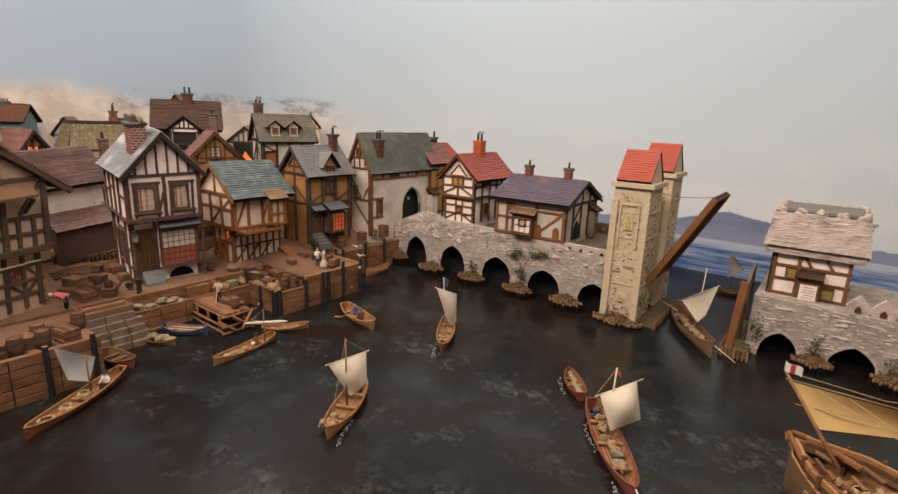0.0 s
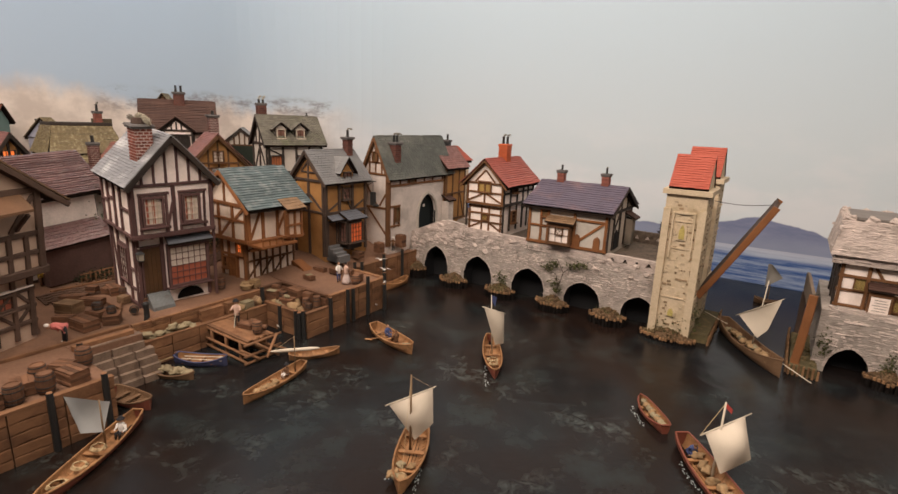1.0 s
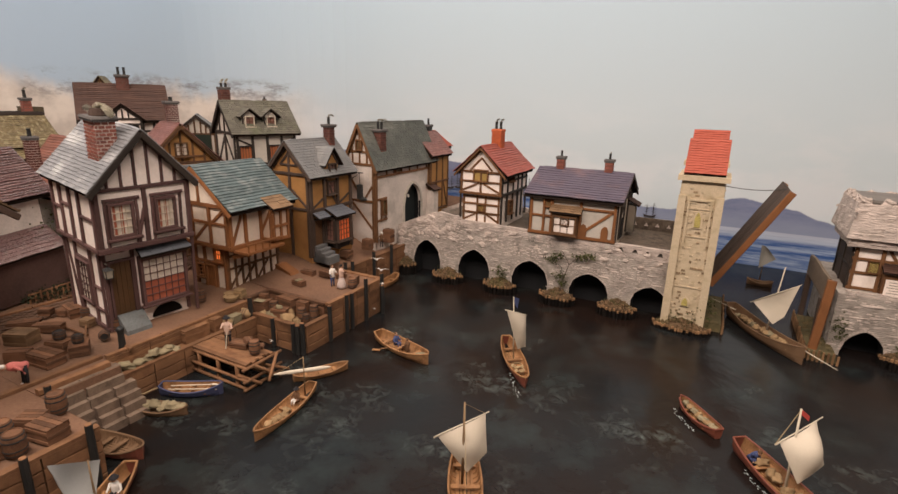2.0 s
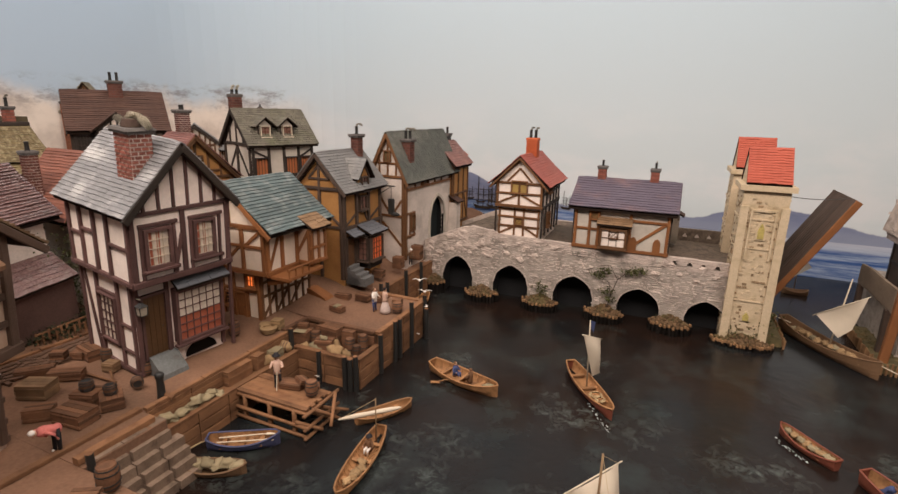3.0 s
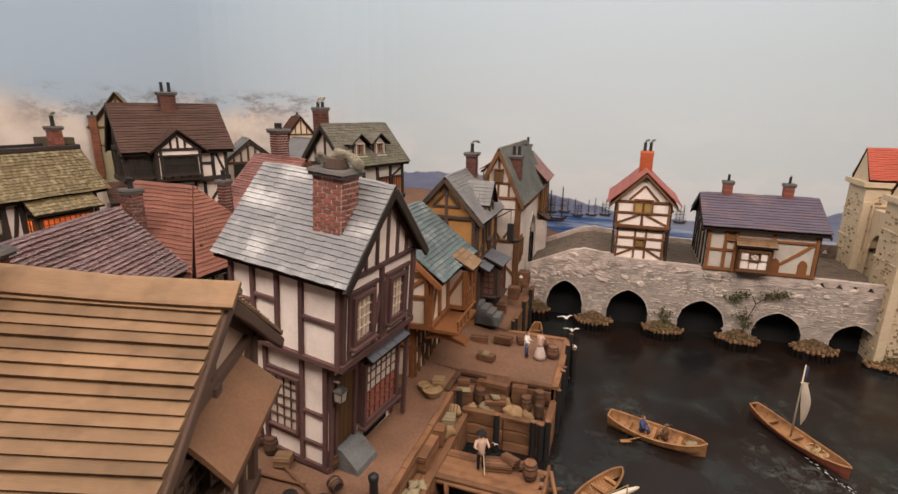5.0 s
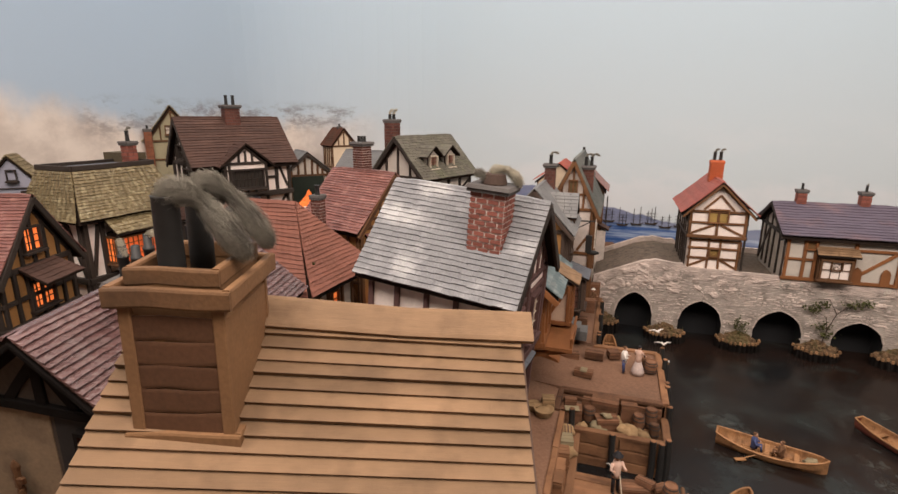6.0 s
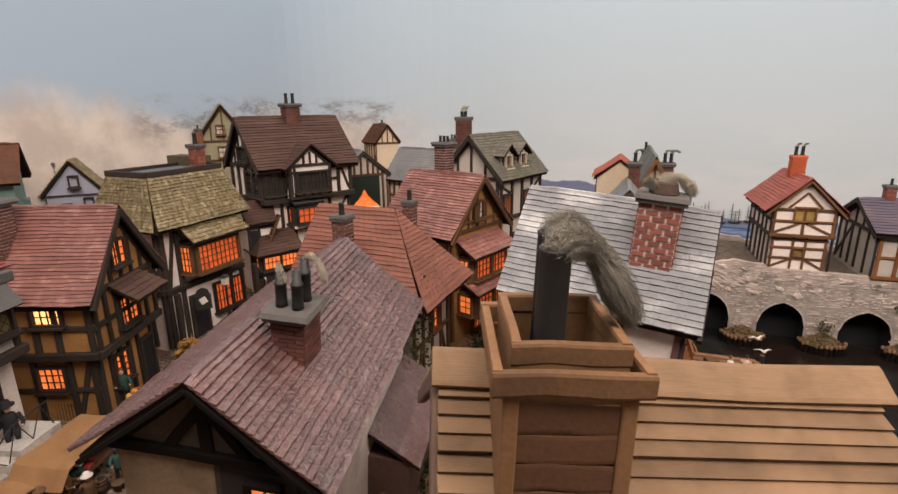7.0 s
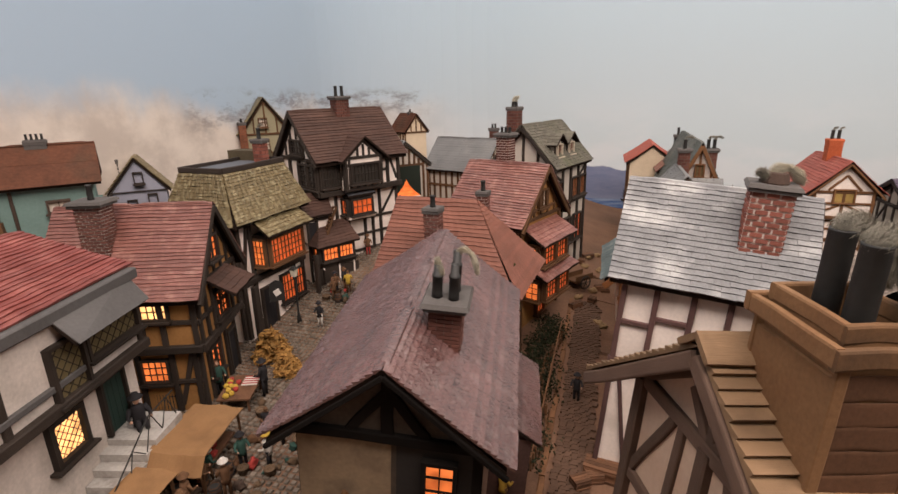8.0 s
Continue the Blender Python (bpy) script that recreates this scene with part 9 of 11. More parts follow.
def figure(u, v, z, h, yaw, coat, legs, hat=None, skirt=False, label="", arms=(20, 20), lean=0.0, seat=False, hair=None):
    """A painted figurine, plain and whole: legs or skirt, coat, arms, head and hat."""
    g = Geo()
    k = h / 1.75
    mats = [coat, legs, SKIN, hat or hair or CL_BROWN]
    if seat:
        for s in (-1, 1):
            g.tube([(0, s * 0.1 * k, 0.12 * k), (0.38 * k, s * 0.11 * k, 0.16 * k), (0.42 * k, s * 0.11 * k, -0.15 * k)], [0.10 * k, 0.085 * k, 0.06 * k], 7, 1)
        base = 0.05 * k
    elif skirt:
        g.lathe([(0.40 * k, 0), (0.36 * k, 0.25 * k), (0.22 * k, 0.7 * k), (0.14 * k, 0.98 * k)], 10, k=1)
        base = 0.92 * k
    else:
        for s in (-1, 1):
            g.tube([(0.03 * k, s * 0.12 * k, 0), (0, s * 0.11 * k, 0.45 * k), (0, s * 0.09 * k, 0.9 * k)], [0.065 * k, 0.075 * k, 0.11 * k], 7, 1)
            g.lump((0.06 * k, s * 0.12 * k, 0.03 * k), (0.12 * k, 0.055 * k, 0.05 * k), 3, n=6)
        base = 0.86 * k
    m = Matrix.Translation((0, 0, base)) @ Matrix.Rotation(radians(lean), 4, "Y")
    g.lathe([(0.20 * k, -0.12 * k), (0.17 * k, 0.05 * k), (0.20 * k, 0.38 * k), (0.17 * k, 0.55 * k), (0.07 * k, 0.62 * k)], 9, k=0, m=m)
    for s, a in ((-1, arms[0]), (1, arms[1])):
        sh = Vector((0, s * 0.20 * k, 0.52 * k))
        el = sh + Vector((0.08 * k, s * 0.10 * k, -0.27 * k))
        ha = el + Vector((0.24 * k * math.cos(radians(a)), -s * 0.04 * k, 0.24 * k * math.sin(radians(a)) - 0.1 * k))
        g.tube([m @ sh, m @ el, m @ ha], [0.075 * k, 0.06 * k, 0.05 * k], 6, 0)
        g.lump(m @ ha, (0.05 * k, 0.05 * k, 0.05 * k), 2, n=6)
    g.lump(m @ Vector((0.02 * k, 0, 0.76 * k)), (0.115 * k, 0.10 * k, 0.14 * k), 2, n=8, rough=0.05)
    if hat:
        g.lathe([(0.22 * k, 0.0), (0.22 * k, 0.02 * k), (0.12 * k, 0.04 * k), (0.11 * k, 0.15 * k), (0.02 * k, 0.17 * k)], 10, k=3, m=m @ Matrix.Translation((0.01 * k, 0, 0.84 * k)))
    else:
        g.lump(m @ Vector((-0.01 * k, 0, 0.82 * k)), (0.12 * k, 0.11 * k, 0.10 * k), 3, n=8, rough=0.05)
    return thing("figurine", at(u, v, z, yaw), label, "figurine", "painted figurines", me=g.mesh("figurine", mats, True))


def wake(u, v, yaw, ln, w, seed):
    """A ridge of stiff white foam modelled on the water beside a boat."""
    g = Geo()
    r = random.Random(seed)
    for k in range(26):
        q = k / 25
        g.lump(((q - 0.5) * ln * 0.8 + r.uniform(-0.004, 0.004), w * 0.7 * math.sin(q * 2.6) + r.uniform(-0.004, 0.004), 0.0), (r.uniform(0.0008, 0.003), r.uniform(0.0005, 0.0013), 0.0007), rough=0.35, n=6, seed=seed + k)
    ob = thing("foam", at(u, v, 0.0, yaw), "ridge of white modelled foam beside a boat", "foam", kind="stuff", me=g.mesh("foam", mat("foam_white", (0.34, 0.38, 0.37), 0.7, 0.2) if "foam_white" not in bpy.data.materials else bpy.data.materials["foam_white"], True))
    return ob


def build_boats():
    H = 0.050
    # rowing boat with two figures and an oar
    b, ln = boat("tan wooden rowing boat with two seated figurines and an oar", (-0.872, 0.862), (-1.030, 0.906), 0.052, 0.019, BOAT_TAN, BOAT_TAN)
    for s, q in ((-1, 0.2), (1, 0.1)):
        g = Geo()
        g.tube([(0.0, s * 0.012, 0.022), (-0.035, s * 0.036, 0.010)], 0.0011, 6)
        g.box((-0.040, s * 0.040, 0.008), (0.018, 0.007, 0.0014), Matrix.Rotation(s * -0.65, 4, "Z"))
        if s < 0:
            part("oar", g.mesh("oar", BOAT_TAN), b)
    figure(-0.973, 0.893, 0.010, H, -15, CL_BLUE, CL_BLUE, None, label="seated blue figurine rowing", seat=True)
    figure(-0.935, 0.880, 0.010, H, 165, CL_BROWN, CL_BROWN, None, label="seated brown figurine in the rowing boat", seat=True)
    sack_thing(-0.895, 0.868, 0.008, 0.011, True, 10, "pale sack in the rowing boat's bow", 3)
    # slim sailing boat with a narrow cream sail
    b, ln = boat("slim tan sailing boat with a narrow cream sail", (-0.664, 0.877), (-0.768, 1.037), 0.042, 0.017, BOAT_RED, BOAT_TAN, "sailing_boat")
    p = lambda u, v, z: local(b, u, v, z)
    spar(b, p(-0.722, 0.966, 0.005), p(-0.726, 0.955, 0.151), 0.0016, SPAR_PALE)
    spar(b, p(-0.735, 0.934, 0.128), p(-0.705, 0.988, 0.103), 0.0012, SPAR_PALE, "yard")
    sail(b, (p(-0.733, 0.938, 0.126), p(-0.707, 0.985, 0.104), p(-0.702, 0.981, 0.034), p(-0.713, 0.962, 0.034)), -0.010, SAIL)
    g = Geo()
    g.add([p(-0.726, 0.955, 0.151), p(-0.726, 0.955, 0.139), p(-0.719, 0.962, 0.124), p(-0.717, 0.964, 0.146)], [(0, 1, 2, 3)])
    part("pennant", g.mesh("pennant", CL_BLUE), b)
    coil(-0.700, 0.930, 0.012, 0.012, seed=3)
    coil(-0.690, 0.916, 0.012, 0.010, seed=13)
    wake(-0.684, 0.880, -57, 0.11, -0.006, 4)
    # sailing boat with a square cream sail
    b, ln = boat("tan sailing boat with a square cream sail and cargo", (-0.604, 0.493), (-0.682, 0.645), 0.048, 0.019, BOAT_TAN, BOAT_TAN, "sailing_boat")
    p2 = lambda u, v, z: local(b, u, v, z)
    spar(b, p2(-0.653, 0.580, 0.005), p2(-0.653, 0.579, 0.138), 0.0022)
    spar(b, p2(-0.692, 0.564, 0.078), p2(-0.632, 0.617, 0.109), 0.0013, SPAR_PALE, "yard")
    sail(b, (p2(-0.688, 0.568, 0.079), p2(-0.636, 0.613, 0.106), p2(-0.628, 0.606, 0.050), p2(-0.648, 0.584, 0.024)), -0.013, SAIL)
    cord(b, [p2(-0.653, 0.579, 0.136), p2(-0.636, 0.613, 0.107)], 0.0003)
    cord(b, [p2(-0.653, 0.579, 0.136), p2(-0.612, 0.508, 0.022)], 0.0003)
    for k in range(6):
        sack_thing(-0.628 + rnd.uniform(-0.012, 0.012), 0.528 + rnd.uniform(-0.018, 0.018), 0.009, 0.008, k % 3 == 0, rnd.uniform(0, 180), seed=k)
    coil(-0.620, 0.516, 0.010, 0.009, seed=8)
    wake(-0.598, 0.530, 118, 0.09, 0.006, 14)
    wake(-0.652, 0.535, 112, 0.07, -0.006, 19)
    # long punt with a furled sail, and the dinghy it tows
    b, ln = boat("long tan punt with a furled sail on its yard", (-0.986, 0.506), (-1.011, 0.668), 0.038, 0.015, BOAT_TAN, BOAT_TAN, "sailing_boat")
    p3 = lambda u, v, z: local(b, u, v, z)
    spar(b, p3(-1.004, 0.640, 0.005), p3(-1.004, 0.640, 0.085), 0.0015)
    g = Geo()
    a, c = p3(-1.068, 0.628, 0.036), p3(-0.985, 0.690, 0.046)
    g.tube([a.lerp(c, q) for q in (0, 0.1, 0.3, 0.55, 0.8, 0.95, 1)], [0.001, 0.003, 0.0042, 0.0038, 0.0042, 0.0026, 0.001], 8)
    part("furled_sail", g.mesh("furled_sail", SAIL, True), b)
    cord(b, [p3(-1.004, 0.640, 0.084), p3(-1.060, 0.635, 0.040)])
    figure(-1.003, 0.618, 0.008, H * 0.9, -90, CL_BROWN, CL_WHITE, CL_BLACK, label="brown-coated figurine steering the punt", seat=True)
    for k in range(5):
        sack_thing(-0.991 + rnd.uniform(-0.006, 0.006), 0.540 + k * 0.011, 0.007, 0.008, False, rnd.uniform(0, 180), seed=20 + k)
    boat("small tan dinghy moored by the punt", (-1.006, 0.766), (-1.066, 0.674), 0.034, 0.013, BOAT_TAN, BOAT_TAN, "dinghy")
    # boats by the steps
    b, ln = boat("dark blue rowing boat with pale planking and oars", (-1.146, 0.578), (-1.240, 0.520), 0.042, 0.017, BOAT_BLUE, BOAT_TAN, thwarts=3, rim=BOAT_BLUE)
    for s in (-1, 1):
        g = Geo()
        g.tube([(-0.040, s * 0.006, 0.017), (0.036, s * 0.008, 0.018)], 0.0011, 6)
        g.box((0.040, s * 0.008, 0.018), (0.014, 0.005, 0.0012))
        part("oar", g.mesh("oar", SPAR_PALE), b)
    cord(b, [(-ln / 2, 0, 0.018)] + [local(b, *q) for q in ((-1.247, 0.512, 0.013), (-1.256, 0.496, 0.008), (-1.264, 0.484, 0.018), (-1.270, 0.478, 0.046), (-1.276, 0.478, 0.056))], 0.0011)
    boat("weathered grey-brown skiff heaped with pale sacks", (-1.142, 0.502), (-1.232, 0.464), 0.036, 0.014, BOAT_DARK, BOAT_DARK, "skiff", thwarts=2)
    for k in range(5):
        sack_thing(-1.21 + 0.014 * k, 0.474 + 0.0055 * k, 0.008 + 0.003 * (k % 2), 0.011, True, rnd.uniform(0, 180), "pale sack heaped in the skiff", 40 + k)
    boat("small red-brown dinghy by the stone steps", (-1.098, 0.396), (-1.196, 0.378), 0.044, 0.017, BOAT_RED, BOAT_DARK, "dinghy", thwarts=3)
    # lighter with a grey sail at the quay
    b, ln = boat("long tan lighter with a slack grey sail and rope coils", (-0.966, 0.184), (-1.082, 0.369), 0.042, 0.017, BOAT_RED, BOAT_TAN, "sailing_boat", rim=BOAT_TAN)
    p4 = lambda u, v, z: local(b, u, v, z)
    spar(b, p4(-1.040, 0.300, 0.005), p4(-1.042, 0.300, 0.085), 0.0016)
    sail(b, (p4(-1.018, 0.250, 0.122), p4(-1.052, 0.318, 0.070), p4(-1.040, 0.300, 0.030), p4(-1.014, 0.262, 0.058)), 0.010, SAIL_GREY)
    coil(-1.006, 0.252, 0.012, 0.012, seed=5)
    coil(-0.987, 0.218, 0.011, 0.013, seed=6)
    coil(-1.022, 0.284, 0.018, 0.012, seed=7)
    figure(-1.052, 0.330, 0.008, H, -60, CL_WHITE, CL_BLACK, CL_BLACK, label="grey and white figurine aboard the lighter", seat=True)
    # red cargo boat with a full cream sail
    b, ln = boat("red-sided cargo boat with a full-bellied cream sail", (-0.158, 0.676), (-0.302, 0.872), 0.050, 0.020, BOAT_RED, BOAT_TAN, "sailing_boat", rim=BOAT_RED)
    p5 = lambda u, v, z: local(b, u, v, z)
    spar(b, p5(-0.244, 0.790, 0.005), p5(-0.244, 0.808, 0.132), 0.0022, SPAR_PALE)
    spar(b, p5(-0.268, 0.786, 0.079), p5(-0.210, 0.846, 0.108), 0.0013, SPAR_PALE, "yard")
    sail(b, (p5(-0.262, 0.792, 0.081), p5(-0.218, 0.838, 0.105), p5(-0.200, 0.824, 0.046), p5(-0.234, 0.780, 0.032)), -0.024, SAIL)
    g = Geo()
    g.add([p5(-0.244, 0.808, 0.132), p5(-0.244, 0.808, 0.124), p5(-0.234, 0.802, 0.119), p5(-0.234, 0.802, 0.127)], [(0, 1, 2, 3)])
    part("flag", g.mesh("flag", CL_RED), b)
    cord(b, [p5(-0.244, 0.808, 0.130), p5(-0.268, 0.786, 0.080)])
    cord(b, [p5(-0.160, 0.679, 0.024), p5(-0.138, 0.650, 0.020)], 0.0014, "bowsprit", SPAR_PALE)
    for k in range(9):
        sack_thing(-0.272 + 0.0105 * k + rnd.uniform(-0.006, 0.006), 0.830 - 0.0135 * k + rnd.uniform(-0.006, 0.006), 0.009, 0.010, k in (6, 7), rnd.uniform(0, 180), seed=60 + k)
    figure(-0.284, 0.846, 0.010, H, -50, CL_BLUE, CL_BLUE, None, label="blue-coated figurine leaning over the cargo", lean=35, seat=True)
    wake(-0.268, 0.790, -52, 0.10, -0.006, 25)
    wake(-0.180, 0.680, -52, 0.07, -0.006, 29)
    # small red boat ahead of it
    boat("small red boat heaped with pale cargo", (-0.394, 0.971), (-0.330, 0.890), 0.036, 0.015, BOAT_RED, BOAT_TAN, "dinghy", rim=BOAT_RED)
    for k in range(7):
        sack_thing(-0.384 + 0.0074 * k, 0.958 - 0.0094 * k, 0.008, 0.008, k % 2 == 0, rnd.uniform(0, 180), seed=80 + k)
    wake(-0.384, 0.922, -52, 0.08, -0.006, 35)
    # sailing barge by the far bank
    b, ln = boat("weathered brown sailing barge with a cream lateen sail and cargo", (-0.172, 1.270), (-0.312, 1.500), 0.056, 0.026, BOAT_DARK, BOAT_DARK, "sailing_boat", sheer=0.7)
    p6 = lambda u, v, z: local(b, u, v, z)
    spar(b, p6(-0.236, 1.385, 0.005), p6(-0.226, 1.366, 0.188), 0.0020, SPAR_PALE)
    sail(b, (p6(-0.274, 1.380, 0.090), p6(-0.193, 1.355, 0.153), p6(-0.210, 1.352, 0.075), p6(-0.228, 1.366, 0.046)), 0.008, SAIL)
    spar(b, p6(-0.280, 1.382, 0.086), p6(-0.190, 1.354, 0.156), 0.0012, SPAR_PALE, "yard")
    spar(b, p6(-0.185, 1.290, 0.034), p6(-0.118, 1.232, 0.022), 0.0014, SPAR_PALE, "bowsprit")
    spar(b, p6(-0.300, 1.470, 0.030), p6(-0.360, 1.505, 0.040), 0.0012, SPAR_PALE, "tiller")
    for k in range(14):
        sack_thing(-0.290 + 0.0078 * k + rnd.uniform(-0.006, 0.006), 1.462 - 0.0128 * k + rnd.uniform(-0.006, 0.006), 0.016, 0.010, k % 4 == 0, rnd.uniform(0, 180), seed=90 + k)
    boat("small brown dinghy behind the tower", (-0.322, 1.560), (-0.352, 1.520), 0.030, 0.014, BOAT_DARK, BOAT_DARK, "dinghy", thwarts=2)
    # far boat, weathered
    b, ln = boat("weathered grey boat with a dull square sail", (-0.262, 1.835), (-0.192, 1.830), 0.030, 0.015, BOAT_DARK, BOAT_DARK, "sailing_boat", thwarts=2)
    p7 = lambda u, v, z: local(b, u, v, z)
    spar(b, p7(-0.226, 1.850, 0.005), p7(-0.226, 1.850, 0.118), 0.0016)
    sail(b, (p7(-0.240, 1.828, 0.130), p7(-0.228, 1.828, 0.128), p7(-0.196, 1.826, 0.092), p7(-0.238, 1.826, 0.056)), 0.008, mat("sail_weathered", (0.26, 0.24, 0.21), 0.9, 0.2))
    boat("small tan dinghy tied at the inner quay", (-1.218, 1.165), (-1.222, 1.275), 0.032, 0.018, BOAT_TAN, BOAT_TAN, "dinghy", thwarts=2)


def build_galleon():
    """The large ship's forward end: planked hull, beakhead, rails, bowsprit and its buff spritsail."""
    b, ln = boat("large brown sailing ship with a carved beakhead and buff sail", (0.006, 0.866), (0.406, 0.576), 0.180, 0.074, BOAT_DARK, BOAT_TAN, "sailing_ship", blunt=0.6, thwarts=0, sheer=0.22, z=-0.012)
    p = lambda u, v, z: local(b, u, v, z)
    w = ln / 2
    g = Geo()
    g.box((-0.03, 0, 0.066), (ln * 0.84, 0.118, 0.004))
    part("deck", g.mesh("deck", BOAT_TAN), b)
    for k in range(11):
        bar(b, (-ln * 0.42, -0.056 + k * 0.0112, 0.069), (ln * 0.34, -0.038 + k * 0.0076, 0.069), 0.009, 0.003, WOOD_CRATE, (0, 0, 1), "deck_plank")
    for s in (-1, 1):
        for z, m in ((0.078, BOAT_DARK), (0.086, TB_BROWN), (0.094, BOAT_TAN)):
            bar(b, (-w * 0.8, s * 0.082, z + 0.004), (w * 0.35, s * 0.074, z), 0.008, 0.005, m, (0, s, 0), "rail")
            bar(b, (w * 0.35, s * 0.074, z), (w * 0.72, s * 0.052, z + 0.002), 0.008, 0.005, m, (0, s, 0), "rail")
            bar(b, (w * 0.72, s * 0.052, z + 0.002), (w * 0.95, s * 0.010, z + 0.004), 0.008, 0.005, m, (0, s, 0), "rail")
        for k in range(12):
            x = -w * 0.8 + k * w * 0.145
            y = 0.082 - 0.008 * max(0, (x + w * 0.8) / (w * 1.15)) if x < w * 0.35 else 0.074 - 0.022 * (x - w * 0.35) / (w * 0.37) if x < w * 0.72 else 0.052 - 0.042 * (x - w * 0.72) / (w * 0.23)
            bar(b, (x, s * (y + 0.003), 0.060), (x, s * (y + 0.003), 0.104), 0.005, 0.005, TB_BROWN, (0, 1, 0), "timberhead")
        g = Geo()
        g.tube([(w * 0.70, s * 0.040, 0.084), (w * 0.85, s * 0.028, 0.092), (w * 0.96, s * 0.014, 0.098), (w * 1.02, s * 0.003, 0.100)], [0.006, 0.005, 0.004, 0.003], 7)
        part("beakhead_rail", g.mesh("beakhead_rail", TB_ORANGE), b)
    g = Geo()
    g.tube([(w * 0.88, 0, 0.064), (w * 0.96, 0, 0.076), (w * 1.02, 0, 0.088), (w * 1.04, 0, 0.096)], [0.012, 0.009, 0.006, 0.003], 8)
    part("stem", g.mesh("stem", BOAT_TAN), b, None, "carved wooden stem scroll")
    for k, (x, sx, sy, sz) in enumerate(((0.34, 0.070, 0.090, 0.030), (0.02, 0.060, 0.060, 0.022), (-0.30, 0.070, 0.070, 0.020))):
        g = Geo()
        g.box((w * x, 0, 0.070 + sz / 2), (sx, sy, sz), taper=0.92)
        hatch = part("deckhouse", g.mesh("deckhouse", (BOAT_TAN, WOOD_CRATE, BOAT_DARK)[k]), b)
        for q in range(5):
            bar(hatch, (w * x - sx * 0.45, (q / 4 - 0.5) * sy * 0.8, 0.071 + sz), (w * x + sx * 0.45, (q / 4 - 0.5) * sy * 0.8, 0.071 + sz), sy * 0.16, 0.003, TB_ORANGE if q % 2 else BOAT_TAN, (0, 0, 1), "board")
    spar(b, p(0.062, 0.830, 0.076), p(-0.021, 0.885, 0.175), 0.0032, BOAT_TAN, "bowsprit")
    spar(b, p(-0.018, 0.886, 0.161), p(0.220, 0.935, 0.141), 0.0014, SPAR, "yard")
    sail(b, (p(-0.014, 0.885, 0.159), p(0.165, 0.922, 0.144), p(0.165, 0.945, 0.102), p(0.032, 0.868, 0.105)), 0.012, SAIL_BUFF)
    cord(b, [p(0.000, 0.880, 0.128), p(0.060, 0.893, 0.126), p(0.165, 0.930, 0.122)], 0.0008)
    for q in ((0.020, 0.888, 0.156), (0.060, 0.898, 0.152)):
        cord(b, [p(*q), p(0.20, 0.84, 0.105)], 0.0006)
    cord(b, [p(-0.021, 0.885, 0.173), p(0.10, 0.905, 0.160), p(0.22, 0.93, 0.168)], 0.0006)
    rr = random.Random(77)
    for k in range(26):
        x, y = rr.uniform(-0.2, 0.8) * w, rr.uniform(-0.040, 0.040)
        a, ln2 = rr.uniform(-0.6, 0.6), rr.uniform(0.010, 0.030)
        z = 0.074 + rr.uniform(0, 0.016)
        bar(b, (x, y, z), (x + ln2 * math.cos(a), y + ln2 * math.sin(a), z + rr.uniform(-0.006, 0.010)), rr.uniform(0.003, 0.007), rr.uniform(0.002, 0.005), rr.choice((BOAT_TAN, TB_ORANGE, WOOD_CRATE)), (0, 0, 1), "fitting")
    g = Geo()
    a = p(-0.021, 0.885, 0.175)
    g.tube([a, a + Vector((0, 0, 0.014))], 0.0010, 5)
    part("jack_staff", g.mesh("jack_staff", SPAR_PALE), b)
    f0 = a + Vector((0, 0, 0.013))
    e = p(0.012, 0.884, 0.2) - p(-0.020, 0.900, 0.2)
    e.z = 0
    e.normalize()
    n = (e.cross(Vector((0, 0, 1))))
    for nm, x0, x1, off, m in (("flag", 0.0, 0.024, 0.0006, CL_WHITE), ("flag_stripe", 0.009, 0.014, 0.0009, CL_RED)):
        g = Geo()
        k = 6
        q = [f0 + e * (x0 + (x1 - x0) * i / k) + n * (0.003 * math.sin((x0 + (x1 - x0) * i / k) * 260)) for i in range(k + 1)]
        vs = [r + n * (off * s) - Vector((0, 0, z)) for s in (-1, 1) for z in (0.0, 0.014) for r in q]
        c = k + 1
        fs = [(i, i + 1, c + i + 1, c + i) for i in range(k)] + [(2 * c + i, 3 * c + i, 3 * c + i + 1, 2 * c + i + 1) for i in range(k)]
        fs += [(0, c, 3 * c, 2 * c), (k, 2 * c + k, 3 * c + k, c + k)]
        g.add(vs, fs)
        part(nm, g.mesh(nm, m), b, None, "white flag with a red cross" if nm == "flag" else "")
    for k in range(6):
        g = Geo()
        g.tube([(w * (0.2 - k * 0.2), 0.040 * (-1) ** k, 0.078), (w * (0.16 - k * 0.2), 0.056 * (-1) ** k, 0.078)], [0.006, 0.004], 8)
        part("gun", g.mesh("gun", IRON), b)
    for k, (x, y) in enumerate(((0.60, 0.010), (0.55, -0.020), (0.18, 0.045), (0.10, -0.040), (0.62, -0.012), (0.46, 0.040))):
        q = FRAME.inverted() @ (b.matrix_basis @ Vector((w * x, y, 0.071)))
        coil(q.x, q.y, q.z, 0.011, "coil of rope on the ship's deck", seed=12 + k)
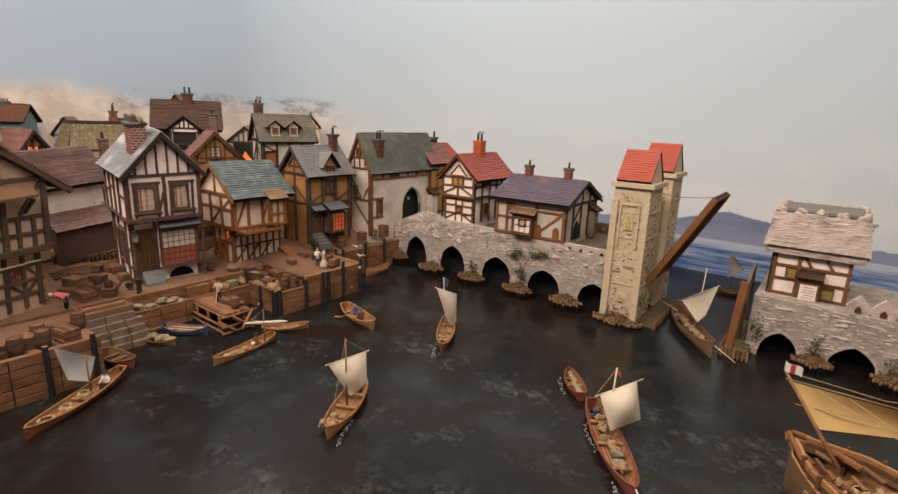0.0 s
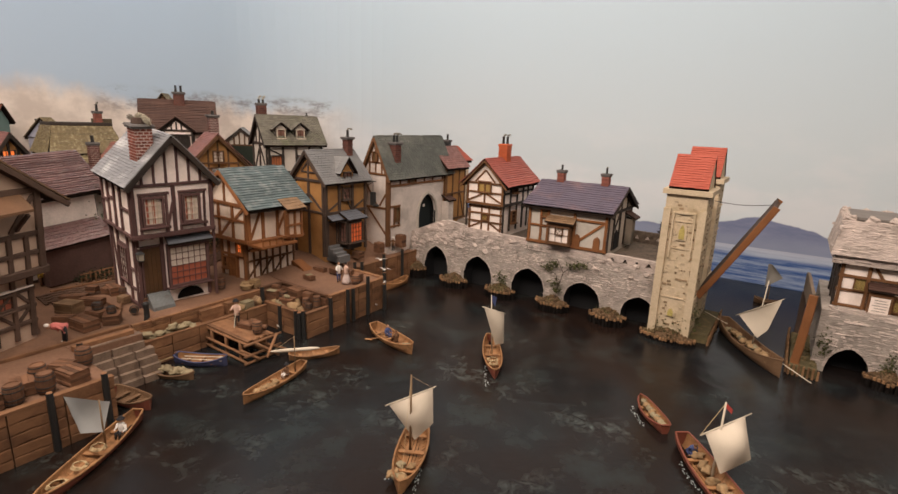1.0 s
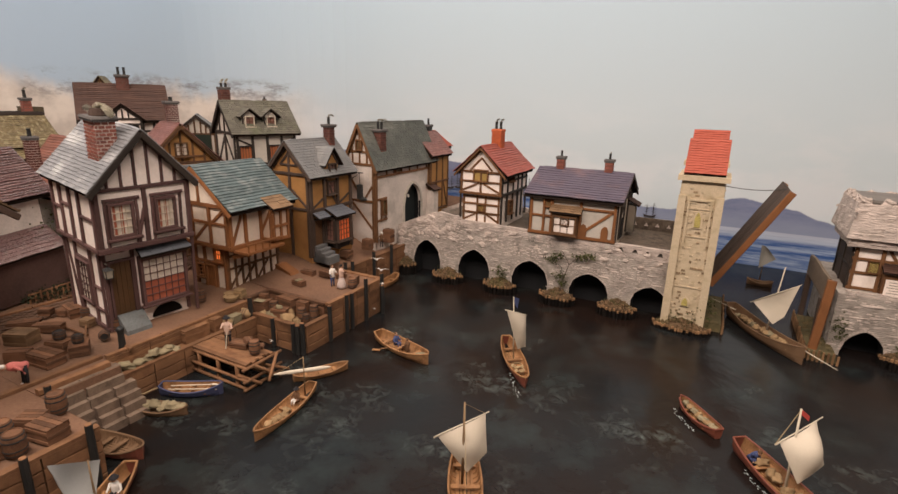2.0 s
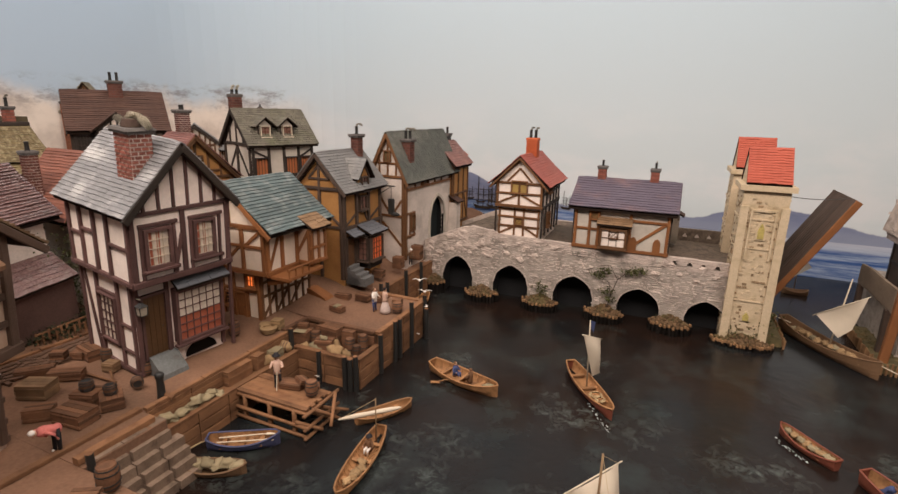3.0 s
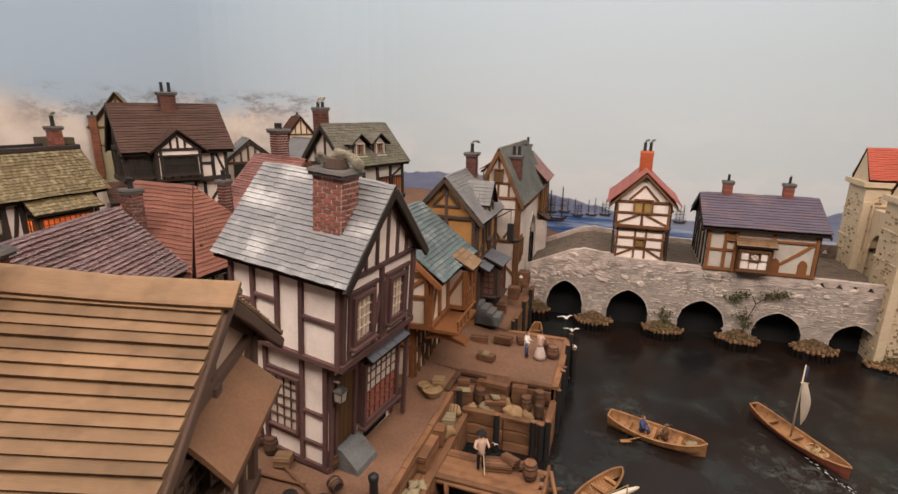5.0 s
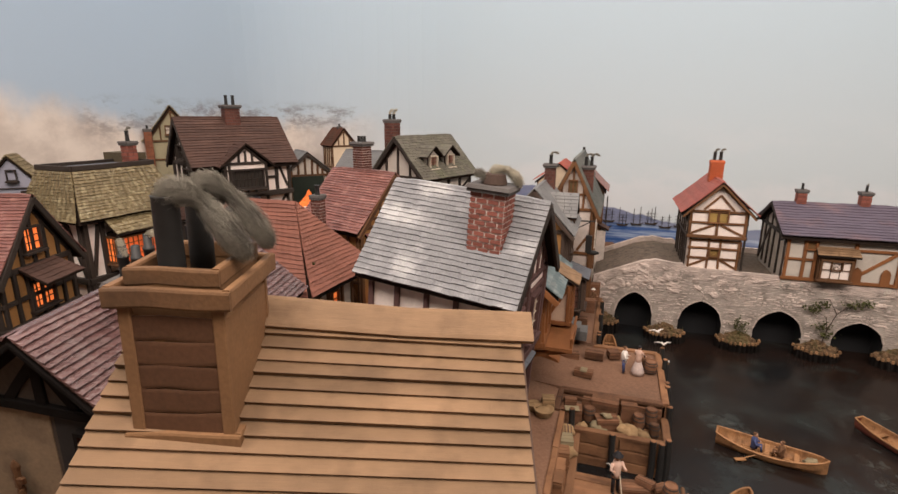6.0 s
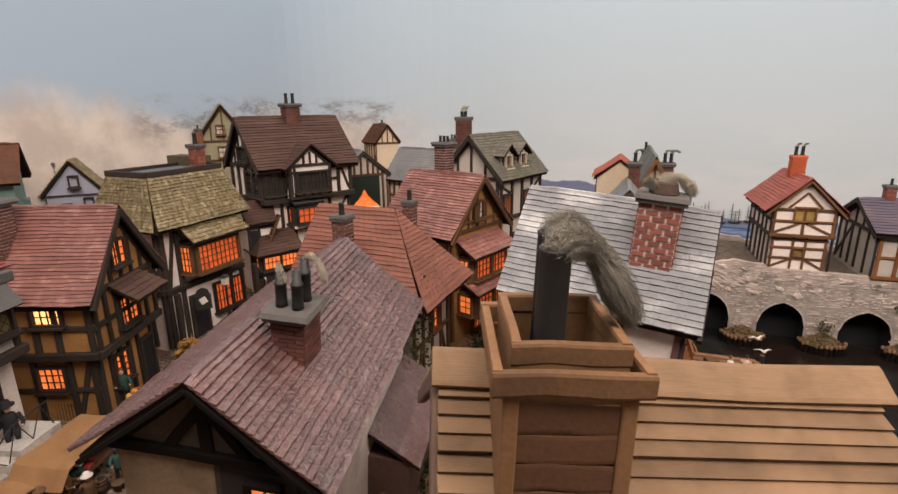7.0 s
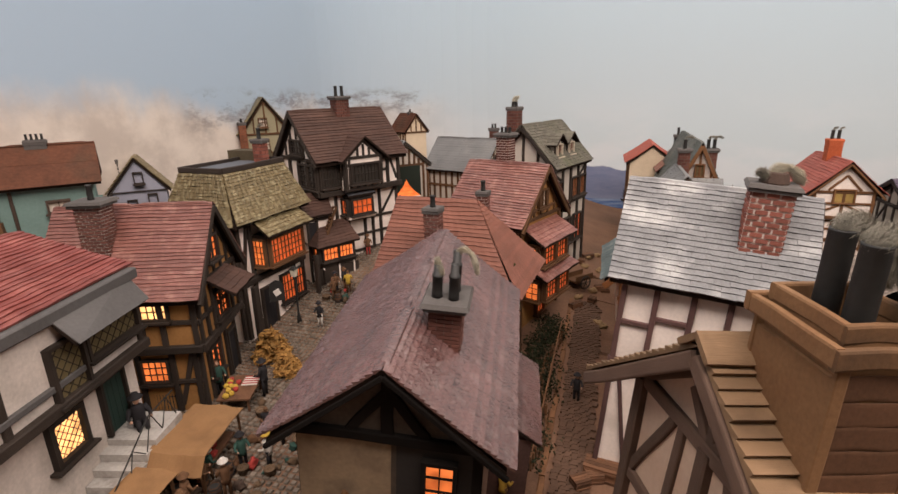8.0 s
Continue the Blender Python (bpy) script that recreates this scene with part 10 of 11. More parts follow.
    for k in range(10):
        q = FRAME.inverted() @ (b.matrix_basis @ Vector((w * rnd.uniform(-0.3, 0.7), rnd.uniform(-0.035, 0.035), 0.0705)))
        barrel_like = 0.006 + 0.003 * rnd.random()
        sack_thing(q.x, q.y, q.z, barrel_like, k % 4 == 0, rnd.uniform(0, 180), "small bundle of cargo on the ship's deck", 300 + k)


build_boats()
build_galleon()


# ---- the quay and its goods ----
def crate(u, v, z, sx, sy, sz, yaw=0.0, label="brown wooden packing crate on the quay", material=None, planks=4, name="crate", group="crates on the quay", tilt=0.0):
    ob = thing(name, at(u, v, z, yaw) @ Matrix.Rotation(radians(tilt), 4, "X"), label, "crate", group)
    g = Geo()
    g.box((0, 0, sz / 2), (sx * 0.97, sy * 0.97, sz))
    part("box", g.mesh("box", material or WOOD_CRATE), ob)
    for k in range(planks):
        y = (k + 0.5) / planks - 0.5
        g = Geo()
        g.box((0, y * sy, sz + 0.0005), (sx * 1.02, sy / planks - 0.0007, 0.0018))
        part("lid_board", g.mesh("lid_board", material or WOOD_CRATE), ob)
    for s in (-1, 1):
        for z2 in (0.18, 0.80):
            g = Geo()
            g.box((0, s * sy * 0.495, sz * z2), (sx, 0.0014, sz * 0.2))
            part("batten", g.mesh("batten", material or WOOD_CRATE), ob)
        g = Geo()
        g.box((s * sx * 0.495, 0, sz * 0.5), (0.0014, sy, sz * 0.22))
        part("batten", g.mesh("batten", material or WOOD_CRATE), ob)
    return ob


BARREL = {}


def barrel(u, v, z, r=0.009, h=0.024, label="small dark oak barrel standing upright", lying=False, yaw=0.0):
    key = (round(r, 4), round(h, 4))
    if key not in BARREL:
        g = Geo()
        prof = [(r * 0.80, 0), (r * 0.95, h * 0.22), (r, h * 0.5), (r * 0.95, h * 0.78), (r * 0.80, h), (r * 0.72, h), (r * 0.72, h - 0.0012)]
        g.lathe(prof, 14)
        body = g.mesh("cask", WOOD_CRATE)
        hoops = []
        for q in (0.10, 0.30, 0.70, 0.90):
            g = Geo()
            rr = r * (0.80 + 0.2 * math.sin(math.pi * q)) + 0.0006
            g.lathe([(rr, h * q - 0.0008), (rr + 0.0003, h * q), (rr, h * q + 0.0008)], 14)
            hoops.append(g.mesh("hoop", IRON))
        BARREL[key] = (body, hoops)
    body, hoops = BARREL[key]
    m = at(u, v, z, yaw)
    if lying:
        m = m @ Matrix.Translation((0, h / 2, r)) @ Matrix.Rotation(radians(90), 4, "X")
    ob = thing("barrel", m, label, "barrel", "barrels on the quay")
    part("cask", body, ob)
    for hoop in hoops:
        part("hoop", hoop, ob)
    return ob


def basket(u, v, z, r=0.012, h=0.012, label="round wicker basket heaped with goods", material=None):
    g = Geo()
    prof = []
    for k in range(15):
        q = k / 14
        prof.append((r * (0.75 + 0.28 * q) + (0.0011 if k % 2 else 0), q * h))
    prof += [(r * 0.92, h), (r * 0.80, h * 0.72), (r * 0.45, h * 0.92), (r * 0.1, h)]
    g.lathe(prof, 18)
    for p in g.v:
        p.z += 0.0006 * noise.noise(p * 300 + Vector((u * 50, v * 50, 0)))
    return thing("basket", at(u, v, z), label, "basket", "baskets on the quay", me=g.mesh("basket", material or SACK, True))


def pile_post(u, v, z0, z1, r=0.006, dark=True):
    g = Geo()
    g.tube([(0, 0, z0), (0.0006, 0, (z0 + z1) / 2), (0, 0.0005, z1)], [r * 1.05, r, r * 0.95], 9)
    g.tube([(0, 0.0005, z1), (0, 0.0005, z1 + 0.0012)], [r * 0.85, r * 0.8], 9, 1)
    return thing("mooring_post", at(u, v, 0, rnd.uniform(0, 90)), "tarred black mooring post with a pale worn top", "post", "posts along the quay", me=g.mesh("mooring_post", [IRON if dark else WOOD_QUAY, WOOD_QUAY]))


def quay_face(u0, v0, u1, v1, top, panels, label="orange-brown timber boarding facing the quay"):
    """Boarded quay front between two points of the plan."""
    d = Vector((u1 - u0, v1 - v0, 0))
    ln = d.length
    yaw = math.degrees(math.atan2(d.y, d.x))
    ob = thing("quay_boarding", at(u0, v0, 0, yaw), label, "quay wall", "quay boarding", "structure")
    rows = 5 if top > 0.07 else 3
    for k in range(panels):
        a, b = ln * k / panels + 0.001, ln * (k + 1) / panels - 0.001
        for r in range(rows):
            z = -0.004 + (top + 0.004) * (r + 0.5) / rows
            bar(ob, (a, -0.003 - rnd.uniform(0, 0.001), z), (b, -0.003 - rnd.uniform(0, 0.001), z), (top + 0.004) / rows - 0.0006, 0.006, WOOD_QUAY, (0, -1, 0), "board")
    bar(ob, (0, -0.001, top + 0.001), (ln, -0.001, top + 0.001), 0.012, 0.006, WOOD_QUAY, (0, 0, 1), "capping")
    return ob


def gull(u, v, z, yaw, span, foot=None, label="white painted gull with spread wings on a thin wire"):
    """A tiny gull: body, tail and bent wings in one mesh; foot is the height where its wire stands."""
    g = Geo()
    g.lump((0, 0, 0), (span * 0.20, span * 0.07, span * 0.065), rough=0.1, n=8)
    g.lump((span * 0.19, 0, span * 0.03), (span * 0.07, span * 0.05, span * 0.05), rough=0.05, n=6)
    g.add([(-span * 0.15, -0.0006, 0), (-span * 0.15, 0.0006, 0), (-span * 0.30, span * 0.06, 0.0003), (-span * 0.30, -span * 0.06, 0.0003)], [(0, 1, 2, 3)])
    for s in (-1, 1):
        up = [(span * 0.09, 0, 0.0), (-span * 0.07, 0, 0.0), (-span * 0.02, s * span * 0.24, span * 0.15), (span * 0.11, s * span * 0.24, span * 0.16), (-span * 0.10, s * span * 0.52, span * 0.08)]
        low = [(x, y, w - 0.0008) for x, y, w in up]
        g.add(up + low, [(0, 1, 2, 3), (3, 2, 4), (8, 7, 6, 5), (9, 7, 8), (0, 3, 8, 5), (3, 4, 9, 8), (4, 2, 7, 9), (2, 1, 6, 7)])
    ob = thing("gull", at(u, v, z, yaw), label, "gull", "model gulls")
    part("bird", g.mesh("bird", CL_WHITE), ob)
    if foot is not None:
        g = Geo()
        g.tube([(0, 0, 0), (0.001, 0.0006, (foot - z) / 2), (0, 0, foot - z)], 0.00035, 4)
        part("wire", g.mesh("wire", IRON), ob, None, "hair-thin dark wire")
    return ob


def build_quay():
    T = 0.086
    quay_face(-1.102, -0.30, -1.102, 0.345, T, 9)
    quay_face(-1.269, 0.466, -1.269, 0.770, 0.053, 5)
    quay_face(-1.272, 0.772, -1.128, 0.772, 0.060, 2)
    quay_face(-1.128, 0.772, -1.128, 0.845, 0.060, 1)
    quay_face(-1.128, 0.846, -1.128, 1.050, T, 4)
    quay_face(-1.128, 1.051, -1.256, 1.051, T, 2)
    quay_face(-1.255, 1.051, -1.255, 1.365, T, 6)
    # the low ledge along the quay, one step below the street
    ob = thing("quay_ledge", FRAME, "low plank ledge one step below the quay street", "quay", kind="structure")
    g = Geo()
    g.box((-1.2815, 0.6175, 0.010), (0.019, 0.309, 0.080))
    part("fill", g.mesh("fill", GROUND), ob)
    for k in range(6):
        a, b = 0.463 + 0.052 * k, 0.463 + 0.052 * (k + 1) - 0.001
        for u in (-1.2865, -1.2765):
            bar(ob, (u, a, 0.0525 + rnd.uniform(-0.001, 0.001)), (u, b, 0.0525), 0.0092, 0.004, WOOD_QUAY, (0, 0, 1), "plank")
    for k in range(4):
        a, b = 0.463 + 0.077 * k, 0.463 + 0.077 * (k + 1) - 0.001
        for z in (0.061, 0.070, 0.079):
            bar(ob, (-1.2905, a, z), (-1.2905 + rnd.uniform(-0.0008, 0.0008), b, z), 0.0085, 0.004, WOOD_QUAY, (1, 0, 0), "riser_board")
    # the sunken hold at the pier's head, where cargo is heaped
    ob = thing("cargo_hold", FRAME, "sunken plank hold at the head of the pier", "quay", kind="structure")
    g = Geo()
    g.box((-1.214, 0.8105, 0.010), (0.170, 0.068, 0.072))
    part("fill", g.mesh("fill", GROUND), ob)
    for k in range(6):
        v = 0.777 + 0.0112 * (k + 0.5)
        bar(ob, (-1.298, v, 0.0475), (-1.132, v, 0.0475), 0.0106, 0.004, WOOD_QUAY, (0, 0, 1), "plank")
    for z in (0.055, 0.065, 0.075):
        bar(ob, (-1.300, 0.8435, z), (-1.132, 0.8435, z), 0.0092, 0.004, WOOD_CRATE, (0, -1, 0), "riser_board")
        bar(ob, (-1.2985, 0.774, z), (-1.2985, 0.842, z), 0.0092, 0.004, WOOD_CRATE, (1, 0, 0), "riser_board")
    bar(ob, (-1.302, 0.847, 0.0875), (-1.132, 0.847, 0.0875), 0.012, 0.007, WOOD_CRATE, (0, 0, 1), "edge_beam")
    bar(ob, (-1.303, 0.772, 0.0875), (-1.303, 0.842, 0.0875), 0.010, 0.007, WOOD_CRATE, (0, 0, 1), "edge_beam")
    for u, v, top in ((-1.277, 0.764, 0.100), (-1.211, 0.764, 0.066), (-1.149, 0.762, 0.068), (-1.136, 0.761, 0.066), (-1.126, 0.766, 0.072), (-1.119, 0.846, 0.085), (-1.119, 0.905, 0.092),
                      (-1.118, 0.924, 0.090), (-1.119, 0.980, 0.110), (-1.119, 1.048, 0.104), (-1.109, 1.036, 0.076), (-1.246, 1.060, 0.110), (-1.246, 1.090, 0.104), (-1.246, 1.190, 0.108), (-1.246, 1.280, 0.108),
                      (-1.094, 0.330, 0.100), (-1.094, 0.255, 0.098), (-1.094, 0.170, 0.102), (-1.094, 0.080, 0.100), (-1.238, 0.350, 0.105)):
        pile_post(u, v, -0.02, top, 0.0052)
    # timber edge beams along the quay
    ob = thing("quay_edge", FRAME, "long worn timber edge beams along the quay", "kerb", kind="structure")
    for k in range(3):
        a, b = 0.463 + 0.103 * k, 0.463 + 0.103 * (k + 1) - 0.001
        bar(ob, (-1.2935, a, 0.0865 + rnd.uniform(-0.001, 0.001)), (-1.2935, b, 0.0865), 0.009, 0.006, WOOD_QUAY, (0, 0, 1), "edge_beam")
    bar(ob, (-1.302, 0.503, 0.088), (-1.284, 0.503, 0.086), 0.007, 0.008, WOOD_QUAY, (0, 0, 1), "edge_beam")
    bar(ob, (-1.26, 0.450, 0.090), (-1.26, 0.345, 0.090), 0.012, 0.010, WOOD_QUAY, (0, 0, 1), "edge_beam")
    bar(ob, (-1.30, 0.460, 0.0875), (-1.30, 0.10, 0.0875), 0.010, 0.007, WOOD_QUAY, (0, 0, 1), "edge_beam")
    # steps down to the water
    ob = thing("stone_steps", FRAME, "worn brown-grey steps going down from the quay to the water", "steps")
    for k in range(6):
        u0 = -1.262 + 0.0095 * k
        z = 0.086 - 0.0145 * k
        step = None
        for a, b in ((0.350, 0.398), (0.400, 0.436), (0.438, 0.474 if k > 1 else 0.462)):
            g = Geo()
            g.box((u0 + 0.007, (a + b) / 2 + rnd.uniform(-0.002, 0.002), z / 2 - 0.01), (0.015 + rnd.uniform(0, 0.002), b - a, z + 0.02 + rnd.uniform(-0.0015, 0.0015)), taper=0.96)
            if step is None:
                step = part("step", g.mesh("step", STONE_STEP), ob)
            else:
                part("slab", g.mesh("slab", STONE_STEP), step)
    # plank jetty on trestles
    j = thing("jetty", FRAME, "small plank jetty on trestle legs beside the quay", "jetty")
    n, zd = 8, 0.0515
    for k in range(n):
        v = 0.606 + (0.672 - 0.606) * (k + 0.5) / n
        bar(j, (-1.266, v, zd + rnd.uniform(-0.001, 0.001)), (-1.116 + rnd.uniform(-0.006, 0.004), v + rnd.uniform(-0.001, 0.001), zd - 0.0015), 0.0092, 0.004, WOOD_QUAY, (0, 0, 1), "plank")

    def pole(p, q, r=0.0031, name="pole"):
        p, q = Vector(p), Vector(q)
        g = Geo()
        g.tube([p, p.lerp(q, 0.35) + Vector((0, 0, rnd.uniform(-0.0006, 0.0006))), p.lerp(q, 0.7), q], [r, r * 1.08, r * 0.94, r * 0.98], 8)
        part(name, g.mesh(name, WOOD_QUAY, True), j)

    for v in (0.607, 0.668):
        pole((-1.266, v, zd - 0.006), (-1.112, v, zd - 0.007), 0.0034)
        pole((-1.266, v - 0.005, 0.024), (-1.110, v - 0.005, 0.022))
        pole((-1.266, v - 0.004, 0.006), (-1.116, v - 0.003, 0.004))
        for u in (-1.246, -1.192, -1.140):
            pole((u, v, -0.012), (u, v, zd - 0.004), 0.0042, "leg")
    for z in (zd - 0.006, 0.020, 0.004):
        pole((-1.112 + 0.001 * z, 0.596, z), (-1.112, 0.690, z + 0.001))
    pole((-1.132, 0.600, 0.030), (-1.098, 0.626, 0.010))
    pole((-1.108, 0.622, 0.046), (-1.090, 0.666, 0.008))
    pole((-1.108, 0.676, 0.050), (-1.088, 0.634, 0.014))
    pole((-1.120, 0.655, 0.030), (-1.092, 0.690, 0.012))
    z = zd + 0.003
    crate(-1.182, 0.654, z, 0.040, 0.022, 0.008, 12, "low open brown tray of a crate on the jetty", tilt=4)
    crate(-1.166, 0.660, z + 0.008, 0.024, 0.016, 0.007, -25, "tilted brown lid lying on a crate", tilt=-14)
    crate(-1.146, 0.666, z, 0.020, 0.012, 0.006, 35, "broken brown box on the jetty", tilt=10)
    barrel(-1.134, 0.646, z, 0.0105, 0.027, "stout brown barrel on the jetty")
    figure(-1.206, 0.645, z - 0.001, 0.060, -60, CL_PINK, CL_BLACK, CL_BLACK, label="figurine in a pale coat leaning on a stick on the jetty", arms=(40, 40))
    g = Geo()
    g.tube([(0, 0, 0), (0.010, 0, 0.030)], 0.0009, 5)
    thing("walking_stick", at(-1.196, 0.630, z, 120), "thin pale walking stick held out on the jetty", "stick", me=g.mesh("walking_stick", SPAR_PALE))

    # goods on the pier
    z = 0.088
    for u, v, sx, sy, sz, yaw, zz, lab in (
            (-1.281, 0.806, 0.034, 0.032, 0.031, 6, -0.0385, "brown wooden packing crate with a loose lid"), (-1.226, 0.828, 0.044, 0.024, 0.040, -4, -0.0385, "tall dark brown packing crate in the hold"),
            (-1.284, 0.812, 0.020, 0.014, 0.009, 14, -0.0055, "small crate stacked on another"), (-1.222, 0.799, 0.036, 0.024, 0.024, 18, -0.0385, "square brown crate standing in the hold"), (-1.186, 0.832, 0.026, 0.014, 0.036, 6, -0.0385, "narrow brown crate standing in the hold"),
            (-1.255, 0.834, 0.018, 0.014, 0.034, -8, -0.0385, "slim brown crate standing in the hold"),
 (-1.268, 0.908, 0.034, 0.016, 0.011, -6, 0, "pale bound bale on the quay"), (-1.300, 0.976, 0.036, 0.018, 0.012, 10, 0, "brown chest on the quay"),
            (-1.252, 0.990, 0.036, 0.018, 0.014, -4, 0, "dark brown chest on the quay"), (-1.330, 1.048, 0.040, 0.024, 0.018, 12, 0.02, "dark crate by the steps"), (-1.215, 1.005, 0.022, 0.020, 0.014, 20, 0, "small brown crate standing on the quay"),
            (-1.158, 0.985, 0.020, 0.018, 0.020, 10, 0, "small square crate by the piles"), (-1.290, 1.120, 0.030, 0.022, 0.018, 5, 0.015, "brown crate near the gate"), (-1.275, 1.200, 0.026, 0.022, 0.030, 0, 0.02, "tall brown crate at the quay's end"),
            (-1.270, 1.300, 0.030, 0.024, 0.040, 0, 0.02, "tall timber bin at the quay's end")):
        crate(u, v, z + zz, sx, sy, sz, yaw, lab)
    crate(-1.268, 0.908, 0.0995, 0.012, 0.016, 0.001, -6, "pale straps over the bale", SACK_PALE, 2)
    for u, v, r, h in ((-1.150, 0.829, 0.010, 0.038), (-1.146, 0.800, 0.0085, 0.028), (-1.170, 0.812, 0.010, 0.033), (-1.251, 0.808, 0.011, 0.034), (-1.146, 0.962, 0.012, 0.024),
                       (-1.374, 0.714, 0.011, 0.028), (-1.386, 0.552, 0.012, 0.028), (-1.389, 0.538, 0.012, 0.026), (-1.484, 0.536, 0.011, 0.026)):
        barrel(u, v, 0.0495 if 0.775 < v < 0.845 else z, r, h)
    for u, v, r in ((-1.322, 0.752, 0.016), (-1.340, 0.762, 0.011)):
        basket(u, v, z, r)
    crate(-1.318, 0.774, z, 0.020, 0.018, 0.020, 12, "pale tan box beside a basket", SACK)
    for u, v, zz, s, p, q in ((-1.190, 0.788, 0.0495, 0.017, 0, 0.85), (-1.236, 0.786, 0.0495, 0.014, 1, 0.8), (-1.262, 0.784, 0.0495, 0.011, 0, 0.8), (-1.166, 0.790, 0.0495, 0.012, 0, 0.8), (-1.205, 0.812, 0.0495, 0.013, 0, 0.8), (-1.222, 0.796, 0.0755, 0.009, 1, 0.5)):
        sack_thing(u, v, zz, s, bool(p), rnd.uniform(-25, 25), seed=int(-u * 900), flat=q)
    g = Geo()
    g.box((0, 0, 0.0006), (0.024, 0.014, 0.0012))
    thing("sheet", at(-1.279, 0.794, 0.0825, 14) @ Matrix.Rotation(radians(3), 4, "X"), "pale sheet of canvas spread on a crate", "canvas", me=g.mesh("sheet", SACK_PALE))
    # pale folded sacks, baulks and bundles on the ledge
    for k in range(11):
        v = 0.484 + 0.100 * k / 11 + rnd.uniform(-0.004, 0.004)
        ob = sack_thing(-1.280 + rnd.uniform(-0.005, 0.005), v, 0.0545 + (0.005 if k % 3 == 0 else 0), rnd.uniform(0.009, 0.014), True, rnd.uniform(0, 180), "pale greenish folded sack on the quay ledge", 150 + k, rnd.uniform(0.3, 0.55))
        ob.matrix_basis = ob.matrix_basis @ Matrix.Rotation(radians(rnd.uniform(0, 25)), 4, "Y")
    crate(-1.286, 0.630, 0.0545, 0.020, 0.056, 0.026, 0, "long low brown chest on the quay ledge", WOOD_QUAY, 2)
    crate(-1.284, 0.676, 0.0545, 0.022, 0.022, 0.028, 8, "square tan crate on the quay ledge", WOOD_QUAY, 3)
    sack_thing(-1.276, 0.697, 0.0545, 0.013, False, 30, "small tan sack beside a crate", 171, 0.9)
    crate(-1.283, 0.722, 0.0545, 0.024, 0.026, 0.018, 10, "dull green bundle of folded cloth on the ledge", SACK_PALE, 3)
    g = Geo()
    g.lump((0, 0, 0.011), (0.015, 0.011, 0.011), rough=0.15, n=12, seed=9)
    ob = thing("bale", at(-1.284, 0.752, 0.0545, 12), "rounded tan bale tied with dark cords", "bale", me=g.mesh("bale", SACK, True))
    for x in (-0.008, -0.003, 0.002, 0.007):
        g = Geo()
        q = math.sqrt(1 - (x / 0.015) ** 2)
        g.tube([(x, 0.0116 * q * math.cos(a), 0.011 + 0.0116 * q * math.sin(a)) for a in (2 * math.pi * i / 16 for i in range(17))], 0.0009, 5)
        part("cord", g.mesh("cord", TB_DARK), ob, None, "dark binding cord")
    # before the tall house
    for u, v, sx, sy, sz, yaw, lab, m in ((-1.540, 0.452, 0.052, 0.018, 0.014, 50, "dark squared timber on the ground", None), (-1.488, 0.470, 0.050, 0.020, 0.014, 35, "dark squared timber on the ground", None),
                                          (-1.474, 0.420, 0.044, 0.032, 0.022, 25, "pale brown packing crate on the earth", WOOD_TAN), (-1.352, 0.402, 0.050, 0.032, 0.020, 8, "dark wooden packing crate on the earth", None),
                                          (-1.384, 0.440, 0.036, 0.030, 0.020, 20, "dark crate with a barrel on top", None), (-1.346, 0.450, 0.034, 0.030, 0.018, -30, "dark open crate carrying a keg", None),
                                          (-1.527, 0.533, 0.044, 0.026, 0.020, -10, "brown chest against the house wall", None), (-1.452, 0.520, 0.022, 0.018, 0.014, 15, "small tan box by the house", WOOD_TAN),
                                          (-1.404, 0.385, 0.036, 0.020, 0.018, 40, "dark wooden crate on the earth", None)):
        crate(u, v, z - 0.001, sx, sy, sz, yaw, lab, m)
    barrel(-1.384, 0.440, z + 0.021, 0.010, 0.016, "squat barrel on a crate")
    barrel(-1.346, 0.450, z + 0.019, 0.009, 0.016, "squat barrel on a crate")
    barrel(-1.360, 0.500, z, 0.009, 0.016, "small round keg on the earth", True, 60)
    for a, b in (((-1.45, 0.515), (-1.375, 0.475)), ((-1.47, 0.490), (-1.40, 0.492))):
        g = Geo()
        g.tube([(a[0], a[1], z + 0.003), (b[0], b[1], z + 0.003)], 0.002, 6)
        thing("pole", FRAME, "thin brown pole lying on the earth", "pole", "poles on the ground", me=g.mesh("pole", WOOD_QUAY))
    g = Geo()
    g.lathe([(0.007, 0), (0.006, 0.006), (0.0052, 0.030), (0.0065, 0.034), (0.0068, 0.039), (0.004, 0.042)], 12)
    thing("bollard", at(-1.305, 0.500, 0.085), "black iron bollard on the quay", "bollard", me=g.mesh("bollard", IRON, True))
    figure(-1.306, 0.352, 0.088, 0.064, -80, mat("cloth_red_striped", (0.50, 0.15, 0.13), 0.9, 0.5, fine=500), CL_BLACK, None, label="white-haired figurine in a red and white shirt bending down", lean=68, arms=(-30, -30), hair=CL_WHITE)
    figure(-1.170, 0.951, 0.087, 0.056, 60, CL_PINK, mat("cloth_gown", (0.50, 0.40, 0.36), 0.9, 0.35, big=60), None, True, "lady figurine in a pale gown", (10, 10), hair=CL_BLACK)
    figure(-1.196, 0.948, 0.087, 0.054, -10, CL_WHITE, CL_BLUE, None, label="figurine in a white shirt and blue breeches", arms=(30, 10))
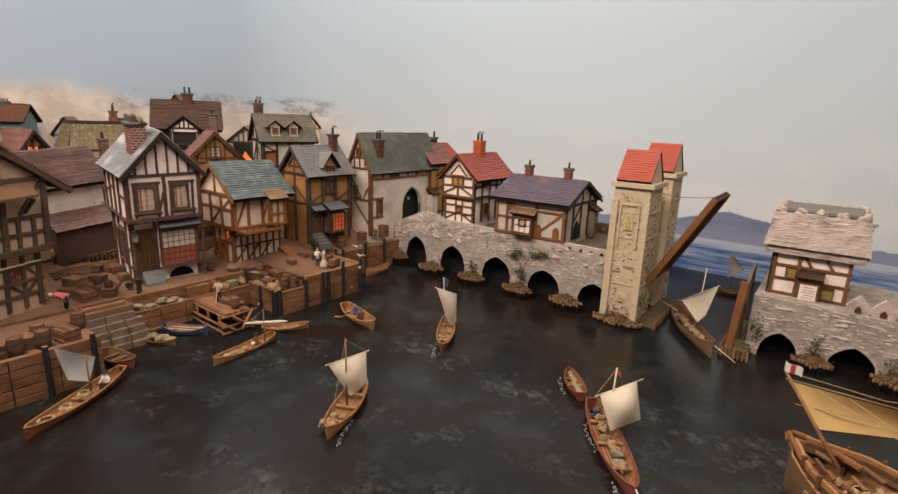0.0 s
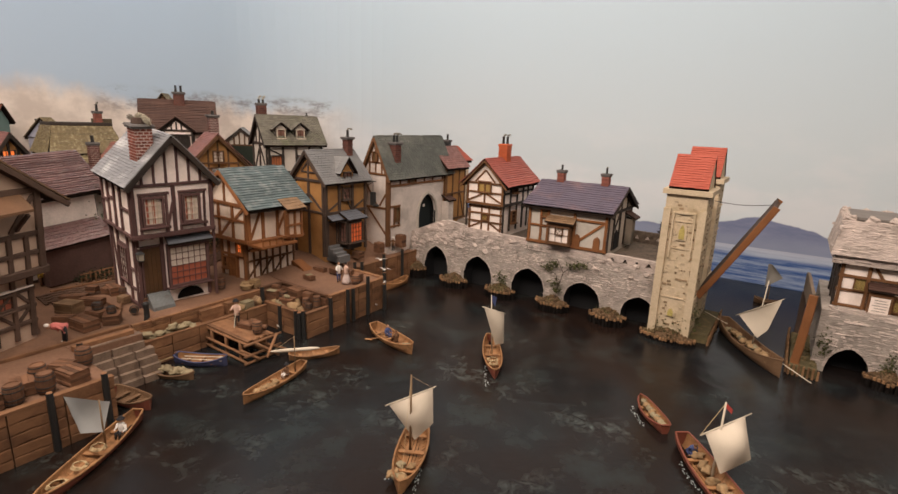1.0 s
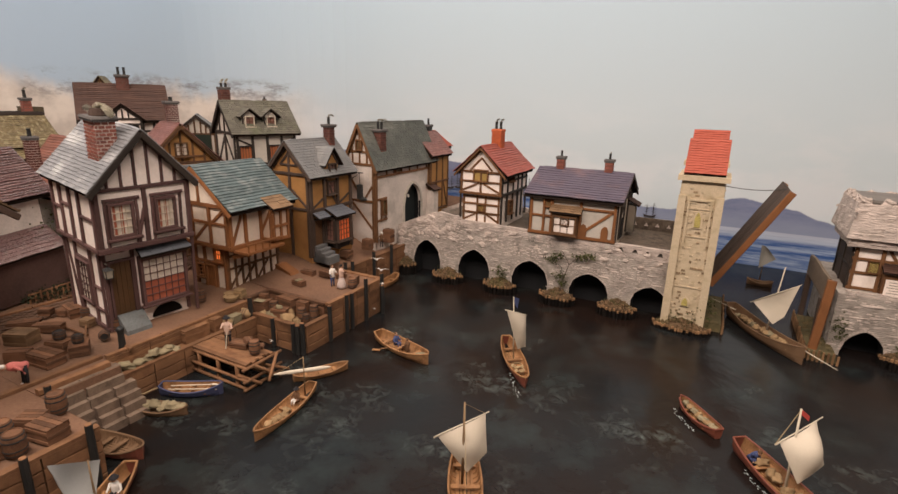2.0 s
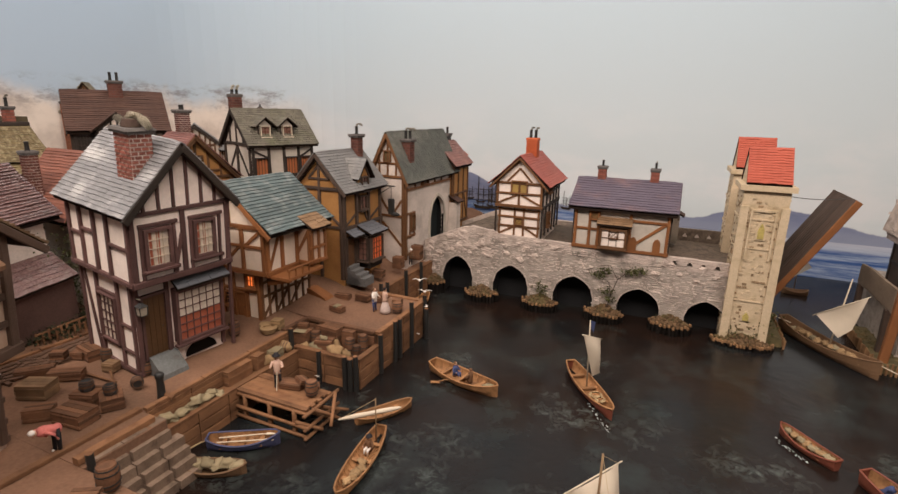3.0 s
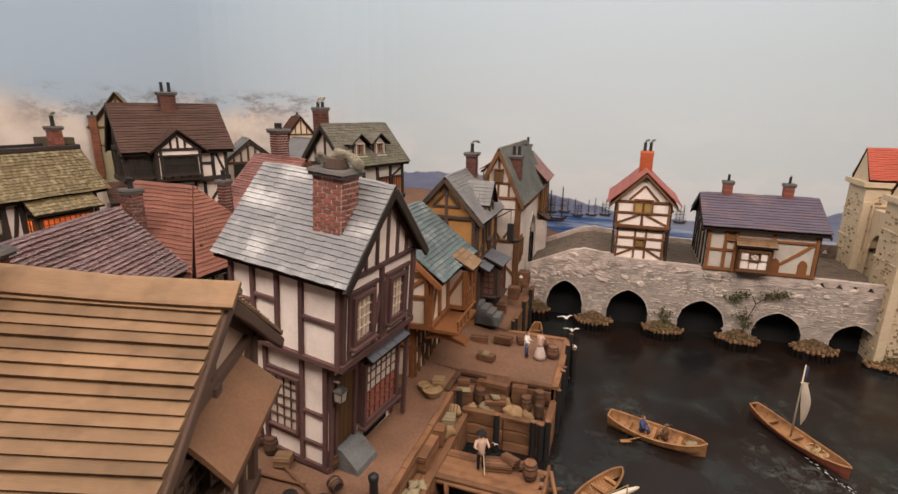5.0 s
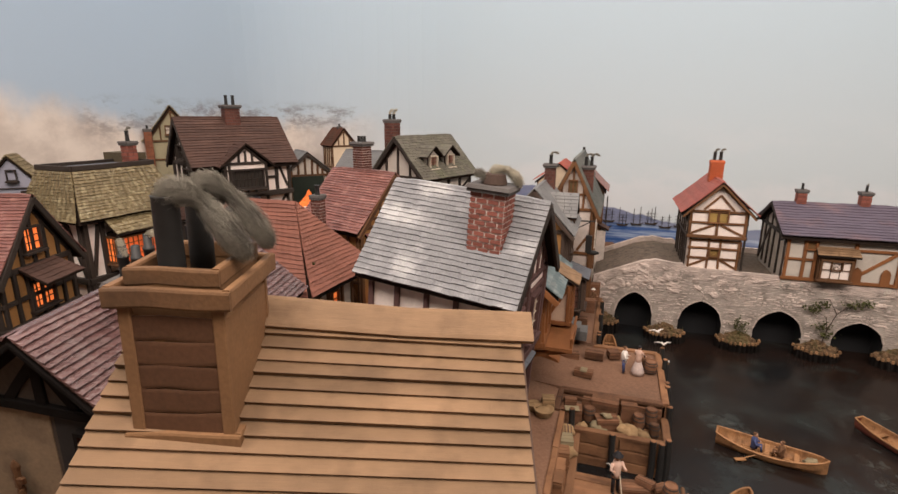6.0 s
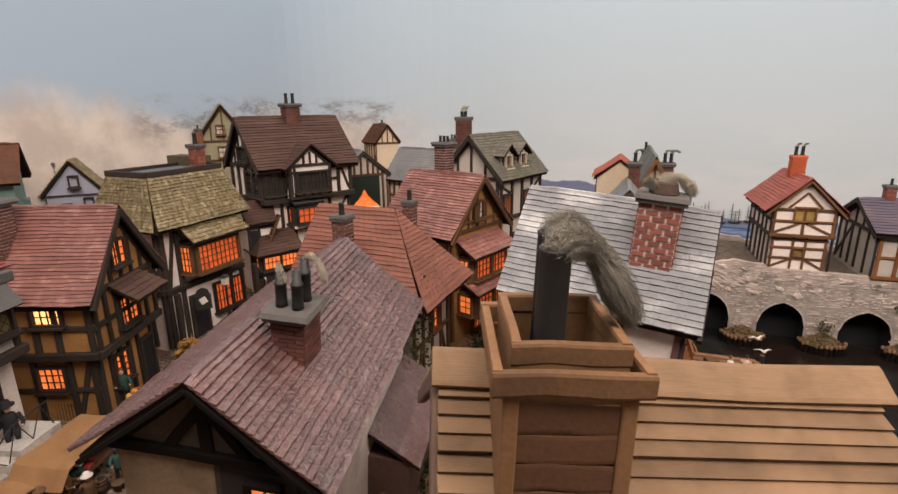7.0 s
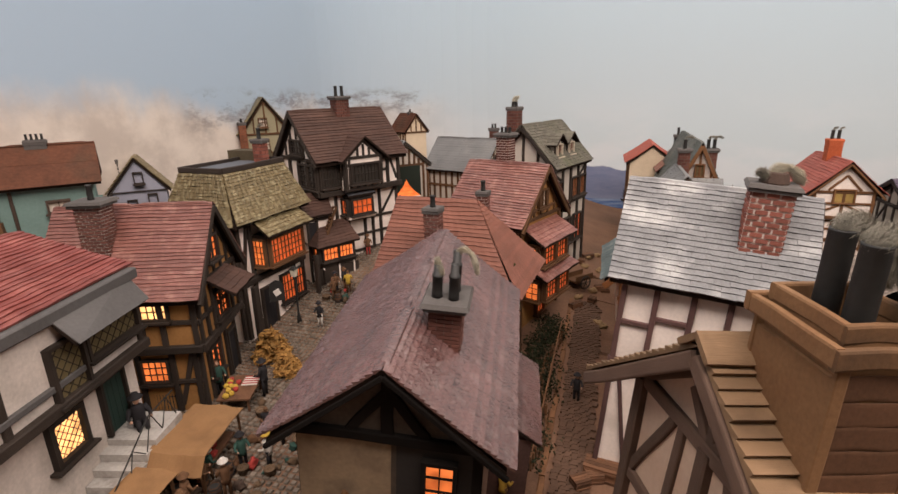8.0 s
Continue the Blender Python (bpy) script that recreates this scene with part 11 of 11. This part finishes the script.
    figure(-1.270, 1.262, 0.100, 0.046, -60, CL_BROWN, CL_BLACK, CL_WHITE, label="small brown figurine near the gatehouse")
    # goods on the near quay
    for u, v, sx, sy, sz, yaw in ((-1.130, 0.300, 0.040, 0.030, 0.022, 10), (-1.150, 0.240, 0.034, 0.030, 0.020, -12), (-1.135, 0.190, 0.044, 0.030, 0.024, 5), (-1.170, 0.300, 0.030, 0.026, 0.020, 30), (-1.14, 0.13, 0.04, 0.03, 0.02, 0)):
        crate(u, v, z - 0.001, sx, sy, sz, yaw)
    for u, v in ((-1.126, 0.262), (-1.165, 0.265), (-1.180, 0.335), (-1.120, 0.220)):
        barrel(u, v, z, 0.013, 0.032, "dark oak barrel near the steps")
    # gulls about the pier
    gull(-1.1335, 1.048, 0.139, -60, 0.034, 0.086)
    gull(-1.1190, 1.048, 0.113, -75, 0.034, 0.104)
    gull(-1.1090, 1.036, 0.0815, 30, 0.017, 0.076, "white gull perched on a mooring post")
    gull(-1.1180, 1.012, 0.020, 80, 0.012, -0.004, "small white gull by the piles")
    gull(-1.2100, 0.757, 0.014, 80, 0.014, -0.004, "small white gull by the hold's boards")
    # plank ramp by the teal house
    g = Geo()
    g.prism([(0, 0), (0.055, 0), (0.050, 0.006), (0.010, 0.022), (0, 0.022)], 0.030)
    thing("plank_ramp", at(-1.372, 0.962, 0.095, 0) @ Matrix.Rotation(radians(90), 4, "X"), "orange-brown planked ramp beside the house", "ramp", me=g.mesh("plank_ramp", TB_ORANGE))


def build_street():
    # cobbles of the market: too many to count
    g = Geo()
    r = random.Random(21)
    v = 0.10
    while v < 1.16:
        u = -2.20 if v > 0.42 else -2.09
        lim = -1.80 if v < 0.62 else -1.98
        while u < lim:
            z = ground_z(u, v) + 0.0006
            w, d = r.uniform(0.006, 0.010), r.uniform(0.006, 0.009)
            g.box((u, v + r.uniform(-0.001, 0.001), z + r.uniform(0, 0.0008)), (w, d, 0.003), taper=0.72)
            u += 0.0098
        v += 0.0098
    thing("cobbles", FRAME, "worn brown-grey cobbles of the market street", "paving", kind="stuff", me=g.mesh("cobbles", COBBLE))

    def gz(u, v):
        return ground_z(u, v) + 0.003

    # stalls under canvas
    for u, v, yaw, hw in ((-2.024, 0.359, 14, 0.034), (-2.006, 0.235, 12, 0.025)):
        st = thing("market_stall", at(u, v, gz(u, v), yaw), "market stall under a tan canvas awning", "market stall", "market stalls")
        g = Geo()
        prof = [(-0.062, 0.040), (-0.056, 0.046), (-0.046, 0.058), (-0.036, 0.060), (-0.018, 0.0590), (0.0, 0.0575), (0.020, 0.0575), (0.040, 0.0565), (0.056, 0.055)]
        nx, ny = 8, len(prof)
        sheet = []
        for lift in (0.0, 0.0011):
            for i in range(nx + 1):
                x = -hw + 2 * hw * i / nx
                for y, zz in prof:
                    sag = -0.004 * math.sin(math.pi * i / nx) * math.sin(math.pi * (y + 0.062) / 0.118) + 0.0022 * noise.noise(Vector((x * 60 + u * 9, y * 45, 0.5)))
                    sheet.append((x + 0.003 * noise.noise(Vector((y * 50, u, 0))), y + 0.003 * noise.noise(Vector((x * 50, v, 3))), zz + sag + lift - 0.006 * (i / nx)))
        m1 = (nx + 1) * ny
        fs = []
        for i in range(nx):
            for j in range(ny - 1):
                q = i * ny + j
                fs += [(q, q + 1, q + ny + 1, q + ny), (m1 + q, m1 + q + ny, m1 + q + ny + 1, m1 + q + 1)]
        rim = [j for j in range(ny)] + [i * ny + ny - 1 for i in range(1, nx + 1)] + [nx * ny + j for j in range(ny - 2, -1, -1)] + [i * ny for i in range(nx - 1, 0, -1)]
        fs += [(p, q, m1 + q, m1 + p) for p, q in zip(rim, rim[1:] + rim[:1])]
        g.add(sheet, fs)
        part("awning", g.mesh("awning", CANVAS), st)
        for x, y in ((0.006 - hw, -0.048), (hw - 0.006, -0.048), (hw - 0.005, 0.048), (0.005 - hw, 0.048)):
            bar(st, (x, y, -0.004), (x, y, 0.049), 0.003, 0.003, TB_BROWN, (1, 0, 0), "pole")
        g = Geo()
        g.box((0, 0, 0.022), (hw * 1.5, 0.080, 0.003))
        part("counter", g.mesh("counter", WOOD_CRATE), st)
        for k in range(7):
            g = Geo()
            g.lump((0, 0, 0), (0.006, 0.006, 0.004), rough=0.2, n=7, seed=k)
            part("goods", g.mesh("goods", (CL_RED, CL_GREEN, CL_YELLOW, SACK)[k % 4]), st, Matrix.Translation((rnd.uniform(-0.028, 0.028), rnd.uniform(-0.034, 0.034), 0.027)))
    st = thing("fruit_table", at(-2.075, 0.500, gz(-2.075, 0.5), 20), "low table heaped with yellow and red fruit under a striped cloth", "table")
    g = Geo()
    g.box((0, 0, 0.022), (0.050, 0.070, 0.003))
    for x in (-0.02, 0.02):
        for y in (-0.03, 0.03):
            g.box((x, y, 0.01), (0.003, 0.003, 0.022))
    part("table_top", g.mesh("table_top", WOOD_CRATE), st)
    for k in range(8):
        g = Geo()
        g.box((0, 0, 0), (0.024, 0.0032, 0.0014))
        part("cloth_stripe", g.mesh("cloth_stripe", CL_RED if k % 2 else CL_WHITE), st, Matrix.Translation((0.012, 0.004 + k * 0.0034, 0.0245)))
    for k in range(14):
        g = Geo()
        g.lump((0, 0, 0), (0.0045, 0.0045, 0.004), rough=0.1, n=7, seed=k)
        part("fruit", g.mesh("fruit", CL_YELLOW if k % 3 else CL_RED), st, Matrix.Translation((rnd.uniform(-0.022, 0.0), rnd.uniform(-0.032, 0.02), 0.027)))
    # straw heaps
    for u, v, s in ((-2.112, 0.632, 1.05), (-2.052, 0.592, 0.7)):
        g = Geo()
        r2 = random.Random(int(v * 1000))
        for k in range(420):
            a, q = r2.uniform(0, 6.28), r2.random() ** 0.6
            h = 0.050 * s * (1 - q * q) * r2.uniform(0.5, 1.1)
            c = Vector((0.034 * s * q * math.cos(a), 0.034 * s * q * math.sin(a), h))
            d = Vector((r2.gauss(0, 1), r2.gauss(0, 1), r2.gauss(0.1, 0.6))).normalized() * r2.uniform(0.004, 0.008)
            e = Vector((r2.gauss(0, 1), r2.gauss(0, 1), r2.gauss(0, 0.6))).normalized() * r2.uniform(0.003, 0.006)
            g.add([c - d, c + e, c + d, c - e, c + d * 0.2 + Vector((0, 0, 0.003))], [(0, 1, 4), (1, 2, 4), (2, 3, 4), (3, 0, 4), (3, 2, 1, 0)])
        g.lump((0, 0, 0.004 * s), (0.022 * s, 0.022 * s, 0.014 * s), rough=0.35, n=10, seed=3)
        thing("straw_heap", at(u, v, gz(u, v)), "loose heap of golden straw on the cobbles", "straw", "straw heaps", "stuff", me=g.mesh("straw_heap", STRAW))
    # street lamp
    lp = thing("street_lamp", at(-2.135, 0.758, ground_z(-2.135, 0.758)), "black iron street lamp with a pale square lantern", "street lamp")
    g = Geo()
    g.lathe([(0.006, 0), (0.004, 0.012), (0.0022, 0.02), (0.0020, 0.095), (0.004, 0.098), (0.002, 0.100)], 10)
    part("pole", g.mesh("pole", IRON, True), lp)
    g = Geo()
    g.box((0, 0, 0.109), (0.009, 0.009, 0.015), taper=1.3)
    part("lantern", g.mesh("lantern", mat("lamp_glass", (0.6, 0.55, 0.45), 0.3, 0.1)), lp)
    g = Geo()
    g.box((0, 0, 0.120), (0.015, 0.015, 0.006), taper=0.2)
    part("lamp_cap", g.mesh("lamp_cap", IRON), lp)
    for u, v, yaw, c1, c2, hat, lab in ((-2.120, 0.505, -40, CL_GREEN, CL_BLACK, None, "dark green figurine at the fruit table"), (-2.050, 0.525, 190, CL_BLACK, CL_BLACK, CL_BLACK, "black-coated figurine at the fruit table"),
                                        (-2.082, 0.752, -80, CL_BLACK, CL_WHITE, CL_BLACK, "black and white figurine walking on the cobbles"), (-2.104, 0.862, -60, CL_BROWN, CL_BLACK, CL_BLACK, "brown figurine among the street sellers"),
                                        (-2.078, 0.872, 120, CL_YELLOW, CL_BROWN, None, "yellow-coated figurine among the street sellers"), (-2.092, 0.880, 20, CL_BLACK, CL_BROWN, CL_BROWN, "dark figurine among the street sellers"), (-2.098, 0.842, 160, CL_BROWN, CL_BROWN, None, "crouching brown figurine among the street sellers"), (-1.642, 0.427, 60, CL_YELLOW, CL_BROWN, None, "yellow figurine beside the dark timbered house"), (-2.105, 1.035, -60, CL_BROWN, CL_RED, CL_BROWN, "small dark figurine by the inn"),
                                        (-1.975, 0.430, 100, CL_BLACK, CL_BROWN, None, "dark figurine behind the stalls"), (-2.000, 0.345, 60, CL_GREEN, CL_BROWN, CL_WHITE, "green-coated figurine under the awning"),
                                        (-1.570, 0.690, -90, CL_BLACK, CL_BLACK, CL_BLACK, "black figurine in the side street"),
                                        (-1.958, 0.325, 150, CL_BROWN, CL_BROWN, CL_WHITE, "brown figurine with a pale cap by the stalls"), (-1.952, 0.428, 30, CL_BLACK, CL_BLACK, None, "dark figurine with a basket by the stalls"),
                                        (-1.985, 0.292, 80, CL_BROWN, CL_BLACK, CL_BROWN, "stooping brown figurine by the stalls"), (-1.940, 0.382, 200, CL_WHITE, CL_BLACK, CL_YELLOW, "white and black figurine with a yellow cap"),
                                        (-1.972, 0.372, -30, CL_GREEN, CL_BLACK, CL_BLACK, "dark green figurine bent over the market goods"), (-1.990, 0.322, 40, CL_BROWN, CL_BROWN, None, "bareheaded brown figurine among the market goods"), (-1.968, 0.270, 110, CL_BROWN, CL_BLACK, CL_BROWN, "brown-hatted figurine among the market goods")):
        figure(u, v, gz(u, v) - 0.002, 0.062 if "fruit table" in lab else 0.042 if "awning" in lab else 0.052, yaw, c1, c2, hat, label=lab)
    figure(-2.088, 0.336, 0.206, 0.072, -30, CL_BLACK, CL_BLACK, CL_BLACK, label="black-suited figurine seated on the stair landing", seat=True)
    # goods lying about the market
    for k in range(84):
        u, v = -1.980 + rnd.uniform(-0.06, 0.07), 0.22 + rnd.uniform(0, 0.30)
        if k > 72:
            u, v = -2.09 + rnd.uniform(-0.03, 0.03), 0.86 + rnd.uniform(-0.03, 0.03)
        if k % 9 == 0:
            barrel(u, v, gz(u, v) - 0.002, 0.008, 0.018, "small keg among the market goods")
        elif k % 3 == 0:
            basket(u, v, gz(u, v) - 0.002, rnd.uniform(0.006, 0.010), 0.010, "small dark wicker basket among the market goods", GOODS_DK)
        else:
            sk = sack_thing(u, v, gz(u, v) - 0.002, rnd.uniform(0.004, 0.0085), k % 2 == 0, rnd.uniform(0, 180), "small dark sack among the market goods", 200 + k, 0.8)
            sk.data.materials[0] = (GOODS_DK, GOODS_DK, CL_BROWN, CL_RED, TB_SOOT, GOODS_DK, CL_GREEN)[k % 7]
    # railings before the timbered house
    rl = thing("railing", FRAME, "black iron railing before the timbered house", "railing")
    for k in range(11):
        u, v = -2.192 + 0.0044 * k, 0.441 + 0.0015 * k
        bar(rl, (u, v, gz(u, v) - 0.004), (u, v, gz(u, v) + 0.026), 0.0014, 0.0014, IRON, (1, 0, 0), "upright")
    bar(rl, (-2.194, 0.441, gz(-2.2, 0.45) + 0.022), (-2.146, 0.457, gz(-2.15, 0.46) + 0.022), 0.0014, 0.0014, IRON, (0, 0, 1), "top_rail")
    # the side street: fence, cart, stones
    fc = thing("fence", FRAME, "low weathered paling fence along the garden", "fence")
    for k in range(40):
        v = 0.50 + 0.0095 * k
        u = -1.618 + 0.012 * math.sin(k * 0.2)
        h = rnd.uniform(0.020, 0.032)
        bar(fc, (u, v, ground_z(u, v) - 0.004), (u + rnd.uniform(-0.003, 0.003), v, ground_z(u, v) + h), 0.0035, 0.002, WOOD_QUAY, (1, 0, 0), "paling")
    for q in (0.010, 0.020):
        bar(fc, (-1.619, 0.50, ground_z(-1.62, 0.5) + q), (-1.612, 0.88, ground_z(-1.62, 0.88) + q), 0.003, 0.002, WOOD_QUAY, (1, 0, 0), "rail")
    ct = thing("cart", at(-1.590, 1.080, gz(-1.59, 1.08), 50), "dark wooden handcart with spoked wheels", "cart")
    g = Geo()
    g.box((0, 0, 0.020), (0.055, 0.032, 0.003))
    for s in (-1, 1):
        g.box((0, s * 0.016, 0.027), (0.055, 0.002, 0.012))
    part("cart_bed", g.mesh("cart_bed", TB_BROWN), ct)
    for s in (-1, 1):
        g = Geo()
        ring = [(0.015 * math.cos(a), s * 0.020, 0.015 + 0.015 * math.sin(a)) for a in (2 * math.pi * k / 16 for k in range(17))]
        g.tube(ring, 0.0016, 5, caps=False)
        for k in range(6):
            a = 2 * math.pi * k / 6
            g.tube([(0, s * 0.020, 0.015), (0.015 * math.cos(a), s * 0.020, 0.015 + 0.015 * math.sin(a))], 0.0009, 4)
        part("wheel", g.mesh("wheel", TB_BLACK), ct)
        bar(ct, (0.025, s * 0.010, 0.020), (0.070, s * 0.012, 0.006), 0.003, 0.003, TB_BROWN, (0, 0, 1), "shaft")
    for k in range(16):
        u, v = -1.565 + rnd.uniform(-0.035, 0.05), 0.93 + rnd.uniform(0, 0.42)
        if k % 2:
            crate(u, v, gz(u, v) - 0.003, rnd.uniform(0.018, 0.034), rnd.uniform(0.014, 0.022), rnd.uniform(0.008, 0.014), rnd.uniform(0, 90), "dusty brown crate in the side street", group="crates in the side street")
        else:
            sack_thing(u, v, gz(u, v) - 0.003, 0.010, False, rnd.uniform(0, 180), "dusty sack in the side street", 240 + k)
    pe = thing("path_edge", FRAME, "worn timber edging along the lane's brick path", "edging", kind="structure")
    for k in range(9):
        v = 0.43 + 0.065 * k
        bar(pe, (-1.603, v, ground_z(-1.603, v) + 0.001), (-1.602, v + 0.063, ground_z(-1.602, v + 0.063) + 0.001), 0.008, 0.006, WOOD_QUAY, (0, 0, 1), "edge_beam")
    g = Geo()
    r3 = random.Random(33)
    v = 0.40
    while v < 1.02:
        u = -1.594 + r3.uniform(0, 0.005)
        while u < -1.545:
            ln = r3.uniform(0.009, 0.013)
            g.box((u + ln / 2, v, ground_z(u, v) + 0.0025 + r3.uniform(0, 0.0006)), (ln - 0.0004, 0.0062, 0.003), taper=0.97)
            u += ln
        v += 0.0064
    thing("brick_path", FRAME, "dusty reddish brick path down the lane", "paving", kind="stuff", me=g.mesh("brick_path", mat("path_brick", (0.100, 0.056, 0.036), 0.85, 0.4, isl=0.25, fine=320)))
    crate(-1.553, 0.497, ground_z(-1.553, 0.497) + 0.004, 0.022, 0.018, 0.012, 35, "pale brown box on the path")
    crate(-1.536, 0.520, ground_z(-1.536, 0.52), 0.022, 0.018, 0.012, 20, "small brown box in the side street")


def ivy_patch(label, spots, n, spread, size, seed, material=None):
    """A creeper or grass: many small leaves about the spots."""
    g = Geo()
    r = random.Random(seed)
    for c in spots:
        for _ in range(n):
            p = Vector(c) + Vector((r.gauss(0, spread[0]), r.gauss(0, spread[1]), r.gauss(0, spread[2])))
            d = Vector((r.gauss(0, 1), r.gauss(0, 1), r.gauss(0.4, 0.7))).normalized()
            a = d.orthogonal().normalized()
            b = d.cross(a)
            s = size * r.uniform(0.6, 1.3)
            g.add([p, p + a * s * 0.6 + b * s * 0.4, p + b * s * 1.3, p - a * s * 0.6 + b * s * 0.4, p + d * s * 0.25 + b * s * 0.5],
                  [(0, 1, 4), (1, 2, 4), (2, 3, 4), (3, 0, 4), (3, 2, 1, 0)])
    return thing("creeper", FRAME, label, "plant", kind="stuff", me=g.mesh("creeper", material or IVY))


def build_plants():
    # creepers on the bridge, by its piers and the towers
    stem = thing("bare_creeper", FRAME, "dark twisted creeper climbing the bridge wall", "plant")
    for pts in (((-0.735, 1.352, 0.030), (-0.728, 1.352, 0.070), (-0.735, 1.350, 0.105), (-0.770, 1.350, 0.125)), ((-0.728, 1.352, 0.070), (-0.715, 1.350, 0.115), (-0.690, 1.349, 0.140), (-0.655, 1.350, 0.145)),
                ((-0.715, 1.350, 0.115), (-0.735, 1.350, 0.150), (-0.760, 1.350, 0.148))):
        g = Geo()
        g.tube(pts, [0.0013, 0.0011, 0.0009, 0.0005], 6)
        part("branch", g.mesh("branch", TB_SOOT), stem)
    ivy_patch("sparse green creeper on the bridge wall", [(-0.665, 1.350, 0.146), (-0.690, 1.350, 0.138), (-0.745, 1.350, 0.135), (-0.735, 1.350, 0.080), (-0.765, 1.350, 0.124), (-0.728, 1.350, 0.060)], 60, (0.009, 0.0018, 0.0045), 0.0046, 1)
    ivy_patch("green creeper between the arches", [(-0.912, 1.352, 0.045), (-0.920, 1.352, 0.066), (-0.905, 1.352, 0.055)], 50, (0.006, 0.002, 0.009), 0.0036, 2)
    ivy_patch("green creeper on the tower's foot", [(-0.376, 1.336, 0.050), (-0.372, 1.345, 0.085), (-0.372, 1.375, 0.060), (-0.44, 1.334, 0.020), (-0.40, 1.332, 0.018)], 80, (0.010, 0.003, 0.016), 0.0036, 3)
    ivy_patch("green creeper on the far bank wall", [(-0.100, 1.366, 0.050), (-0.105, 1.366, 0.075), (0.012, 1.364, 0.040), (0.150, 1.364, 0.050), (0.020, 1.364, 0.060)], 60, (0.008, 0.002, 0.010), 0.0036, 4)
    # the overgrown strip beside the side street
    spots = [(-1.640 + 0.01 * math.sin(k), 0.50 + 0.026 * k, ground_z(-1.64, 0.5 + 0.026 * k) + 0.010) for k in range(16)]
    ivy_patch("rank weeds along the garden fence", spots, 320, (0.016, 0.014, 0.006), 0.0036, 5, mat("weeds_dark", (0.030, 0.032, 0.014), 0.9, 0.5, isl=0.8))
    ivy_patch("ivy climbing the white house end", [(-1.668, 0.585, 0.20), (-1.672, 0.60, 0.24), (-1.665, 0.62, 0.16), (-1.672, 0.64, 0.27), (-1.66, 0.60, 0.18)], 110, (0.006, 0.022, 0.024), 0.0044, 6)


build_quay()
build_street()
build_plants()
